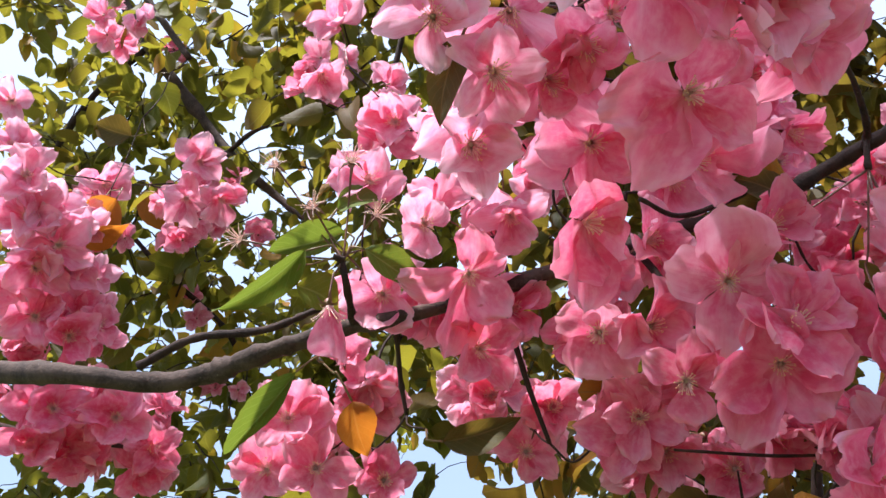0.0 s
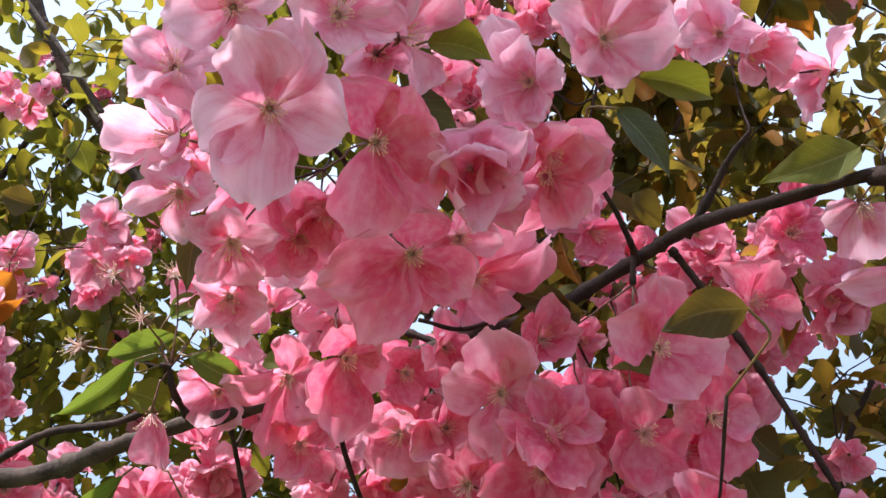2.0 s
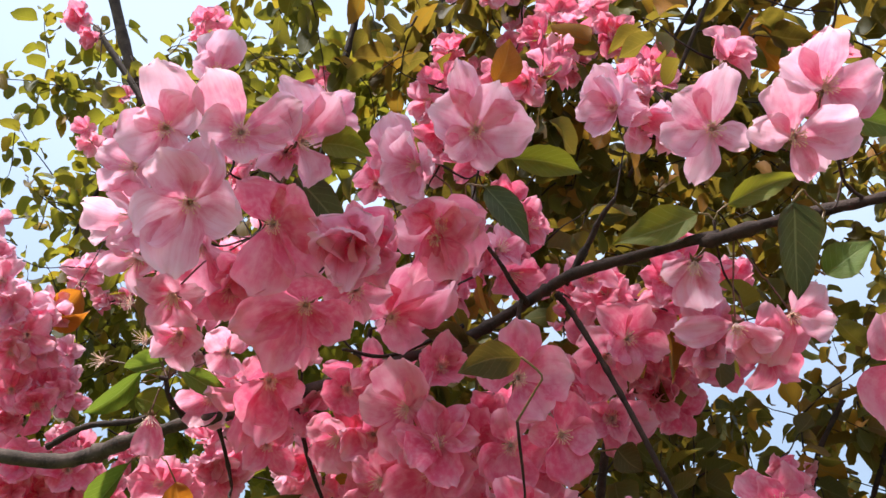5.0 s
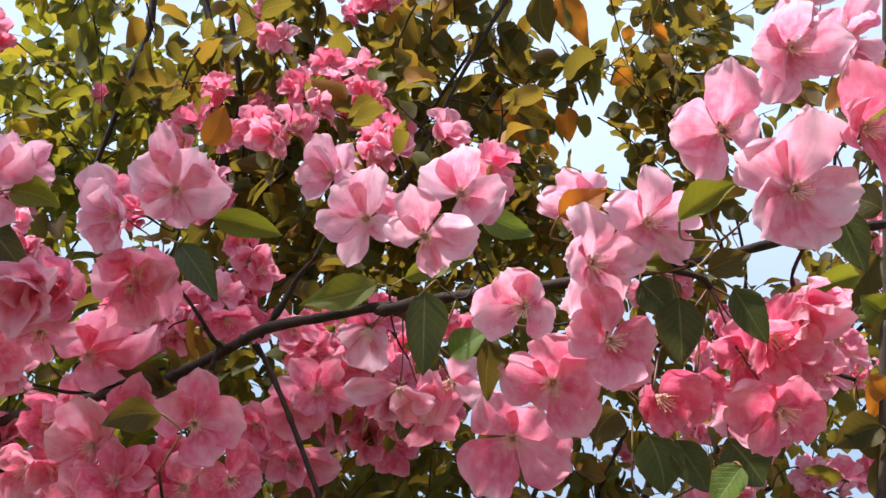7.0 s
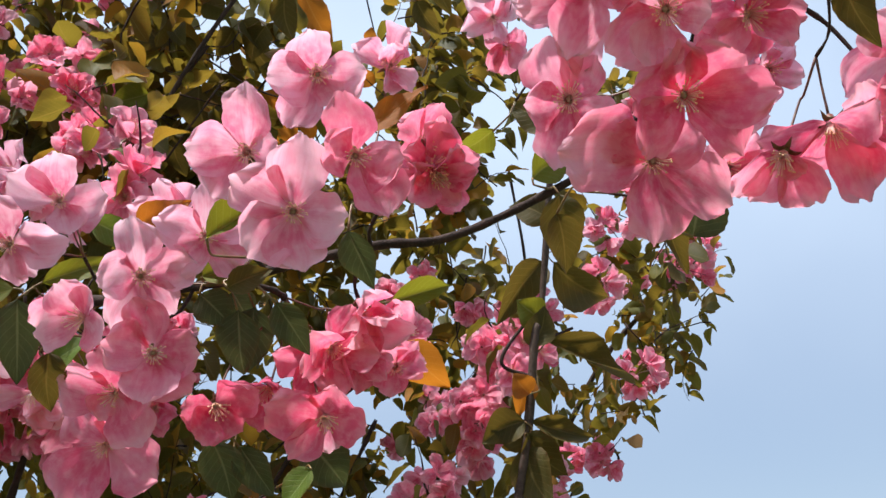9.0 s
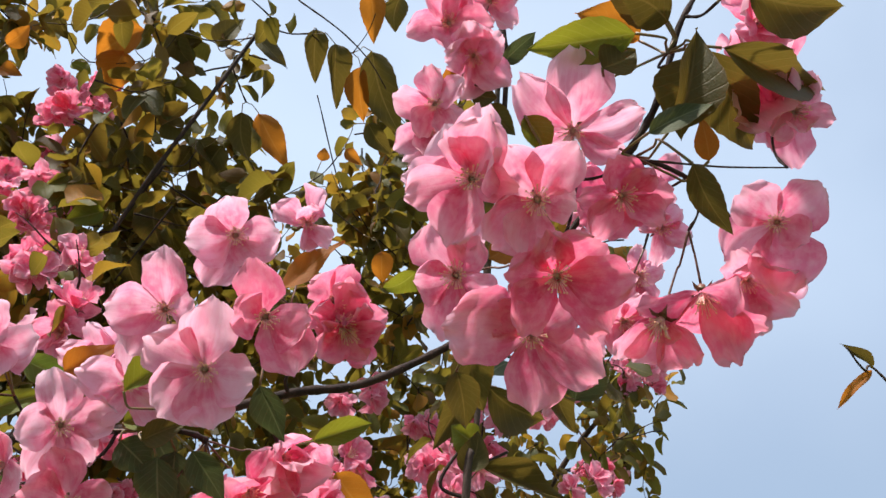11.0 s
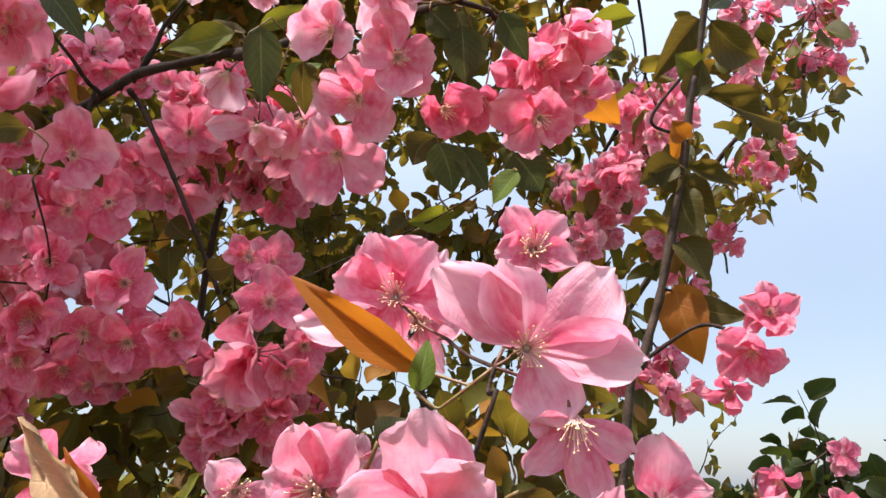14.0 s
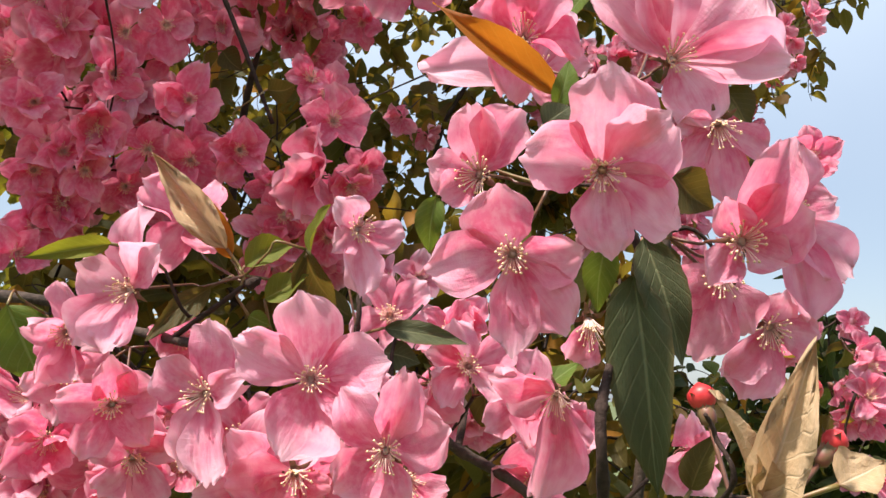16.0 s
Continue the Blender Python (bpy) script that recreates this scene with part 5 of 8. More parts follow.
bloom(upper, (0.012, 0.411, 1.844), (0.08, -0.41, -0.91), 0.043, "half", 70, 0.18)
bloom(upper, (0.135, 0.427, 1.813), (-0.04, -0.66, -0.75), 0.047, "cupped", 36, 0.44)
bloom(upper, (0.134, 0.465, 1.783), (-0.15, -0.83, -0.53), 0.038, "cupped", 9, 0.51)
bloom(upper, (0.197, 0.425, 1.774), (-0.08, -0.88, -0.46), 0.032, "cupped", 53, 0.58)
bloom(upper, (0.028, 0.491, 1.820), (0.05, -0.76, -0.65), 0.049, "cupped", 23, 0.40)
bloom(upper, (-0.005, 0.478, 1.823), (-0.09, -0.97, -0.21), 0.048, "open", 70, 0.50)
bloom(upper, (-0.032, 0.527, 1.793), (-0.04, -0.91, -0.42), 0.046, "cupped", 24, 0.32)
bloom(upper, (-0.058, 0.549, 1.794), (-0.01, -0.81, -0.58), 0.048, "cupped", 12, 0.59)
bloom(upper, (-0.005, 0.517, 1.770), (0.11, -0.82, -0.56), 0.052, "cupped", 71, 0.32)
bloom(upper, (0.096, 0.488, 1.737), (-0.28, -0.90, -0.34), 0.052, "open", 43, 0.81)
bloom(upper, (0.110, 0.488, 1.783), (-0.10, -0.94, -0.34), 0.047, "cupped", 59, 0.41)
bloom(upper, (0.140, 0.460, 1.705), (-0.37, -0.91, -0.20), 0.045, "cupped", 6, 0.56)
bloom(upper, (0.111, 0.471, 1.683), (-0.22, -0.96, -0.17), 0.051, "open", 49, 0.68)
bloom(upper, (0.129, 0.490, 1.668), (-0.16, -0.93, -0.33), 0.042, "cupped", 20, 0.57)
bloom(upper, (0.165, 0.484, 1.657), (-0.31, -0.95, -0.11), 0.042, "cupped", 27, 0.61)
bloom(upper, (0.213, 0.451, 1.677), (-0.32, -0.91, -0.26), 0.043, "cupped", 25, 0.78)
bloom(upper, (0.229, 0.463, 1.655), (-0.23, -0.96, -0.14), 0.037, "cupped", 71, 0.70)
bloom(upper, (-0.106, 0.569, 1.710), (0.07, -0.99, -0.08), 0.056, "open", 61, 0.55)
bloom(upper, (-0.084, 0.565, 1.675), (0.14, -0.98, -0.11), 0.056, "open", 70, 0.63)
bloom(upper, (-0.121, 0.585, 1.679), (-0.02, -1.00, -0.03), 0.046, "cupped", 26, 0.55)
bloom(upper, (-0.054, 0.582, 1.730), (0.18, -0.98, -0.09), 0.052, "cupped", 55, 0.75)
bloom(upper, (0.033, 0.562, 1.724), (-0.15, -0.98, -0.09), 0.043, "cupped", 51, 0.71)
bloom(upper, (0.055, 0.560, 1.685), (-0.09, -0.99, -0.13), 0.045, "cupped", 29, 0.57)
bloom(upper, (0.074, 0.556, 1.714), (-0.02, -1.00, -0.09), 0.042, "cupped", 57, 0.64)
bloom(upper, (-0.039, 0.568, 1.668), (0.16, -0.98, -0.10), 0.041, "cupped", 19, 0.73)
bloom(upper, (0.235, 0.502, 1.874), (-0.22, -0.90, -0.38), 0.041, "cupped", 35, 0.64)
bloom(upper, (0.346, 0.551, 1.866), (-0.17, -0.76, -0.62), 0.053, "half", 6, 0.59)
bloom(upper, (0.330, 0.547, 1.830), (-0.16, -0.85, -0.50), 0.042, "cupped", 15, 0.64)
bloom(upper, (0.116, 0.379, 1.941), (0.16, -0.87, -0.47), 0.036, "cupped", 29, 0.52)
bloom(upper, (0.106, 0.409, 1.926), (0.07, -0.85, -0.52), 0.037, "cupped", 26, 0.64)
bloom(upper, (0.247, 0.410, 1.701), (-0.08, -0.98, -0.19), 0.049, "cupped", 25, 0.63)
bloom(upper, (0.114, 0.433, 1.723), (0.06, -0.95, -0.31), 0.048, "cupped", 43, 0.60)
bloom(upper, (0.197, 0.407, 1.729), (0.11, -0.94, -0.33), 0.042, "cupped", 66, 0.80)
bloom(upper, (0.043, 0.493, 1.758), (0.17, -0.93, -0.34), 0.050, "cupped", 11, 0.64)
bloom(upper, (0.300, 0.403, 1.787), (0.18, -0.91, -0.38), 0.053, "cupped", 69, 0.68)
bloom(upper, (0.323, 0.448, 1.828), (0.05, -0.85, -0.52), 0.053, "cupped", 6, 0.64)
bloom(leftward, (-0.387, 0.636, 1.977), (0.45, -0.87, -0.22), 0.051, "cupped", 15, 0.28)
bloom(leftward, (-0.347, 0.652, 1.922), (0.51, -0.79, -0.34), 0.055, "cupped", 5, 0.21)
bloom(leftward, (-0.337, 0.684, 1.882), (0.58, -0.73, -0.35), 0.056, "cupped", 38, 0.53)
bloom(leftward, (-0.357, 0.686, 1.834), (0.52, -0.75, -0.41), 0.056, "cupped", 8, 0.67)
bloom(leftward, (-0.331, 0.705, 1.841), (0.57, -0.72, -0.40), 0.056, "cupped", 49, 0.70)
bloom(leftward, (-0.352, 0.712, 1.760), (0.51, -0.85, -0.14), 0.056, "cupped", 45, 0.81)
bloom(leftward, (-0.298, 0.722, 1.763), (0.45, -0.88, -0.15), 0.054, "cupped", 15, 0.92)
bloom(leftward, (-0.328, 0.730, 1.726), (0.39, -0.91, -0.12), 0.054, "cupped", 7, 0.85)
bloom(leftward, (-0.278, 0.787, 1.724), (0.42, -0.89, -0.19), 0.056, "cupped", 3, 1.00)
bloom(leftward, (-0.397, 0.633, 2.025), (0.45, -0.85, -0.27), 0.042, "cupped", 15, 0.27)
bloom(behind, (0.170, 0.335, 1.624), (0.29, -0.91, -0.28), 0.045, "cupped", 57, 0.86)
bloom(behind, (0.225, 0.322, 1.647), (0.31, -0.90, -0.31), 0.045, "cupped", 51, 0.88)
bloom(behind, (0.276, 0.361, 1.608), (0.24, -0.94, -0.25), 0.044, "cupped", 7, 0.83)
bloom(behind, (0.231, 0.374, 1.575), (0.21, -0.93, -0.31), 0.040, "cupped", 19, 0.85)
bloom(behind, (0.165, 0.354, 1.514), (0.29, -0.96, -0.03), 0.045, "cupped", 54, 0.92)
bloom(behind, (0.342, 0.375, 1.585), (0.05, -0.95, -0.32), 0.036, "cupped", 55, 0.90)
bloom(behind, (0.389, 0.354, 1.543), (0.08, -0.96, -0.26), 0.040, "cupped", 30, 0.86)
bloom(behind, (0.412, 0.341, 1.596), (0.14, -0.96, -0.24), 0.035, "cupped", 13, 0.82)
bloom(lower, (0.302, 0.055, 1.417), (0.01, -1.00, -0.09), 0.042, "open", 30, 0.64)
bloom(lower, (0.309, 0.073, 1.395), (0.29, -0.93, -0.21), 0.040, "open", 14, 0.47)
bloom(lower, (0.278, 0.073, 1.445), (-0.05, -0.98, -0.18), 0.035, "cupped", 23, 0.50)
bloom(lower, (0.277, 0.086, 1.429), (0.03, -1.00, 0.07), 0.039, "open", 47, 0.46)
bloom(lower, (0.384, 0.058, 1.390), (0.09, -0.98, -0.19), 0.046, "cupped", 1, 0.60)
bloom(lower, (0.353, 0.058, 1.407), (0.05, -1.00, 0.06), 0.044, "open", 54, 0.50)
bloom(lower, (0.446, 0.060, 1.439), (-0.20, -0.98, 0.07), 0.041, "open", 27, 0.38)
bloom(lower, (0.419, 0.040, 1.393), (-0.02, -0.99, -0.10), 0.040, "open", 68, 0.62)
bloom(lower, (0.395, 0.050, 1.425), (-0.06, -1.00, 0.01), 0.035, "cupped", 12, 0.49)
bloom(lower, (0.496, -0.031, 1.577), (-0.27, -0.96, 0.03), 0.032, "open", 47, 0.54)
bloom(behind, (0.209, 0.377, 1.599), (0.37, -0.89, -0.26), 0.053, "open", 30, 0.77)
bloom(behind, (0.270, 0.370, 1.590), (0.20, -0.94, -0.27), 0.053, "open", 62, 0.71)
bloom(behind, (0.306, 0.382, 1.605), (0.34, -0.90, -0.26), 0.050, "open", 0, 1.00)
bloom(behind, (0.381, 0.378, 1.668), (0.02, -0.98, -0.18), 0.051, "open", 68, 0.79)
bloom(behind, (0.379, 0.418, 1.584), (0.03, -0.99, -0.15), 0.053, "open", 16, 1.00)
bloom(behind, (0.416, 0.428, 1.609), (-0.02, -0.98, -0.19), 0.049, "cupped", 67, 0.79)
bloom(behind, (0.176, 0.360, 1.602), (0.32, -0.93, -0.18), 0.051, "open", 9, 0.72)
bloom(behind, (0.188, 0.368, 1.560), (0.30, -0.95, -0.13), 0.051, "open", 0, 0.78)
bloom(behind, (0.335, 0.594, 1.885), (0.07, -0.86, -0.51), 0.056, "cupped", 42, 0.85)
bloom(behind, (0.380, 0.590, 1.875), (0.03, -0.87, -0.50), 0.056, "open", 22, 0.76)
bloom(behind, (0.364, 0.651, 1.843), (0.05, -0.89, -0.45), 0.056, "cupped", 28, 1.00)
bloom(behind, (0.307, 0.607, 1.846), (0.10, -0.88, -0.47), 0.056, "cupped", 27, 0.94)
bloom(upper, (0.456, 0.186, 1.839), (-0.26, -0.89, -0.38), 0.046, "cupped", 20, 0.31)
bloom(upper, (0.578, 0.050, 1.820), (0.16, -0.86, -0.49), 0.038, "open", 25, 0.76)
bloom(upper, (0.586, 0.056, 1.806), (0.18, -0.69, -0.70), 0.033, "cupped", 29, 0.80)
bloom(upper, (0.550, 0.157, 1.752), (0.06, -0.88, -0.48), 0.043, "cupped", 71, 0.75)
bloom(upper, (0.566, 0.166, 1.749), (0.13, -0.88, -0.46), 0.038, "cupped", 16, 0.71)
bloom(upper, (0.386, 0.362, 1.767), (0.16, -0.82, -0.55), 0.050, "cupped", 29, 0.65)
bloom(upper, (0.568, 0.210, 1.774), (-0.32, -0.91, -0.27), 0.047, "open", 67, 0.57)
bloom(upper, (0.559, 0.211, 1.729), (-0.30, -0.77, -0.57), 0.045, "open", 58, 0.40)
bloom(upper, (0.596, 0.213, 1.763), (-0.16, -0.88, -0.45), 0.040, "cupped", 48, 0.60)
bloom(upper, (-0.004, 0.232, 1.834), (0.10, -0.90, -0.42), 0.044, "open", 10, 0.12)
bloom(upper, (-0.004, 0.259, 1.786), (0.12, -0.74, -0.66), 0.046, "open", 59, 0.08)
bloom(upper, (0.045, 0.290, 1.778), (0.27, -0.73, -0.63), 0.045, "cupped", 56, 0.60)
bloom(upper, (0.108, 0.245, 1.876), (0.31, -0.85, -0.42), 0.038, "cupped", 51, 0.20)
bloom(upper, (0.012, 0.301, 1.753), (0.17, -0.77, -0.61), 0.040, "cupped", 6, 0.30)
bloom(upper, (0.084, 0.246, 1.852), (0.15, -0.86, -0.48), 0.034, "cupped", 32, 0.30)
bloom(upper, (0.121, 0.309, 1.786), (0.22, -0.78, -0.58), 0.042, "open", 4, 0.40)
bloom(tip, (0.755, 0.016, 1.868), (-0.28, -0.78, -0.55), 0.033, "cupped", 44, 0.31)
bloom(tip, (0.756, 0.049, 1.856), (-0.25, -0.76, -0.60), 0.031, "cupped", 9, 0.41)
bloom(tip, (0.732, 0.033, 1.815), (-0.23, -0.74, -0.64), 0.035, "cupped", 8, 0.47)
bloom(tip, (0.645, 0.094, 1.982), (-0.33, -0.82, -0.47), 0.048, "cupped", 18, 0.30)
bloom(tip, (0.754, -0.081, 1.886), (-0.29, -0.53, -0.80), 0.037, "half", 43, 0.44)
bloom(tip, (0.771, -0.086, 1.868), (-0.30, -0.77, -0.56), 0.034, "open", 51, 0.52)
bloom(tip, (0.761, -0.092, 1.918), (-0.46, -0.71, -0.54), 0.032, "half", 40, 0.50)
bloom(tip, (0.649, 0.052, 2.044), (-0.34, -0.75, -0.57), 0.052, "cupped", 54, 0.49)
bloom(tip, (0.668, 0.060, 2.025), (-0.11, -0.54, -0.83), 0.054, "cupped", 36, 0.36)
bloom(tip, (0.680, 0.050, 2.072), (-0.09, -0.80, -0.59), 0.045, "cupped", 51, 0.36)
bloom(tip, (0.642, 0.069, 1.984), (-0.42, -0.71, -0.57), 0.050, "open", 7, 0.40)

# single leaves: stalk end, point, the way that the face looks, width
leaf(upper, (0.108, 0.240, 1.853), (0.139, 0.244, 1.846), (0.09, -0.98, -0.18), 0.020, LIME)
leaf(upper, (0.091, 0.251, 1.836), (0.124, 0.270, 1.799), (-0.19, -0.98, -0.09), 0.023, DULL)
leaf(upper, (0.205, 0.288, 1.848), (0.234, 0.305, 1.814), (-0.08, -1.00, 0.03), 0.021, DULL)
leaf(upper, (0.221, 0.297, 1.875), (0.271, 0.319, 1.876), (-0.06, -0.88, -0.47), 0.020, LIME)
leaf(upper, (0.210, 0.282, 1.926), (0.224, 0.269, 1.953), (0.35, -0.62, -0.70), 0.020, BRONZE)
leaf(upper, (0.342, 0.318, 1.842), (0.286, 0.325, 1.826), (-0.18, -0.98, -0.03), 0.025, LIME)
leaf(upper, (0.361, 0.315, 1.847), (0.413, 0.324, 1.874), (-0.21, -0.89, -0.40), 0.017, LIME)
leaf(upper, (0.007, 0.263, 1.778), (-0.001, 0.279, 1.746), (-0.15, -0.92, -0.36), 0.016, OLIVE)
leaf(upper, (0.195, 0.391, 1.779), (0.146, 0.399, 1.764), (-0.17, -0.91, -0.39), 0.022, OLIVE)
leaf(upper, (0.188, 0.392, 1.778), (0.149, 0.386, 1.790), (-0.16, -0.90, -0.40), 0.018, OLIVE)
leaf(upper, (-0.080, 0.440, 1.773), (-0.135, 0.456, 1.739), (0.69, -0.71, -0.16), 0.020, GREEN)
leaf(upper, (-0.046, 0.439, 1.774), (-0.005, 0.460, 1.755), (0.29, -0.95, -0.08), 0.017, GREEN)
leaf(upper, (-0.085, 0.448, 1.755), (-0.060, 0.465, 1.745), (0.30, -0.96, 0.01), 0.023, LIME)
leaf(upper, (-0.064, 0.446, 1.805), (-0.035, 0.444, 1.810), (-0.18, -0.98, 0.03), 0.020, GREEN)
leaf(upper, (-0.059, 0.452, 1.792), (-0.107, 0.457, 1.783), (-0.29, -0.92, -0.25), 0.017, GREEN)
leaf(upper, (-0.082, 0.453, 1.704), (-0.125, 0.475, 1.662), (0.15, -0.99, -0.07), 0.013, GREEN)
leaf(upper, (-0.053, 0.480, 1.695), (-0.043, 0.495, 1.665), (0.12, -0.98, -0.13), 0.023, BRONZE)
leaf(upper, (0.000, 0.494, 1.675), (0.047, 0.488, 1.687), (-0.18, -0.90, -0.41), 0.018, OLIVE)
leaf(upper, (0.371, 0.222, 1.795), (0.375, 0.245, 1.749), (0.15, -0.98, 0.15), 0.026, DULL)
leaf(upper, (0.390, 0.248, 1.765), (0.413, 0.237, 1.781), (-0.40, -0.91, -0.14), 0.021, GREEN)
leaf(upper, (0.404, 0.221, 1.851), (0.440, 0.224, 1.840), (-0.21, -0.90, -0.40), 0.018, GREEN)
leaf(upper, (0.440, 0.159, 1.817), (0.466, 0.149, 1.833), (-0.24, -0.90, -0.37), 0.019, BRONZE)
leaf(upper, (0.478, 0.146, 1.784), (0.509, 0.139, 1.793), (0.12, -0.99, -0.00), 0.018, LIME)
leaf(upper, (0.498, 0.146, 1.766), (0.502, 0.162, 1.735), (-0.42, -0.80, -0.42), 0.022, DULL)
leaf(upper, (0.478, 0.144, 1.773), (0.496, 0.150, 1.758), (-0.24, -0.95, -0.21), 0.020, DULL)
leaf(upper, (0.404, 0.174, 1.747), (0.408, 0.189, 1.718), (0.21, -0.97, -0.06), 0.018, OLIVE)
leaf(upper, (0.553, 0.073, 1.837), (0.584, 0.064, 1.870), (-0.74, -0.45, -0.50), 0.015, BRONZE)
leaf(upper, (0.481, 0.092, 1.780), (0.508, 0.081, 1.798), (-0.40, -0.92, 0.03), 0.014, LIME)
leaf(upper, (0.493, 0.096, 1.757), (0.513, 0.090, 1.765), (-0.32, -0.82, -0.48), 0.013, OLIVE)
leaf(upper, (0.491, 0.188, 1.706), (0.503, 0.203, 1.676), (-0.22, -0.95, -0.22), 0.024, DULL)
leaf(upper, (0.505, 0.188, 1.704), (0.525, 0.199, 1.679), (-0.39, -0.86, -0.34), 0.018, DULL)
leaf(upper, (0.546, 0.070, 1.779), (0.560, 0.081, 1.754), (-0.18, -0.54, -0.82), 0.016, DULL)
leaf(upper, (0.617, 0.279, 1.806), (0.652, 0.291, 1.774), (-0.01, -0.74, -0.67), 0.030, BRONZE)
leaf(upper, (0.664, 0.091, 1.825), (0.676, 0.109, 1.789), (-0.29, -0.93, -0.24), 0.024, OLIVE)
leaf(upper, (0.652, 0.098, 1.838), (0.677, 0.096, 1.855), (-0.50, -0.66, -0.56), 0.021, LIME)
leaf(upper, (0.587, 0.177, 1.791), (0.626, 0.185, 1.809), (-0.43, -0.83, -0.37), 0.015, LIME)
leaf(upper, (0.494, 0.165, 1.785), (0.505, 0.172, 1.768), (-0.27, -0.84, -0.47), 0.019, DULL)
leaf(upper, (0.507, 0.167, 1.777), (0.507, 0.184, 1.745), (-0.19, -0.70, -0.69), 0.024, DULL)
leaf(upper, (0.517, 0.122, 1.762), (0.536, 0.132, 1.738), (-0.15, -0.89, -0.44), 0.017, DULL)
leaf(upper, (0.546, 0.215, 1.713), (0.568, 0.224, 1.690), (-0.43, -0.87, -0.24), 0.030, DULL)
leaf(shoot, (0.754, 0.362, 1.845), (0.873, 0.391, 1.824), (-0.30, -0.95, 0.01), 0.027, OLIVE)
leaf(shoot, (0.750, 0.353, 1.863), (0.728, 0.349, 1.876), (-0.67, -0.74, -0.00), 0.028, LIME)
leaf(shoot, (0.735, 0.366, 1.766), (0.771, 0.377, 1.735), (-0.69, -0.63, 0.35), 0.031, OLIVE)
leaf(shoot, (0.732, 0.362, 1.774), (0.698, 0.374, 1.759), (-0.56, -0.80, -0.18), 0.027, OLIVE)
leaf(shoot, (0.755, 0.290, 2.051), (0.735, 0.277, 2.081), (-0.38, -0.75, -0.54), 0.025, OLIVE)
leaf(shoot, (0.758, 0.304, 2.025), (0.792, 0.306, 2.055), (-0.34, -0.75, -0.56), 0.025, BRONZE)
leaf(shoot, (0.755, 0.304, 2.025), (0.719, 0.314, 2.058), (-0.10, -0.89, -0.44), 0.030, OLIVE)
leaf(shoot, (0.759, 0.341, 1.955), (0.730, 0.358, 1.973), (-0.86, -0.51, -0.02), 0.030, OLIVE)
leaf(shoot, (0.767, 0.353, 1.929), (0.795, 0.360, 1.952), (-0.63, -0.73, -0.27), 0.022, DULL)
leaf(shoot, (0.758, 0.359, 1.920), (0.720, 0.372, 1.864), (-0.29, -0.80, -0.53), 0.030, OLIVE)
leaf(shoot, (0.768, 0.358, 1.920), (0.835, 0.385, 1.894), (-0.39, -0.69, -0.61), 0.035, OLIVE)
leaf(shoot, (0.734, 0.351, 1.794), (0.719, 0.345, 1.809), (-0.28, -0.95, -0.11), 0.022, BRONZE)
leaf(shoot, (0.739, 0.360, 1.811), (0.729, 0.368, 1.780), (-0.33, -0.86, -0.39), 0.020, BRONZE)
leaf(shoot, (0.739, 0.354, 1.836), (0.751, 0.345, 1.871), (-0.43, -0.82, -0.37), 0.025, OLIVE)
leaf(shoot, (0.739, 0.372, 1.756), (0.704, 0.373, 1.774), (-0.15, -0.87, -0.47), 0.025, OLIVE)
leaf(shoot, (0.736, 0.373, 1.756), (0.751, 0.361, 1.706), (-0.48, -0.85, -0.22), 0.036, OLIVE)
leaf(shoot, (0.738, 0.383, 1.711), (0.754, 0.368, 1.672), (-0.18, -0.97, 0.14), 0.036, OLIVE)
leaf(shoot, (0.734, 0.392, 1.671), (0.750, 0.374, 1.603), (-0.27, -0.95, 0.16), 0.041, BRONZE)
leaf(shoot, (0.743, 0.394, 1.656), (0.786, 0.361, 1.638), (-0.49, -0.81, -0.32), 0.025, OLIVE)
leaf(shoot, (0.739, 0.368, 1.776), (0.806, 0.380, 1.769), (-0.39, -0.91, -0.13), 0.020, OLIVE)
leaf(tip, (0.696, -0.093, 1.836), (0.707, -0.121, 1.873), (-0.06, -0.50, -0.87), 0.018, OLIVE)
leaf(tip, (0.717, -0.103, 1.880), (0.755, -0.071, 1.853), (-0.60, -0.54, -0.59), 0.025, OLIVE)
leaf(tip, (0.719, -0.111, 1.872), (0.785, -0.102, 1.868), (-0.59, -0.60, -0.54), 0.019, OLIVE)
leaf(tip, (0.727, -0.127, 1.893), (0.772, -0.133, 1.884), (-0.66, -0.25, -0.71), 0.021, OLIVE)
leaf(tip, (0.682, -0.105, 1.878), (0.643, -0.076, 1.888), (-0.52, -0.48, -0.71), 0.019, LIME)
leaf(tip, (0.670, -0.093, 1.866), (0.683, -0.102, 1.874), (-0.56, -0.75, -0.35), 0.018, OLIVE)
leaf(tip, (0.702, -0.095, 1.818), (0.721, -0.084, 1.793), (-0.42, -0.69, -0.59), 0.012, OLIVE)
leaf(tip, (0.719, -0.084, 1.831), (0.713, -0.093, 1.847), (-0.61, -0.41, -0.67), 0.010, BRONZE)
leaf(tip, (0.683, -0.097, 1.829), (0.708, -0.111, 1.839), (-0.38, -0.81, -0.45), 0.010, DULL)
leaf(tip, (0.700, -0.105, 1.890), (0.678, -0.106, 1.900), (-0.34, -0.24, -0.91), 0.019, OLIVE)
leaf(tip, (0.677, -0.010, 1.748), (0.684, -0.026, 1.770), (-0.06, -0.99, -0.15), 0.024, DULL)
leaf(tip, (0.667, -0.005, 1.763), (0.685, 0.006, 1.739), (-0.15, -0.95, -0.26), 0.014, OLIVE)
leaf(tip, (0.636, 0.031, 1.777), (0.644, 0.045, 1.753), (-0.15, -0.89, -0.43), 0.017, OLIVE)
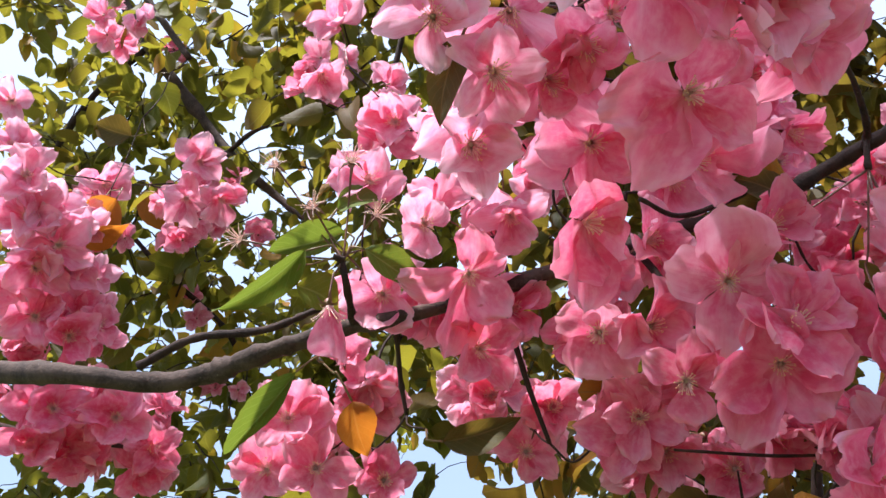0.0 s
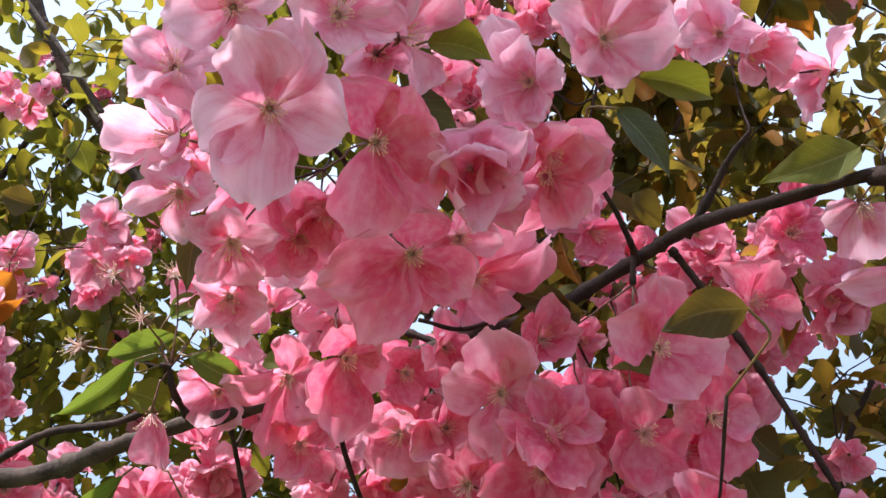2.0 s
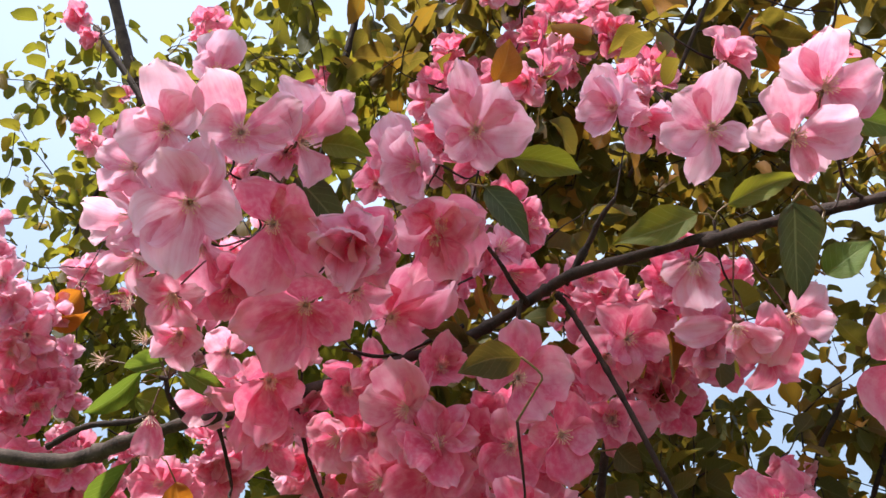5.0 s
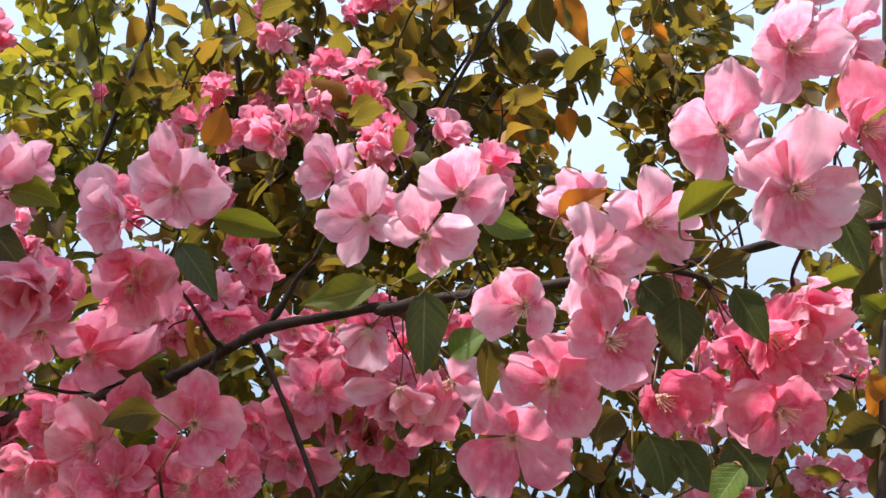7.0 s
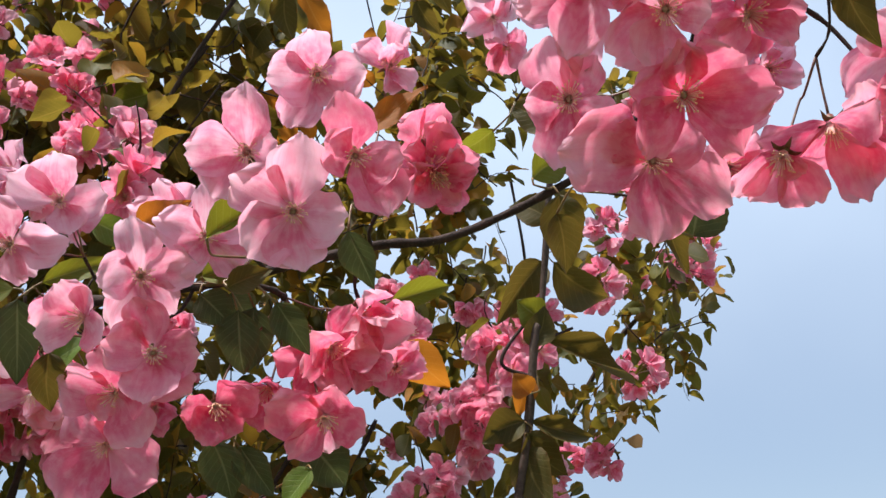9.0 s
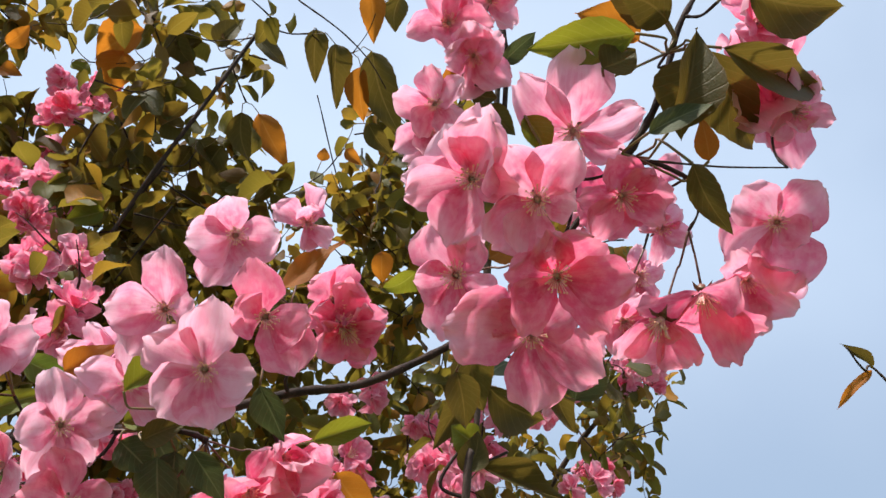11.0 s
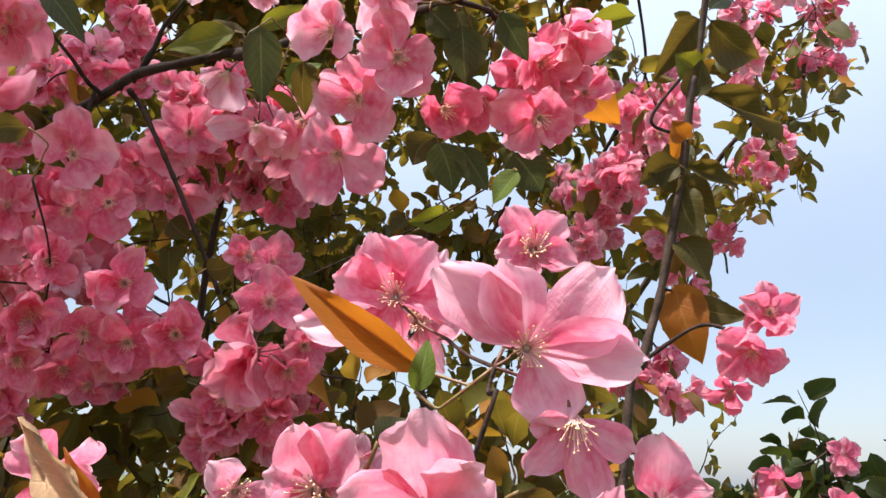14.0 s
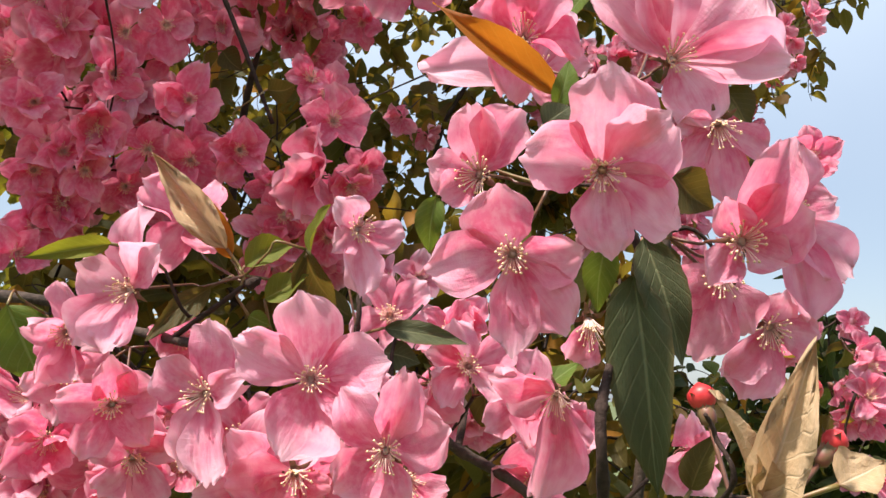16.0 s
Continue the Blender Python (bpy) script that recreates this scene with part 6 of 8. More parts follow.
leaf(tip, (0.655, 0.081, 1.999), (0.654, 0.065, 2.022), (-0.16, -0.63, -0.76), 0.012, BRONZE)
leaf(tip, (0.647, 0.147, 1.902), (0.631, 0.184, 1.907), (0.08, -0.65, -0.76), 0.020, LIME)
leaf(tip, (0.669, 0.072, 2.005), (0.687, 0.070, 2.001), (-0.79, -0.56, -0.24), 0.018, OLIVE)
leaf(lower, (0.459, -0.020, 1.535), (0.412, -0.017, 1.567), (-0.15, -0.97, -0.18), 0.013, BRONZE)
leaf(lower, (0.456, -0.028, 1.527), (0.460, -0.032, 1.544), (-0.01, -0.95, -0.30), 0.008, GREEN)
leaf(lower, (0.467, -0.071, 1.463), (0.471, -0.073, 1.400), (-0.61, -0.79, -0.04), 0.020, DULL)
leaf(lower, (0.471, -0.070, 1.475), (0.482, -0.075, 1.437), (-0.32, -0.85, 0.41), 0.015, DULL)
leaf(lower, (0.467, -0.049, 1.476), (0.466, -0.045, 1.454), (-0.29, -0.84, -0.45), 0.011, GREEN)
leaf(lower, (0.259, 0.140, 1.445), (0.233, 0.142, 1.460), (0.57, -0.81, 0.12), 0.008, GREEN)
leaf(lower, (0.245, 0.099, 1.457), (0.262, 0.103, 1.420), (-0.23, -0.97, 0.09), 0.028, GREEN)
leaf(lower, (0.302, 0.023, 1.476), (0.277, 0.008, 1.467), (0.65, -0.74, 0.19), 0.008, LIME)
leaf(lower, (0.336, 0.056, 1.466), (0.314, 0.043, 1.442), (0.40, -0.87, -0.30), 0.009, OLIVE)
leaf(lower, (0.341, 0.054, 1.482), (0.308, 0.048, 1.519), (-0.10, -0.99, -0.05), 0.014, TAN)
leaf(lower, (0.343, 0.055, 1.478), (0.325, 0.052, 1.508), (-0.01, -0.97, -0.24), 0.010, BRONZE)
leaf(lower, (0.349, 0.052, 1.475), (0.369, 0.057, 1.487), (0.07, -0.91, 0.41), 0.013, LIME)
leaf(lower, (0.374, 0.047, 1.481), (0.380, 0.033, 1.500), (-0.24, -0.64, 0.73), 0.013, LIME)
leaf(lower, (0.358, 0.053, 1.462), (0.375, 0.048, 1.473), (-0.31, -0.92, 0.25), 0.012, LIME)
leaf(lower, (0.373, 0.047, 1.483), (0.387, 0.059, 1.458), (-0.41, -0.91, -0.03), 0.014, OLIVE)
leaf(lower, (0.408, 0.054, 1.453), (0.444, 0.049, 1.448), (-0.01, -1.00, 0.05), 0.010, DULL)
leaf(lower, (0.408, 0.055, 1.443), (0.424, 0.053, 1.439), (0.00, -1.00, -0.04), 0.012, DULL)
leaf(lower, (0.480, 0.092, 1.425), (0.504, 0.085, 1.445), (-0.24, -0.95, 0.19), 0.015, GREEN)
leaf(lower, (0.462, 0.092, 1.445), (0.460, 0.098, 1.412), (-0.81, -0.58, 0.12), 0.013, OLIVE)
leaf(lower, (0.475, -0.125, 1.407), (0.478, -0.142, 1.440), (-0.49, -0.87, -0.08), 0.0116, TAN)
leaf(lower, (0.473, -0.125, 1.407), (0.466, -0.128, 1.430), (0.06, -0.95, 0.30), 0.0063, TAN)
leaf(lower, (0.490, -0.060, 1.402), (0.496, -0.064, 1.419), (-0.49, -0.80, 0.34), 0.010, OLIVE)
leaf(lower, (0.415, -0.028, 1.492), (0.413, -0.025, 1.473), (-0.40, -0.72, -0.56), 0.009, GREEN)
leaf(lower, (0.491, -0.129, 1.411), (0.501, -0.131, 1.417), (-0.47, -0.74, 0.48), 0.011, TAN)
leaf(lower, (0.442, -0.061, 1.509), (0.450, -0.064, 1.515), (-0.29, -0.91, -0.30), 0.010, DULL)
leaf(lower, (0.482, -0.066, 1.496), (0.496, -0.066, 1.486), (-0.52, -0.86, 0.04), 0.014, OLIVE)
leaf(lower, (0.352, 0.055, 1.455), (0.361, 0.055, 1.451), (-0.24, -0.94, -0.26), 0.009, GREEN)
leaf(behind, (0.229, 0.234, 1.714), (0.196, 0.240, 1.708), (0.22, -0.82, -0.53), 0.018, OLIVE)
leaf(behind, (0.290, 0.417, 1.711), (0.308, 0.418, 1.697), (-0.01, -1.00, 0.03), 0.022, OLIVE)
leaf(behind, (0.336, 0.329, 1.649), (0.357, 0.325, 1.654), (0.29, -0.90, -0.33), 0.019, OLIVE)
leaf(behind, (0.546, 0.203, 1.696), (0.529, 0.211, 1.675), (-0.68, -0.73, 0.10), 0.021, GREEN)
leaf(behind, (0.511, 0.253, 1.682), (0.480, 0.259, 1.673), (-0.16, -0.86, -0.49), 0.018, LIME)
leaf(behind, (0.498, 0.262, 1.741), (0.483, 0.269, 1.720), (-0.33, -0.67, -0.67), 0.025, OLIVE)
leaf(backtree, (0.602, 0.475, 2.472), (0.610, 0.512, 2.413), (0.07, -0.76, -0.64), 0.031, OLIVE)
leaf(backtree, (0.628, 0.479, 2.455), (0.645, 0.521, 2.384), (0.26, -0.79, -0.56), 0.036, OLIVE)
leaf(backtree, (0.665, 0.487, 2.428), (0.672, 0.525, 2.367), (-0.47, -0.73, -0.49), 0.029, BRONZE)
leaf(backtree, (0.677, 0.472, 2.445), (0.729, 0.523, 2.346), (-0.25, -0.82, -0.51), 0.048, OLIVE)
leaf(backtree, (0.666, 0.430, 2.514), (0.678, 0.466, 2.454), (-0.22, -0.88, -0.43), 0.033, BRONZE)
leaf(backtree, (0.705, 0.424, 2.506), (0.704, 0.451, 2.466), (-0.05, -0.77, -0.63), 0.031, OLIVE)
leaf(backtree, (0.527, 0.500, 2.465), (0.571, 0.509, 2.432), (0.56, -0.70, -0.43), 0.033, OLIVE)
leaf(backtree, (0.518, 0.558, 2.380), (0.534, 0.590, 2.325), (0.14, -0.76, -0.63), 0.036, OLIVE)
leaf(backtree, (0.540, 0.553, 2.379), (0.586, 0.581, 2.317), (0.10, -0.81, -0.58), 0.037, BRONZE)
leaf(backtree, (0.381, 0.532, 2.476), (0.315, 0.569, 2.447), (0.10, -0.91, -0.40), 0.047, BRONZE)
leaf(backtree, (0.359, 0.554, 2.452), (0.345, 0.588, 2.406), (-0.16, -0.21, -0.97), 0.047, BRONZE)
leaf(backtree, (0.385, 0.575, 2.409), (0.430, 0.579, 2.385), (-0.02, -0.62, -0.78), 0.043, OLIVE)
leaf(backtree, (0.628, 0.566, 2.323), (0.630, 0.555, 2.338), (-0.15, -0.56, -0.81), 0.016, BRONZE)
leaf(backtree, (0.657, 0.550, 2.335), (0.681, 0.555, 2.318), (-0.21, -0.87, -0.45), 0.017, BRONZE)
leaf(backtree, (0.498, 0.588, 2.343), (0.484, 0.617, 2.305), (0.17, -0.97, -0.17), 0.035, OLIVE)
leaf(backtree, (0.501, 0.659, 2.293), (0.556, 0.686, 2.233), (0.27, -0.74, -0.62), 0.054, BRONZE)
leaf(backtree, (0.368, 0.647, 2.334), (0.328, 0.636, 2.359), (0.19, -0.88, -0.44), 0.045, OLIVE)
leaf(backtree, (0.456, 0.625, 2.364), (0.437, 0.644, 2.329), (0.23, -0.55, -0.80), 0.038, OLIVE)
leaf(backtree, (0.480, 0.630, 2.351), (0.525, 0.647, 2.312), (-0.37, -0.79, -0.50), 0.038, OLIVE)
leaf(backtree, (0.446, 0.654, 2.310), (0.493, 0.708, 2.242), (0.12, -0.84, -0.53), 0.060, OLIVE)
leaf(backtree, (0.423, 0.614, 2.256), (0.440, 0.642, 2.199), (-0.27, -0.86, -0.43), 0.048, OLIVE)
leaf(backtree, (0.480, 0.611, 2.261), (0.523, 0.642, 2.200), (-0.34, -0.74, -0.58), 0.054, BRONZE)
leaf(backtree, (0.562, 0.618, 2.248), (0.567, 0.638, 2.208), (-0.32, -0.75, -0.57), 0.029, BRONZE)
leaf(backtree, (0.365, 0.621, 2.240), (0.320, 0.629, 2.224), (-0.62, -0.58, -0.53), 0.032, LIME)
leaf(backtree, (-0.375, 0.893, 2.252), (-0.356, 0.914, 2.209), (0.42, -0.65, -0.63), 0.036, LIME)
leaf(backtree, (-0.336, 0.759, 2.073), (-0.375, 0.752, 2.086), (0.45, -0.77, -0.45), 0.033, OLIVE)
leaf(backtree, (-0.313, 0.702, 1.962), (-0.350, 0.718, 1.931), (0.63, -0.77, -0.12), 0.036, BRONZE)
leaf(backtree, (-0.342, 0.705, 1.918), (-0.293, 0.698, 1.932), (0.60, -0.44, -0.67), 0.029, BRONZE)
leaf(backtree, (-0.426, 1.031, 2.159), (-0.370, 1.057, 2.109), (0.19, -0.80, -0.56), 0.032, BRONZE)
leaf(backtree, (-0.440, 1.050, 2.340), (-0.458, 1.078, 2.286), (-0.49, -0.79, -0.36), 0.043, LIME)
leaf(backtree, (-0.369, 0.858, 1.840), (-0.417, 0.842, 1.872), (0.54, -0.81, -0.23), 0.030, OLIVE)
leaf(shrub, (1.210, 0.359, 1.977), (1.179, 0.353, 2.002), (-0.28, -0.95, -0.15), 0.010, OLIVE)
leaf(shrub, (1.210, 0.360, 1.975), (1.176, 0.390, 1.942), (-0.78, -0.63, -0.04), 0.011, BRONZE)
leaf(tip, (0.715, -0.100, 1.876), (0.709, -0.079, 1.847), (-0.78, -0.38, -0.50), 0.021, OLIVE)
leaf(tip, (0.643, -0.067, 1.856), (0.655, -0.060, 1.840), (0.05, -0.69, -0.72), 0.013, LIME)
leaf(backtree, (0.477, 0.520, 2.455), (0.507, 0.491, 2.487), (-0.32, -0.83, -0.46), 0.039, OLIVE)
leaf(backtree, (0.415, 0.523, 2.477), (0.447, 0.545, 2.430), (-0.16, -0.25, -0.96), 0.031, OLIVE)
leaf(backtree, (0.640, 0.586, 2.287), (0.616, 0.601, 2.275), (-0.01, -0.74, -0.68), 0.023, BRONZE)
leaf(backtree, (0.720, 0.609, 2.219), (0.728, 0.631, 2.183), (0.10, -0.96, -0.25), 0.028, BRONZE)
leaf(backtree, (0.683, 0.524, 2.364), (0.718, 0.539, 2.327), (-0.38, -0.78, -0.51), 0.026, OLIVE)
leaf(backtree, (0.468, 0.591, 2.351), (0.502, 0.604, 2.317), (0.25, -0.93, -0.25), 0.031, OLIVE)
leaf(backtree, (0.440, 0.649, 2.274), (0.483, 0.669, 2.227), (0.30, -0.81, -0.51), 0.036, OLIVE)
leaf(backtree, (0.393, 0.691, 2.230), (0.413, 0.716, 2.183), (0.45, -0.89, -0.10), 0.036, OLIVE)
leaf(backtree, (0.206, 0.588, 2.464), (0.234, 0.568, 2.482), (0.48, -0.58, -0.65), 0.023, BRONZE)
leaf(backtree, (0.262, 0.548, 2.501), (0.281, 0.565, 2.468), (-0.35, -0.60, -0.72), 0.023, OLIVE)
leaf(backtree, (0.292, 0.579, 2.441), (0.319, 0.581, 2.428), (0.33, -0.94, -0.11), 0.023, LIME)
leaf(backtree, (0.202, 0.606, 2.438), (0.229, 0.603, 2.430), (0.27, -0.90, -0.34), 0.023, BRONZE)
leaf(tip, (0.703, -0.099, 1.897), (0.672, -0.102, 1.914), (-0.41, -0.64, -0.65), 0.021, OLIVE)
leaf(tip, (0.697, -0.085, 1.898), (0.668, -0.086, 1.912), (-0.38, -0.88, -0.28), 0.017, BRONZE)
leaf(tip, (0.678, 0.077, 1.995), (0.702, 0.081, 1.979), (0.12, -0.69, -0.71), 0.018, OLIVE)
leaf(tip, (0.694, 0.070, 2.035), (0.716, 0.053, 2.052), (-0.06, -0.44, -0.90), 0.015, DULL)


# ---- spurs and stalks ----
def nearest_on(rows, p):
    best = min(((np.linalg.norm(r[:, :3] - p, axis=1).min(), n) for n, r in enumerate(rows)))
    r = rows[best[1]]
    i = int(np.linalg.norm(r[:, :3] - p, axis=1).argmin())
    return r[i, :3], r[i, 3]


def stalk(name, start, way, end, radius, material, owner, bough):
    """A thin bent stalk from the spur to the back of a flower or leaf, as a part of it."""
    a, b = np.array(start), np.array(end)
    d = np.linalg.norm(b - a)
    bend = b + np.array(way) * min(0.45 * d, 0.02)
    rows = smooth_path([(*a, radius * 1.25), (*(0.5 * (a + bend) + (0, 0, -0.04 * d)), radius), (*(0.35 * a + 0.65 * bend), radius), (*b, radius * 1.2)], 3)
    v, f = tube(rows, 5)
    me = mesh_of(name, v, f, material)
    ob = new(name, me)
    ob.parent = owner
    ob.matrix_parent_inverse = owner.matrix_basis.inverted()


for bough in (upper, tip, lower, behind, leftward, shoot, backtree):
    loose = flowers.get(bough.name, [])
    for node in sorted({n for *_, n in loose if n}):
        # a spur on which several long stalks hang
        at, r = nearest_on(stems[bough.name], np.array(node))
        v, f = tube(smooth_path([(*at, 0.0019), (*(0.5 * (at + node) + rng.normal(0, 0.002, 3)), 0.0018), (*node, 0.0021)], 4), 7, 0.10, rng)
        part("spur", mesh_of("spur", v, f, TWIG), bough)
    for o, p, d, node in loose:
        if node:
            stalk("flower_stalk", node, -np.array(d), p, 0.00060, STALK, o, bough)
    members = [(o, np.array(p), np.array(d), True) for o, p, d, node in loose if not node]
    members += [(o, np.array(p), np.array(d), False) for o, p, d in leaves.get(bough.name, [])]
    rows = list(stems[bough.name])
    left = sorted(range(len(members)), key=lambda i: np.linalg.norm(nearest_on(rows, members[i][1])[0] - members[i][1]))
    while left:
        seed = left[0]
        close = [i for i in left if np.linalg.norm(members[i][1] - members[seed][1]) < 0.055][:8]
        left = [i for i in left if i not in close]
        centre = np.mean([members[i][1] - 0.012 * members[i][2] * members[i][3] for i in close], axis=0)
        at, r = nearest_on(rows, centre)
        node = at + (centre - at) * (0.55 if np.linalg.norm(centre - at) < 0.08 else 0.75)
        if np.linalg.norm(node - at) > 0.006:
            thick = min(0.0012, max(0.0008, 0.45 * r))
            mid = 0.5 * (at + node) + rng.normal(0, 0.003, 3) + (0, 0.004, -0.002)
            path = smooth_path([(*at, thick), (*mid, thick * 0.85), (*node, thick)], 4)
            rows.append(path)
            v, f = tube(path, 7, 0.12, rng)
            part("spur", mesh_of("spur", v, f, TWIG), bough)
        for i in close:
            o, p, d, is_flower = members[i]
            if is_flower:
                stalk("flower_stalk", node, -d, p, 0.00055, STALK, o, bough)
            else:
                stalk("leaf_stalk", node, -d, p, 0.0006, LEAF_STALK, o, bough)


# ---- crowns: sprays of leaves on thin twigs, gathered into one mesh a tree ----
LEAF_V, LEAF_F, LEAF_UV = leaf_shape(np.random.default_rng(2), 2, 6, 0.35, 0.25, 0.0)
NEAR_LEAVES = []
for n in range(4):
    v, f, uv = leaf_shape(shape_rng, 4, 8, shape_rng.uniform(0.1, 0.5), shape_rng.uniform(0.0, 0.4))
    NEAR_LEAVES.append([mesh_of("leaf", v, f, m, uv) for m in (CROWN_LEAF_NEAR, SHRUB_LEAF_NEAR, BRONZE_CROWN_LEAF_NEAR)])
crowns = {n: {"leaf": [], "twig": []} for n in (backtree.name, righttree.name, shrub.name)}


def unit(v):
    return v / (np.linalg.norm(v) + 1e-9)


def spray(store, start, way, length, count, size):
    """A drooping twig with alternate leaves."""
    p, d, n = np.array(start), unit(np.array(way)), 6
    rows = []
    for i in range(n + 1):
        rows.append((*p, 0.0016 * (1 - 0.7 * i / n)))
        d = unit(d + rng.normal(0, 0.16, 3) + (0, 0, -0.06))
        p = p + d * length / n
    store["twig"].append(tube(np.array(rows), 4))
    for i in range(count):
        s = (i + 0.7) / count
        q = np.array(rows[min(n, int(s * n))][:3])
        out = unit(rng.normal(0, 1, 3) * 0.9 + d * 0.6 + np.array((0, 0, -0.35)))
        face = unit(np.array((0, 0, 1.0)) + rng.normal(0, 0.55, 3))
        size_here = size * rng.uniform(0.65, 1.2)
        store["leaf"].append((q + out * 0.012, out, face, size_here, size_here * rng.uniform(0.42, 0.56)))


def crown(tree, at, radius, sprays):
    store = crowns[tree.name]
    for i in range(sprays):
        off = unit(rng.normal(0, 1, 3)) * radius * rng.random() ** 0.45
        p = np.array(at) + off
        way = unit(off / radius * 0.6 + rng.normal(0, 0.6, 3) + (0, 0, 0.15))
        spray(store, p - way * 0.06, way, rng.uniform(0.09, 0.17), rng.integers(9, 15), 0.041)


def cluster(tree, at, radius, count, tints=(0.3, 0.9)):
    """A bunch of blossoms with stalks to one node, among a few leaves where it grows on a tree."""
    node = np.array(at) + (0, 0.02, 0.012)
    for i in range(count):
        p = np.array(at) + unit(rng.normal(0, 1, 3)) * radius * rng.uniform(0.4, 1.0)
        to = unit(p - node + rng.normal(0, 0.02, 3) + (0, -0.035, -0.005))
        bloom(tree, p, to, rng.uniform(0.036, 0.044), "cupped" if rng.random() < 0.7 else "open", rng.uniform(0, 72), rng.uniform(*tints), stamens=at[1] < 0.5)
        o, q, d, _ = flowers[tree.name][-1]
        if at[1] < 0.75:
            stalk("flower_stalk", node, -d, q, 0.00055, STALK, o, tree)
    if tree.name in crowns:
        spray(crowns[tree.name], node, rng.normal(0, 1, 3), 0.07, 4, 0.038)
    else:
        at, r = nearest_on(stems[tree.name], node)
        v, f = tube(smooth_path([(*at, 0.0018), (*(0.5 * (at + node) + rng.normal(0, 0.004, 3)), 0.0014), (*node, 0.0015)], 4), 6, 0.1, rng)
        part("spur", mesh_of("spur", v, f, TWIG), tree)


crown(backtree, (-0.658, 1.240, 2.624), .30, 26)
crown(backtree, (-0.346, 1.172, 2.539), .28, 26)
crown(backtree, (-0.434, 1.149, 2.366), .22, 21)
crown(backtree, (-0.146, 1.145, 2.592), .25, 19)
crown(backtree, (-0.482, 1.282, 2.109), .25, 35)
crown(backtree, (-0.712, 1.353, 2.406), .28, 25)
crown(backtree, (0.084, 1.187, 2.511), .30, 19)
crown(backtree, (0.515, 1.342, 2.431), .30, 12)
crown(backtree, (0.684, 1.189, 2.510), .28, 6)
crown(backtree, (-0.403, 1.285, 1.886), .22, 22)
crown(backtree, (-0.062, 1.369, 1.943), .28, 16)
crown(backtree, (0.232, 1.441, 2.022), .30, 12)
crown(backtree, (-1.086, 1.386, 2.340), .40, 36)
crown(backtree, (-0.112, 0.903, 2.442), .25, 18)
crown(backtree, (0.172, 0.882, 2.406), .24, 18)
crown(backtree, (0.392, 0.842, 2.400), .20, 6)
crown(backtree, (0.499, 0.916, 2.266), .16, 5)
crown(backtree, (0.379, 1.377, 1.999), .25, 6)
crown(backtree, (0.647, 1.415, 1.954), .22, 3)
crown(backtree, (0.032, 0.992, 2.281), .25, 19)
crown(backtree, (0.201, 0.807, 2.420), .20, 9)
crown(backtree, (0.372, 0.670, 2.378), .16, 4)
crown(backtree, (0.274, 0.772, 2.230), .16, 13)
crown(backtree, (0.801, 1.282, 1.989), .20, 2)
crown(backtree, (0.544, 1.266, 1.926), .22, 4)
crown(righttree, (0.799, 0.846, 2.605), .09, 4)
crown(righttree, (0.832, 0.913, 2.462), .09, 4)
crown(righttree, (0.919, 1.049, 2.157), .12, 4)
crown(righttree, (0.954, 1.124, 1.996), .15, 2)
crown(righttree, (1.314, 1.554, 2.102), .13, 6)
crown(righttree, (1.419, 1.392, 2.361), .10, 6)
crown(righttree, (1.469, 1.442, 2.241), .07, 4)
crown(righttree, (1.275, 1.489, 2.245), .10, 4)
crown(backtree, (0.620, 1.196, 2.020), .22, 2)
crown(backtree, (0.467, 1.232, 1.959), .22, 7)
crown(backtree, (0.276, 1.191, 1.800), .28, 14)
crown(backtree, (0.045, 1.267, 1.611), .30, 27)
crown(backtree, (0.523, 1.284, 1.691), .24, 12)
crown(backtree, (0.164, 1.299, 1.392), .32, 27)
crown(backtree, (0.875, 0.979, 1.904), .16, 5)
crown(backtree, (0.864, 1.241, 1.668), .25, 19)
crown(backtree, (0.168, 1.312, 1.206), .35, 27)
crown(backtree, (0.759, 1.210, 1.232), .30, 21)
crown(backtree, (-0.303, 1.324, 1.580), .35, 21)
crown(shrub, (1.141, 0.749, 1.458), .09, 8)
crown(shrub, (1.117, 0.768, 1.373), .10, 10)
crown(shrub, (1.132, 0.723, 1.320), .14, 12)
crown(shrub, (1.304, 0.781, 1.417), .18, 12)
crown(shrub, (1.138, 0.943, 1.234), .18, 10)
crown(backtree, (0.012, 1.098, 1.398), .28, 27)
crown(backtree, (0.446, 1.130, 1.398), .30, 27)
crown(backtree, (0.817, 1.076, 1.359), .28, 25)
crown(backtree, (1.052, 1.047, 1.305), .20, 13)
crown(backtree, (0.383, 1.298, 1.675), .30, 21)
crown(backtree, (0.675, 1.259, 1.031), .40, 27)
crown(backtree, (0.031, 1.361, 1.051), .40, 27)
crown(shrub, (1.183, 0.985, 1.457), .14, 12)
crown(shrub, (1.157, 1.161, 1.381), .16, 12)
crown(shrub, (1.155, 0.842, 1.499), .07, 5)
crown(backtree, (-0.521, 1.761, 2.705), .50, 9)
crown(backtree, (0.179, 1.763, 2.704), .50, 9)
crown(backtree, (0.177, 2.053, 2.144), .45, 8)
crown(backtree, (-0.663, 2.018, 2.208), .45, 8)
crown(backtree, (0.045, 1.551, 2.733), .40, 7)
crown(backtree, (0.199, 1.838, 2.176), .40, 4)
crown(backtree, (0.287, 1.872, 1.987), .45, 12)
crown(backtree, (0.043, 2.023, 1.470), .5, 28)
crown(backtree, (0.912, 1.889, 1.520), .45, 24)
crown(backtree, (0.368, 1.085, 2.319), .14, 12)
crown(backtree, (0.468, 1.129, 2.233), .12, 9)
crown(backtree, (0.614, 1.161, 2.392), .14, 9)
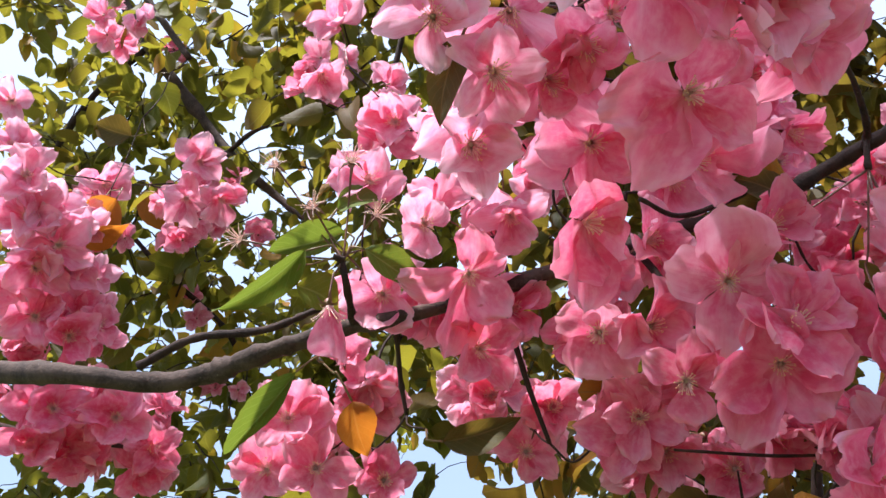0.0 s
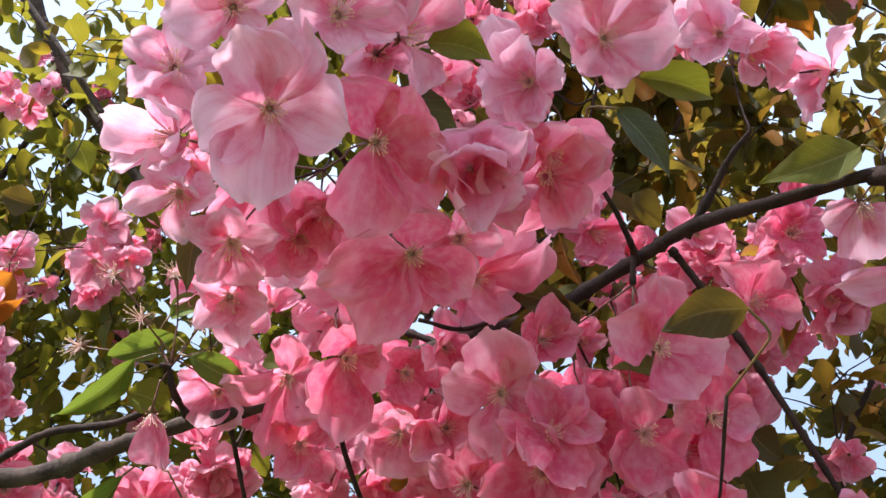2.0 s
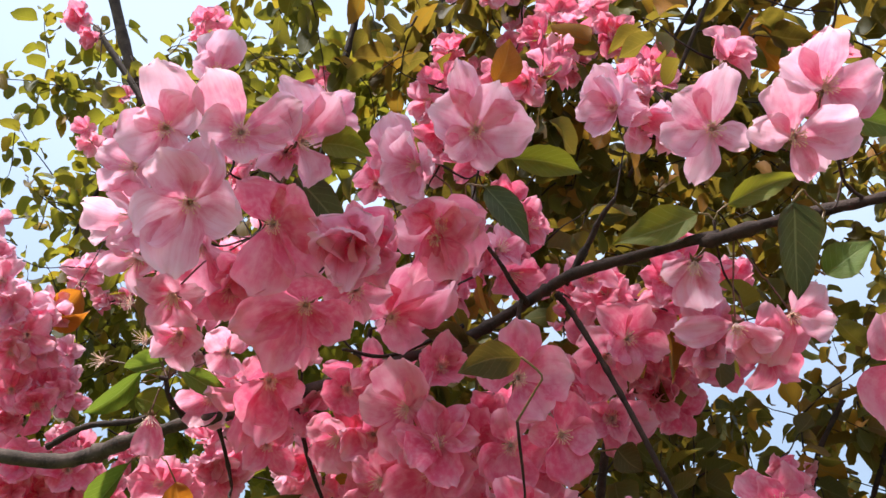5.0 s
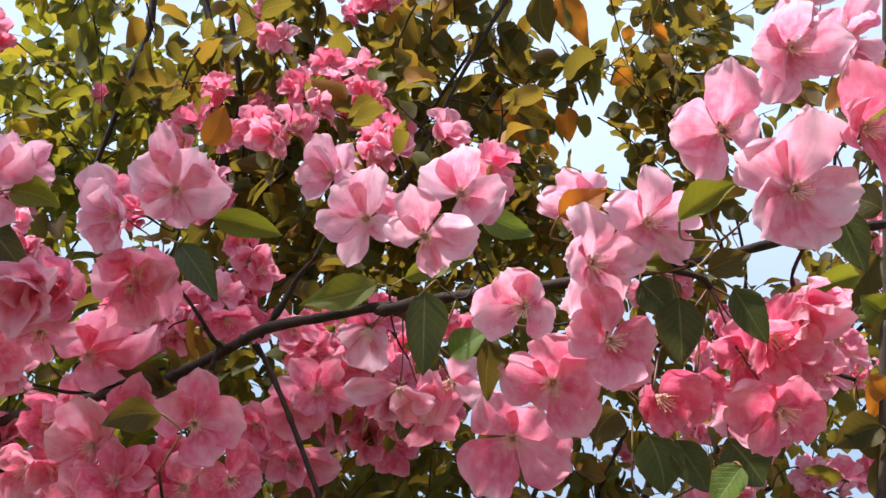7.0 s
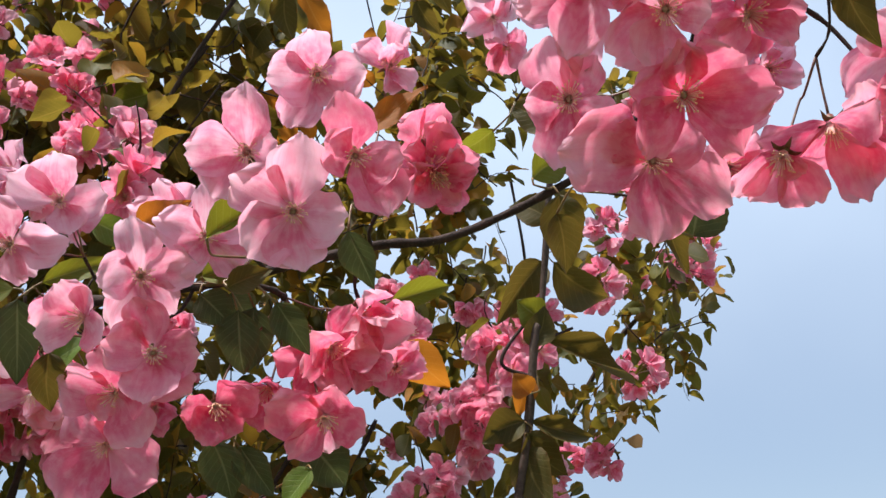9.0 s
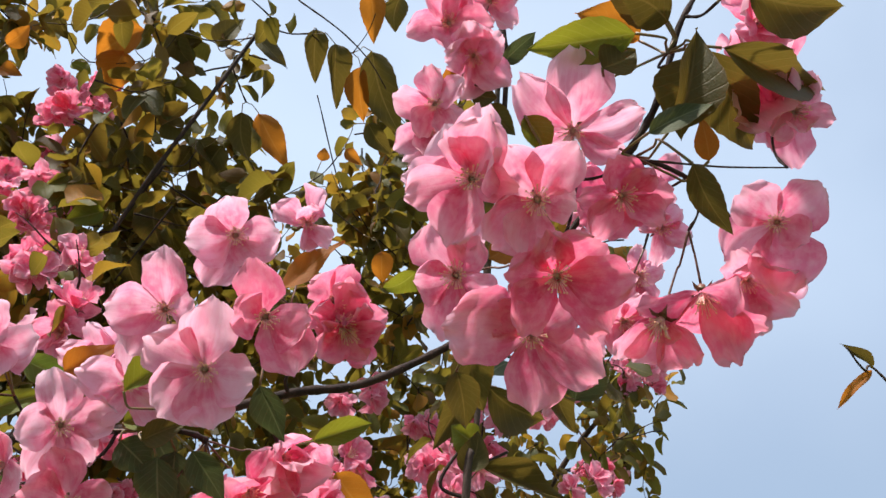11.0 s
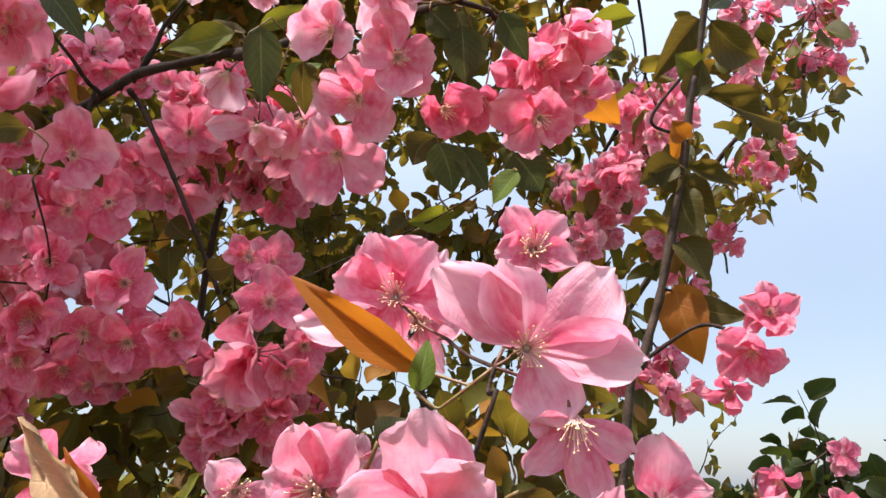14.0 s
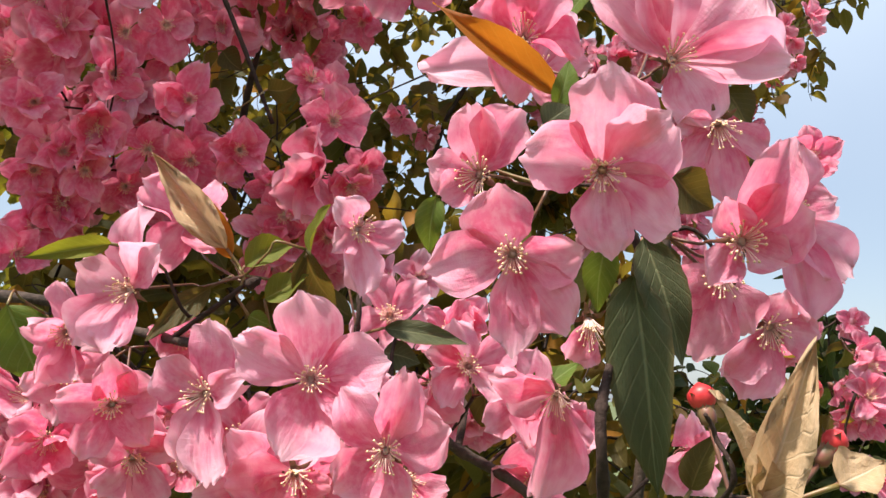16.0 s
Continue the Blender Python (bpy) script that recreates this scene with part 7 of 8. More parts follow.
crown(backtree, (0.178, 0.708, 2.641), .16, 6)
crown(backtree, (0.367, 0.598, 2.544), .13, 3)
crown(backtree, (0.275, 0.739, 2.461), .16, 5)
crown(backtree, (0.471, 0.562, 2.462), .06, 3)
crown(backtree, (0.439, 0.650, 2.342), .09, 3)
crown(righttree, (0.725, 0.690, 2.536), .06, 3)
crown(righttree, (0.755, 0.750, 2.433), .07, 4)
crown(righttree, (0.812, 0.797, 2.337), .07, 4)
crown(righttree, (0.679, 0.686, 2.375), .04, 2)
crown(righttree, (0.930, 0.700, 2.622), .05, 2)
crown(righttree, (0.824, 0.903, 2.172), .12, 4)
crown(righttree, (0.781, 0.975, 2.079), .12, 3)
crown(backtree, (1.085, 1.371, 1.414), .25, 14)
crown(backtree, (1.251, 1.321, 1.315), .22, 12)
crown(backtree, (0.251, 1.504, 1.204), .30, 14)
crown(backtree, (0.696, 1.424, 1.246), .30, 14)
crown(backtree, (-0.668, 1.410, 2.078), .25, 24)
crown(backtree, (-0.618, 1.493, 1.918), .25, 24)
crown(backtree, (-0.340, 1.506, 2.111), .25, 18)
crown(backtree, (-0.085, 1.331, 2.048), .3, 20)
crown(backtree, (0.633, 1.476, 1.987), .2, 1)
crown(backtree, (0.827, 1.441, 2.059), .18, 2)
crown(backtree, (0.743, 1.411, 2.118), .15, 2)
crown(righttree, (1.115, 0.904, 2.218), .08, 5)
crown(righttree, (1.159, 0.832, 2.342), .07, 4)
crown(righttree, (1.296, 0.987, 2.230), .06, 3)
crown(righttree, (1.082, 0.777, 2.465), .06, 3)
crown(righttree, (1.162, 0.950, 2.119), .06, 3)
crown(righttree, (1.247, 1.197, 2.062), .08, 4)
crown(righttree, (0.784, 1.122, 2.108), .12, 3)
crown(righttree, (0.880, 1.146, 2.017), .11, 3)
crown(righttree, (0.745, 1.182, 2.022), .10, 2)
crown(righttree, (0.651, 1.117, 2.183), .08, 5)
crown(righttree, (0.752, 0.653, 2.394), .07, 5)
crown(righttree, (0.728, 0.707, 2.322), .07, 5)
crown(righttree, (0.776, 0.772, 2.204), .06, 4)
crown(backtree, (0.547, 0.549, 2.264), .07, 2)
crown(backtree, (0.479, 0.424, 2.389), .07, 1)
crown(backtree, (0.410, 0.502, 2.392), .09, 3)
crown(backtree, (0.462, 0.574, 2.261), .08, 2)
crown(backtree, (0.163, 0.705, 2.559), .12, 2)
crown(backtree, (0.349, 0.607, 2.258), .09, 2)
crown(righttree, (0.746, 0.983, 1.838), .12, 5)
crown(righttree, (0.837, 0.991, 1.786), .10, 4)
crown(righttree, (0.705, 1.021, 1.765), .10, 3)
crown(backtree, (-0.131, 0.961, 2.334), 0.13, 6)
crown(backtree, (-0.179, 1.273, 2.580), 0.17, 7)
crown(backtree, (-0.053, 1.111, 2.108), 0.13, 6)
crown(backtree, (-0.076, 1.471, 2.283), 0.17, 7)
crown(backtree, (0.114, 1.037, 2.237), 0.13, 6)
crown(backtree, (0.144, 1.373, 2.453), 0.17, 7)
crown(backtree, (0.112, 1.177, 1.939), 0.13, 6)
crown(backtree, (0.141, 1.558, 2.060), 0.17, 7)
crown(backtree, (0.314, 1.064, 2.129), 0.13, 6)
crown(backtree, (0.408, 1.408, 2.310), 0.17, 7)
crown(backtree, (0.342, 1.161, 1.852), 0.13, 6)
crown(backtree, (0.445, 1.536, 1.945), 0.17, 7)
crown(backtree, (0.520, 0.910, 2.243), 0.13, 6)
crown(backtree, (0.681, 1.205, 2.460), 0.17, 7)
crown(backtree, (0.728, 1.330, 2.211), 0.17, 1)
crown(backtree, (-0.210, 1.181, 1.859), 0.13, 6)
crown(backtree, (-0.283, 1.563, 1.954), 0.17, 7)
crown(backtree, (-0.093, 1.163, 1.978), 0.13, 6)
crown(backtree, (-0.129, 1.538, 2.111), 0.17, 7)
crown(backtree, (0.598, 1.414, 2.161), 0.17, 3)
crown(backtree, (0.235, 1.124, 2.040), 0.13, 6)
crown(backtree, (0.304, 1.487, 2.193), 0.17, 7)
crown(backtree, (0.030, 1.153, 2.018), 0.13, 6)
crown(backtree, (0.034, 1.526, 2.163), 0.17, 7)
crown(backtree, (0.697, 1.371, 1.999), .13, 1)
crown(backtree, (0.114, 0.871, 2.272), 0.14, 6)
crown(backtree, (0.023, 1.249, 2.499), 0.18, 6)
crown(backtree, (0.239, 0.891, 2.278), 0.14, 6)
crown(backtree, (0.189, 1.275, 2.506), 0.18, 6)
crown(backtree, (0.365, 0.868, 2.329), 0.14, 6)
crown(backtree, (0.357, 1.245, 2.576), 0.18, 6)
crown(backtree, (0.461, 0.909, 2.259), 0.14, 6)
crown(backtree, (0.486, 1.299, 2.482), 0.18, 6)
crown(backtree, (0.593, 0.882, 2.278), 0.14, 6)
crown(backtree, (0.662, 1.263, 2.507), 0.18, 6)
crown(backtree, (0.712, 0.888, 2.221), 0.14, 6)
crown(backtree, (0.820, 1.271, 2.431), 0.18, 6)
crown(backtree, (0.349, 0.978, 2.124), 0.14, 6)
crown(backtree, (0.336, 1.392, 2.301), 0.18, 6)
crown(backtree, (0.628, 1.409, 2.216), 0.18, 3)
crown(backtree, (0.856, 1.348, 2.248), 0.18, 3)
crown(backtree, (0.985, 1.279, 2.306), 0.18, 3)
crown(backtree, (0.092, 0.956, 2.093), 0.14, 6)
crown(backtree, (-0.007, 1.362, 2.260), 0.18, 6)
crown(backtree, (0.565, 0.941, 1.830), .12, 5)
crown(backtree, (0.693, 0.923, 1.828), .12, 5)
crown(backtree, (0.353, 0.939, 1.842), .12, 5)
crown(backtree, (0.481, 0.960, 1.762), .12, 5)
crown(backtree, (0.132, 0.511, 1.479), .10, 6)
crown(backtree, (0.204, 0.531, 1.443), .10, 6)
crown(backtree, (0.240, 0.583, 1.526), .10, 6)
crown(backtree, (0.320, 0.585, 1.572), .10, 6)
crown(backtree, (0.440, 0.545, 1.466), .10, 6)
crown(backtree, (0.522, 0.531, 1.504), .10, 6)
crown(backtree, (0.606, 0.515, 1.462), .10, 6)
crown(backtree, (0.618, 0.457, 1.370), .10, 6)
crown(backtree, (0.468, 0.488, 1.348), .10, 6)
crown(backtree, (0.690, 0.536, 1.514), .10, 6)
crown(backtree, (0.357, 0.547, 1.473), .10, 6)
crown(backtree, (0.175, 0.473, 1.402), .10, 6)
crown(backtree, (0.544, 0.479, 1.386), .10, 6)
crown(backtree, (-0.008, 0.607, 2.318), 0.07, 4)
crown(backtree, (0.069, 0.660, 2.291), 0.07, 4)
crown(backtree, (0.156, 0.642, 2.345), 0.06, 3)
crown(backtree, (0.795, 0.516, 2.254), 0.05, 2)
crown(backtree, (0.955, 0.477, 2.178), 0.05, 2)
# unseen leaf sprays added above the view to cast shade on the boughs
crown(backtree, (-0.27, 0.12, 3.12), 0.20, 26)
branch(backtree, [(-0.5, 0.95, 3.25, 0.010), (-0.4, 0.5, 3.25, 0.008), (-0.27, 0.12, 3.12, 0.005)])
# two small unseen sprays, added sunward of two flowers to shade them
crown(backtree, (-0.135, 0.138, 2.370), 0.035, 3)
crown(backtree, (-0.126, 0.180, 2.329), 0.035, 3)
branch(backtree, [(-0.27, 0.12, 3.12, 0.005), (-0.226, 0.240, 2.579, 0.004), (-0.126, 0.180, 2.329, 0.002)])
cluster(backtree, (-0.362, 1.027, 2.166), 0.056, 7)
cluster(backtree, (-0.536, 1.076, 2.181), 0.033, 4)
cluster(backtree, (-0.527, 1.071, 2.516), 0.042, 6)
cluster(backtree, (-0.298, 1.031, 2.159), 0.032, 3)
cluster(backtree, (-0.474, 1.060, 2.103), 0.032, 4)
cluster(backtree, (-0.266, 1.053, 2.116), 0.020, 2)
cluster(backtree, (-0.434, 1.093, 2.474), 0.019, 2)
cluster(backtree, (-0.385, 1.197, 2.055), 0.022, 2)
cluster(backtree, (-0.307, 1.156, 1.917), 0.028, 3)
cluster(backtree, (-0.044, 0.608, 1.997), 0.025, 4)
cluster(backtree, (-0.209, 0.711, 2.367), 0.032, 5)
cluster(backtree, (-0.393, 0.697, 2.373), 0.028, 4)
cluster(backtree, (-0.080, 0.825, 2.379), 0.030, 3)
cluster(backtree, (0.264, 0.761, 2.324), 0.020, 2)
cluster(backtree, (0.168, 0.761, 2.312), 0.024, 3)
cluster(backtree, (0.209, 0.812, 2.439), 0.030, 3)
cluster(backtree, (0.079, 0.811, 2.425), 0.017, 2)
cluster(backtree, (0.305, 0.504, 1.835), 0.023, 4)
cluster(backtree, (0.330, 0.575, 1.806), 0.027, 5)
cluster(backtree, (0.537, 0.822, 1.785), 0.023, 2)
cluster(backtree, (0.366, 0.565, 1.831), 0.021, 3)
cluster(backtree, (0.205, 0.428, 1.862), 0.019, 3)
cluster(backtree, (0.144, 0.553, 2.058), 0.033, 5)
cluster(backtree, (0.200, 0.525, 2.096), 0.024, 4)
cluster(backtree, (0.217, 0.665, 2.256), 0.026, 2)
cluster(backtree, (0.291, 0.695, 2.288), 0.019, 2)
cluster(backtree, (0.343, 0.506, 2.094), 0.021, 3)
cluster(backtree, (0.126, 0.789, 2.477), 0.030, 3)
cluster(backtree, (0.286, 0.749, 2.511), 0.030, 4)
cluster(backtree, (0.261, 0.801, 2.418), 0.017, 2)
cluster(righttree, (0.810, 0.637, 1.941), 0.033, 5)
cluster(righttree, (0.814, 0.784, 1.878), 0.044, 6)
cluster(righttree, (1.421, 1.437, 2.208), 0.044, 6)
cluster(righttree, (1.172, 1.000, 2.236), 0.040, 5)
cluster(righttree, (1.295, 1.021, 2.594), 0.051, 6)
cluster(righttree, (1.263, 0.972, 2.694), 0.028, 3)
cluster(righttree, (1.522, 1.291, 2.457), 0.044, 6)
cluster(righttree, (1.206, 1.032, 2.383), 0.037, 4)
cluster(righttree, (0.901, 0.878, 2.108), 0.026, 3)
cluster(backtree, (0.223, 0.509, 1.905), 0.021, 3)
cluster(backtree, (0.150, 0.529, 1.887), 0.021, 3)
cluster(righttree, (1.488, 1.332, 2.442), 0.053, 6)
cluster(righttree, (1.457, 1.451, 2.229), 0.047, 6)
cluster(righttree, (0.738, 0.784, 2.089), 0.024, 3)
cluster(righttree, (0.900, 0.781, 2.013), 0.032, 4)
cluster(righttree, (0.798, 0.760, 1.882), 0.044, 5)
cluster(righttree, (0.896, 0.764, 1.827), 0.033, 4)
cluster(righttree, (1.144, 1.203, 1.971), 0.037, 4)
cluster(backtree, (0.261, 0.709, 2.512), 0.022, 4)
cluster(backtree, (0.321, 0.703, 2.496), 0.022, 4)
cluster(backtree, (0.237, 0.768, 2.433), 0.017, 2)
cluster(backtree, (0.222, 0.646, 2.250), 0.026, 4)
cluster(backtree, (0.282, 0.644, 2.230), 0.018, 2)
cluster(backtree, (0.148, 0.766, 2.472), 0.026, 4)
cluster(righttree, (0.867, 0.756, 1.978), 0.032, 5)
cluster(righttree, (0.782, 0.688, 1.876), 0.029, 5)
cluster(righttree, (1.372, 1.362, 2.188), 0.044, 6)
cluster(righttree, (1.489, 1.293, 2.418), 0.044, 6)
cluster(backtree, (0.399, 0.397, 1.573), 0.021, 4)
cluster(backtree, (0.353, 0.357, 1.550), 0.017, 3)
cluster(righttree, (0.825, 0.632, 1.641), 0.027, 4)
cluster(shrub, (1.042, 0.630, 1.348), 0.023, 3)
cluster(shrub, (1.073, 0.696, 1.534), 0.015, 2)
cluster(backtree, (0.164, 0.431, 1.549), 0.023, 4)
cluster(backtree, (0.354, 0.348, 1.548), 0.015, 2)
cluster(backtree, (0.289, 0.427, 1.752), 0.030, 4)
cluster(backtree, (0.164, 0.477, 1.596), 0.030, 5)
cluster(backtree, (0.195, 0.373, 1.380), 0.033, 6)
cluster(backtree, (0.242, 0.359, 1.415), 0.029, 5)
cluster(backtree, (0.345, 0.403, 1.539), 0.023, 3)
cluster(backtree, (0.483, 0.298, 1.418), 0.024, 4)
cluster(backtree, (0.251, 0.438, 1.577), 0.029, 4)
cluster(backtree, (0.383, 0.406, 1.545), 0.023, 4)
cluster(righttree, (0.748, 0.546, 1.610), 0.030, 4)
cluster(backtree, (0.082, 0.591, 1.922), 0.023, 3)
cluster(backtree, (0.107, 0.522, 1.990), 0.025, 3)
cluster(backtree, (0.367, 0.624, 1.900), 0.027, 4)
cluster(backtree, (0.271, 0.632, 1.883), 0.021, 2)
cluster(backtree, (0.183, 0.365, 1.437), 0.025, 4)
cluster(backtree, (0.440, 0.311, 1.506), 0.021, 3)
cluster(backtree, (0.230, 0.447, 2.063), 0.025, 3)
cluster(backtree, (0.150, 0.485, 2.077), 0.023, 3)
cluster(backtree, (0.133, 0.553, 2.169), 0.025, 3)
cluster(backtree, (0.244, 0.498, 2.134), 0.024, 3)
cluster(backtree, (0.327, 0.483, 2.141), 0.018, 3)
cluster(backtree, (0.306, 0.552, 2.232), 0.017, 2)
cluster(backtree, (0.197, 0.552, 2.260), 0.017, 3)
cluster(backtree, (0.266, 0.555, 2.237), 0.013, 2)
cluster(backtree, (0.319, 0.515, 2.298), 0.020, 3)
cluster(backtree, (0.337, 0.465, 2.065), 0.020, 3)
cluster(backtree, (0.183, 0.469, 1.992), 0.027, 4)
cluster(backtree, (0.220, 0.493, 1.936), 0.027, 4)
cluster(backtree, (0.280, 0.429, 1.827), 0.023, 4)
cluster(backtree, (0.335, 0.416, 1.836), 0.021, 3)
cluster(backtree, (0.356, 0.431, 1.803), 0.021, 3)
cluster(backtree, (0.154, 0.486, 1.859), 0.025, 4)
cluster(backtree, (0.415, 0.819, 1.957), 0.027, 3)
cluster(backtree, (0.476, 0.695, 1.760), 0.005, 1)
cluster(backtree, (0.777, 1.164, 1.941), 0.017, 2)
cluster(righttree, (1.085, 0.710, 2.376), 0.030, 3)
cluster(righttree, (1.005, 0.716, 2.170), 0.024, 3)
cluster(righttree, (1.214, 0.872, 2.253), 0.033, 3)
cluster(backtree, (0.303, 0.468, 1.853), 0.020, 3)
cluster(backtree, (0.375, 0.510, 1.863), 0.021, 3)
cluster(backtree, (0.649, 0.470, 1.868), 0.021, 3)
cluster(backtree, (0.320, 0.648, 1.887), 0.033, 4)
cluster(backtree, (0.271, 0.600, 1.900), 0.029, 4)
cluster(backtree, (0.408, 0.622, 1.944), 0.030, 4)
cluster(backtree, (0.376, 0.748, 1.867), 0.029, 3)
cluster(righttree, (0.716, 0.802, 2.078), 0.024, 3)
cluster(righttree, (0.819, 0.790, 2.046), 0.020, 2)
cluster(righttree, (0.776, 0.858, 1.950), 0.020, 2)
cluster(backtree, (0.261, 0.549, 2.196), 0.027, 3)
cluster(backtree, (0.316, 0.485, 2.084), 0.024, 3)
cluster(backtree, (0.418, 0.267, 1.906), 0.020, 3)
cluster(backtree, (0.385, 0.383, 2.023), 0.016, 2)
cluster(righttree, (1.195, 0.905, 2.202), 0.035, 3)
cluster(righttree, (1.252, 0.885, 2.208), 0.025, 2)
cluster(righttree, (1.249, 1.087, 2.090), 0.037, 4)
cluster(righttree, (0.895, 0.730, 2.032), 0.032, 3)
cluster(righttree, (0.853, 0.767, 1.993), 0.028, 3)
cluster(righttree, (0.802, 0.754, 2.035), 0.024, 2)
cluster(righttree, (0.905, 0.791, 1.839), 0.032, 3)
cluster(righttree, (0.932, 0.819, 1.765), 0.032, 3)
cluster(righttree, (1.034, 0.868, 1.868), 0.030, 3)
cluster(righttree, (0.753, 0.795, 1.887), 0.024, 2)
# bunch tints paint in the light: pale for sunlit top, deeper for shaded bottom
cluster(leftward, (-0.368, 0.665, 1.927), 0.035, 5, (0.05, 0.3))
cluster(leftward, (-0.349, 0.698, 1.932), 0.030, 4, (0.1, 0.35))
cluster(leftward, (-0.364, 0.690, 1.882), 0.035, 5, (0.05, 0.35))
cluster(leftward, (-0.344, 0.727, 1.875), 0.030, 5, (0.1, 0.4))
cluster(leftward, (-0.354, 0.715, 1.834), 0.035, 5, (0.1, 0.4))
cluster(leftward, (-0.330, 0.745, 1.848), 0.030, 4, (0.1, 0.4))
cluster(leftward, (-0.377, 0.736, 1.806), 0.030, 4, (0.3, 0.6))
cluster(leftward, (-0.366, 0.777, 1.765), 0.035, 5, (0.4, 0.75))
cluster(leftward, (-0.326, 0.791, 1.782), 0.030, 5, (0.3, 0.65))
cluster(leftward, (-0.292, 0.828, 1.778), 0.030, 4, (0.3, 0.65))
cluster(leftward, (-0.267, 0.842, 1.753), 0.030, 3, (0.3, 0.6))
cluster(leftward, (-0.341, 0.795, 1.737), 0.035, 5, (0.4, 0.8))
cluster(leftward, (-0.309, 0.808, 1.740), 0.030, 4, (0.3, 0.7))
cluster(backtree, (-0.332, 0.908, 2.097), 0.045, 6, (0.2, 0.7))
cluster(backtree, (-0.288, 0.913, 2.075), 0.035, 4, (0.2, 0.7))
cluster(backtree, (-0.307, 0.921, 2.048), 0.035, 4, (0.2, 0.7))
cluster(backtree, (-0.468, 0.948, 2.095), 0.030, 4, (0.2, 0.7))
cluster(backtree, (-0.132, 0.728, 2.141), 0.030, 3, (0.2, 0.7))
cluster(backtree, (-0.138, 0.745, 2.116), 0.025, 3, (0.2, 0.7))
cluster(backtree, (-0.376, 0.759, 2.241), 0.030, 4, (0.2, 0.7))
cluster(backtree, (-0.122, 0.654, 1.728), 0.030, 5, (0.2, 0.7))
cluster(backtree, (-0.091, 0.662, 1.721), 0.030, 4, (0.2, 0.7))
cluster(backtree, (-0.052, 0.578, 1.742), 0.025, 3, (0.2, 0.7))
cluster(backtree, (-0.134, 0.676, 1.716), 0.030, 4, (0.2, 0.7))
cluster(backtree, (0.032, 0.567, 1.722), 0.030, 4, (0.2, 0.7))
cluster(backtree, (0.051, 0.570, 1.707), 0.025, 3, (0.2, 0.7))
cluster(backtree, (0.111, 0.518, 1.683), 0.030, 4, (0.2, 0.7))
cluster(backtree, (0.137, 0.514, 1.675), 0.030, 4, (0.2, 0.7))
cluster(backtree, (0.216, 0.436, 1.667), 0.030, 4, (0.2, 0.7))
cluster(backtree, (0.197, 0.446, 1.661), 0.030, 4, (0.2, 0.7))
cluster(backtree, (0.231, 0.428, 1.671), 0.030, 4, (0.2, 0.7))
cluster(righttree, (0.791, 0.563, 1.913), 0.032, 4, (0.2, 0.75))
cluster(righttree, (0.750, 0.603, 1.840), 0.032, 4, (0.2, 0.75))
cluster(righttree, (0.780, 0.636, 1.877), 0.032, 3, (0.2, 0.75))
cluster(righttree, (0.918, 0.578, 2.014), 0.032, 3, (0.2, 0.75))
cluster(righttree, (1.008, 0.688, 1.929), 0.032, 4, (0.2, 0.75))
cluster(righttree, (0.974, 0.545, 2.126), 0.032, 3, (0.2, 0.75))
cluster(righttree, (1.069, 0.621, 2.122), 0.032, 4, (0.2, 0.75))
cluster(righttree, (1.076, 0.639, 2.081), 0.032, 3, (0.2, 0.75))
cluster(righttree, (0.736, 0.673, 1.793), 0.032, 3, (0.2, 0.75))
cluster(righttree, (0.783, 0.496, 1.886), 0.032, 4, (0.2, 0.75))
cluster(righttree, (0.768, 0.555, 1.896), 0.032, 3, (0.2, 0.75))
cluster(righttree, (0.714, 0.619, 1.756), 0.032, 3, (0.2, 0.75))
cluster(righttree, (0.721, 0.632, 1.685), 0.032, 3, (0.2, 0.75))
cluster(righttree, (0.836, 0.627, 1.774), 0.032, 3, (0.2, 0.75))
cluster(righttree, (0.819, 0.610, 1.582), 0.032, 3, (0.2, 0.75))
cluster(righttree, (0.692, 0.546, 1.596), 0.032, 3, (0.2, 0.75))
cluster(righttree, (0.909, 0.418, 2.024), 0.032, 3, (0.2, 0.75))
cluster(lower, (0.240, 0.179, 1.399), 0.026, 4, (0.4, 0.8))
cluster(lower, (0.261, 0.183, 1.379), 0.026, 4, (0.4, 0.8))
cluster(lower, (0.282, 0.168, 1.398), 0.026, 4, (0.4, 0.8))
cluster(lower, (0.233, 0.196, 1.369), 0.026, 3, (0.4, 0.8))
cluster(lower, (0.306, 0.151, 1.378), 0.026, 3, (0.4, 0.8))
cluster(lower, (0.307, 0.193, 1.398), 0.026, 3, (0.4, 0.8))
cluster(lower, (0.219, 0.226, 1.419), 0.026, 3, (0.4, 0.8))
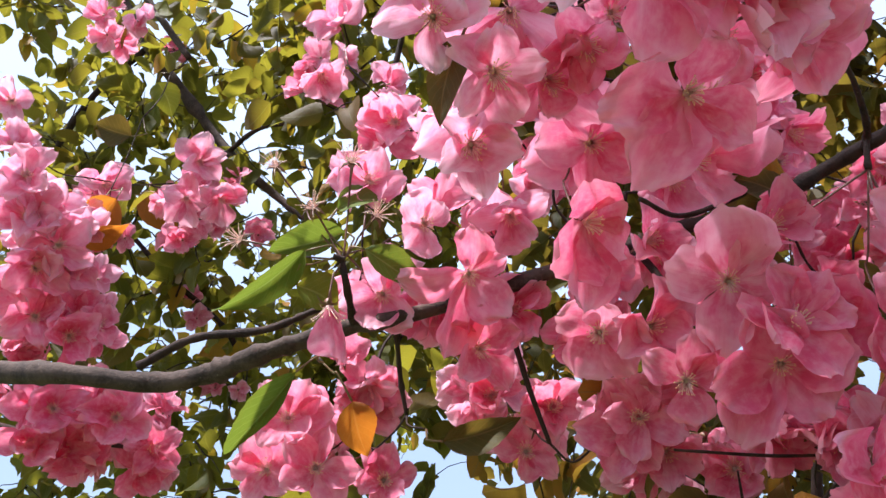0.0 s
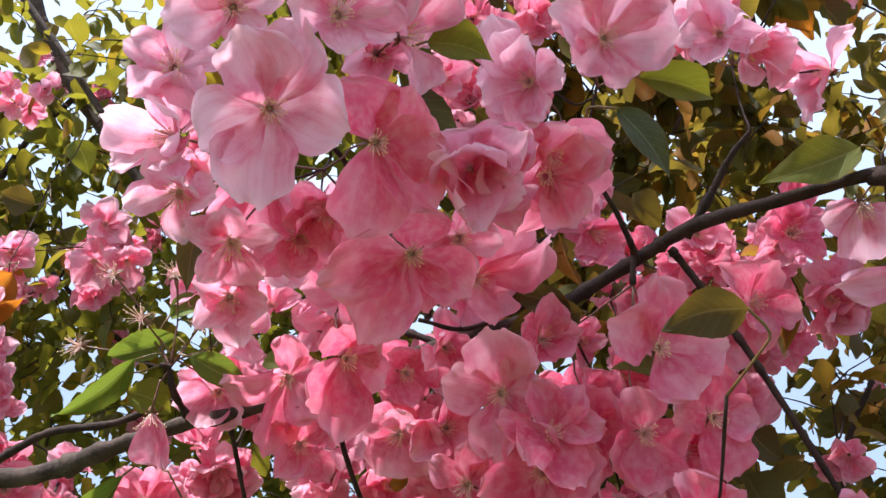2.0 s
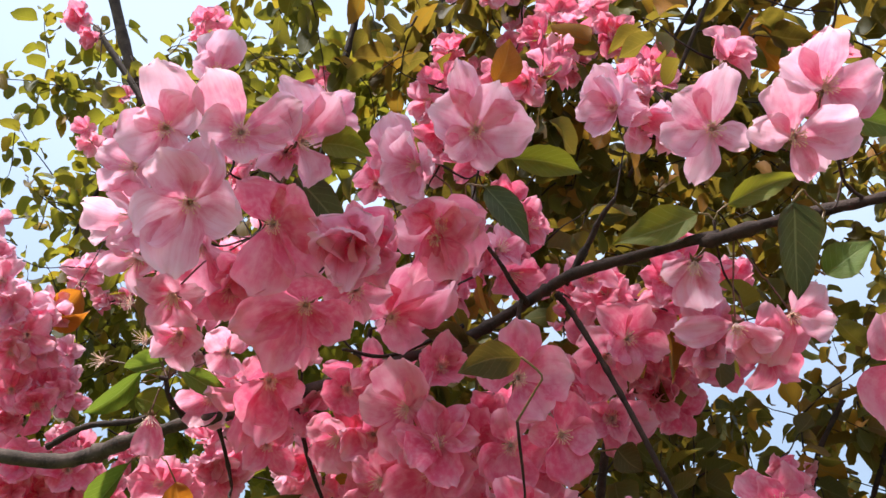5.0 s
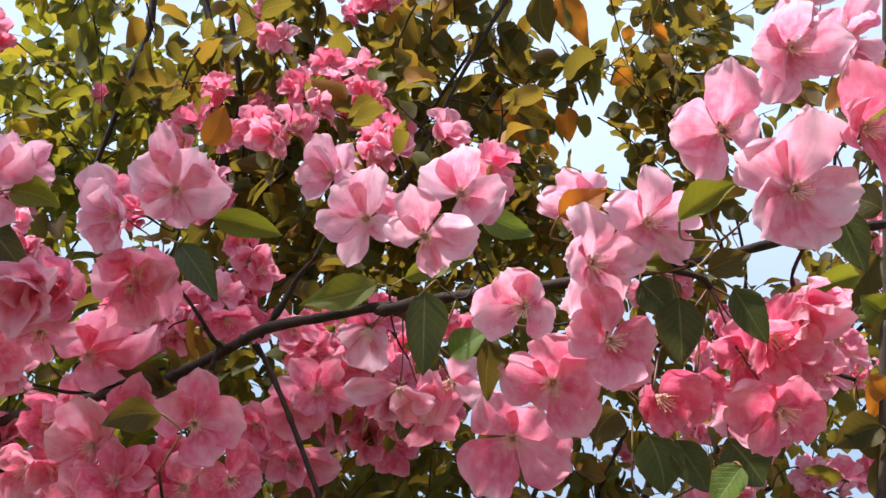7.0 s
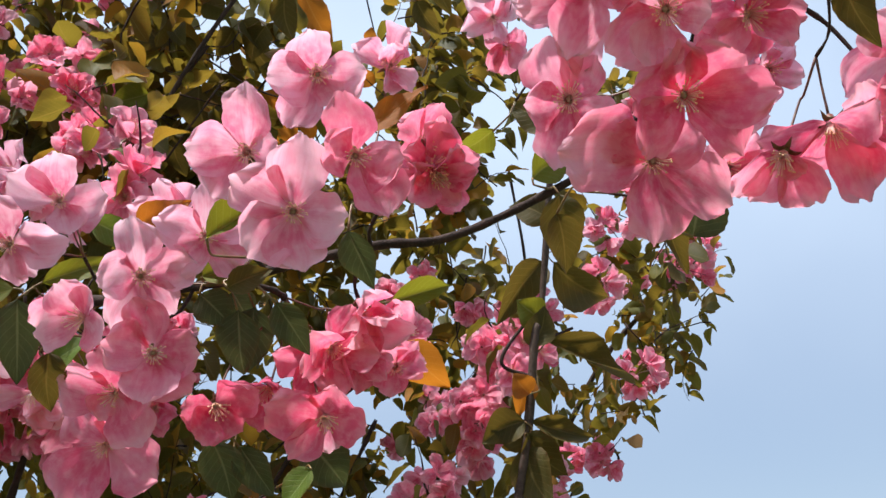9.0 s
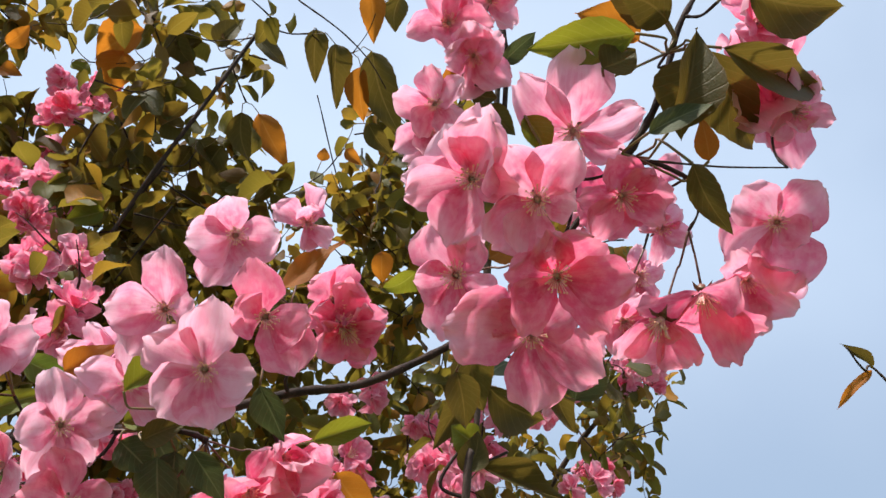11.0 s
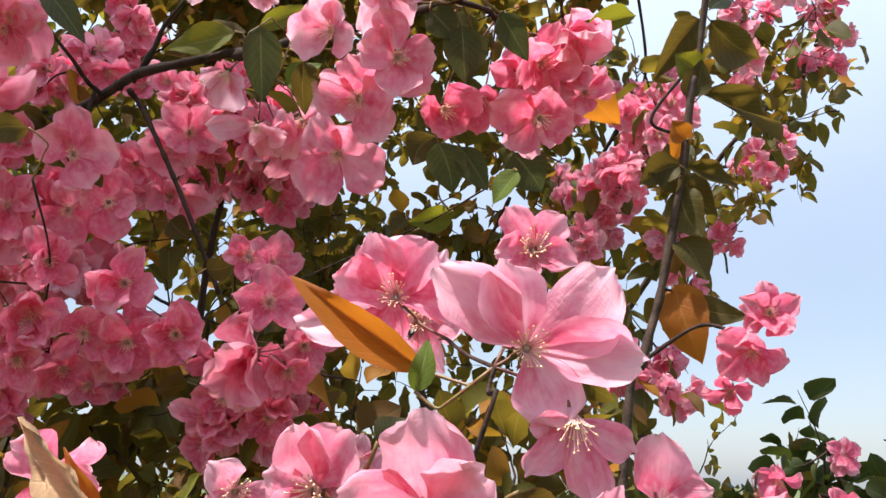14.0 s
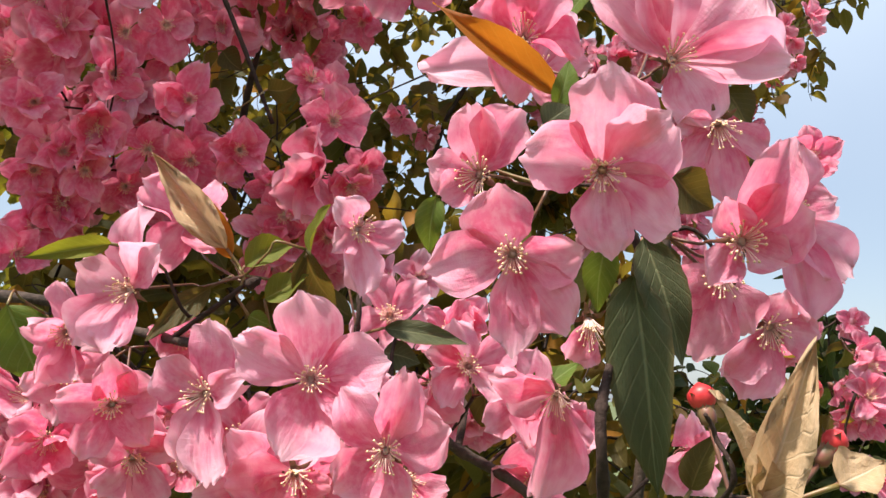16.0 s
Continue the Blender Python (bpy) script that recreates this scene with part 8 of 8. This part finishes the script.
cluster(lower, (0.458, 0.170, 1.451), 0.026, 3, (0.4, 0.8))
cluster(righttree, (0.865, 0.389, 1.481), 0.020, 2, (0.5, 0.9))
cluster(righttree, (0.846, 0.343, 1.432), 0.020, 2, (0.5, 0.9))
cluster(righttree, (0.884, 0.439, 1.442), 0.026, 3, (0.5, 0.9))
cluster(righttree, (0.846, 0.460, 1.500), 0.026, 2, (0.5, 0.9))


def gathered(frames, verts, faces, uvs):
    v, f = np.asarray(verts), np.asarray(faces)
    allv = np.concatenate([v @ np.array(m[:3]) + m[3] for m in frames])
    allf = np.concatenate([f + i * len(v) for i in range(len(frames))])
    return allv, allf, np.tile(np.asarray(uvs), (len(frames), 1))


def leaf_frame(row):
    q, out, face, length, width = row
    z = unit(face - out * (face @ out))
    return np.cross(out, z) * width, out * length, z * length, q


for tree, singles in ((backtree, 130), (righttree, 60), (shrub, 30)):
    store = crowns[tree.name]
    tagged(part("twig_mass", mesh_of("twig_mass", *joined(store["twig"]), TWIG), tree), "thin dark twigs", kind="stuff")
    store["leaf"].sort(key=lambda r: r[0][1] + 2.0 * (r[0][2] > 2.8))
    for row in store["leaf"][:singles]:
        x, y, z, q = leaf_frame(row)
        m = Matrix((Vector(x), Vector(y), Vector(z))).transposed().to_4x4()
        part("leaf", NEAR_LEAVES[rng.integers(len(NEAR_LEAVES))][1 if tree is shrub else 2 if q[0] > 0.02 else 0], tree, Matrix.Translation(Vector(q)) @ m)
    rest = store["leaf"][singles:]
    young = [r for r in rest if r[0][0] > 0.02] if tree is not shrub else []
    old = [r for r in rest if r[0][0] <= 0.02] if tree is not shrub else rest
    for rows, material, label in ((old, SHRUB_LEAF if tree is shrub else CROWN_LEAF, "dark green leaves" if tree is shrub else "yellow-green and olive leaves"), (young, BRONZE_CROWN_LEAF, "olive, brown and bronze young leaves")):
        if rows:
            v, f, uv = gathered([leaf_frame(r) for r in rows], LEAF_V, LEAF_F, LEAF_UV)
            tagged(part("leaf_mass", mesh_of("leaf_mass", v, f, material, uv), tree), label, kind="stuff")
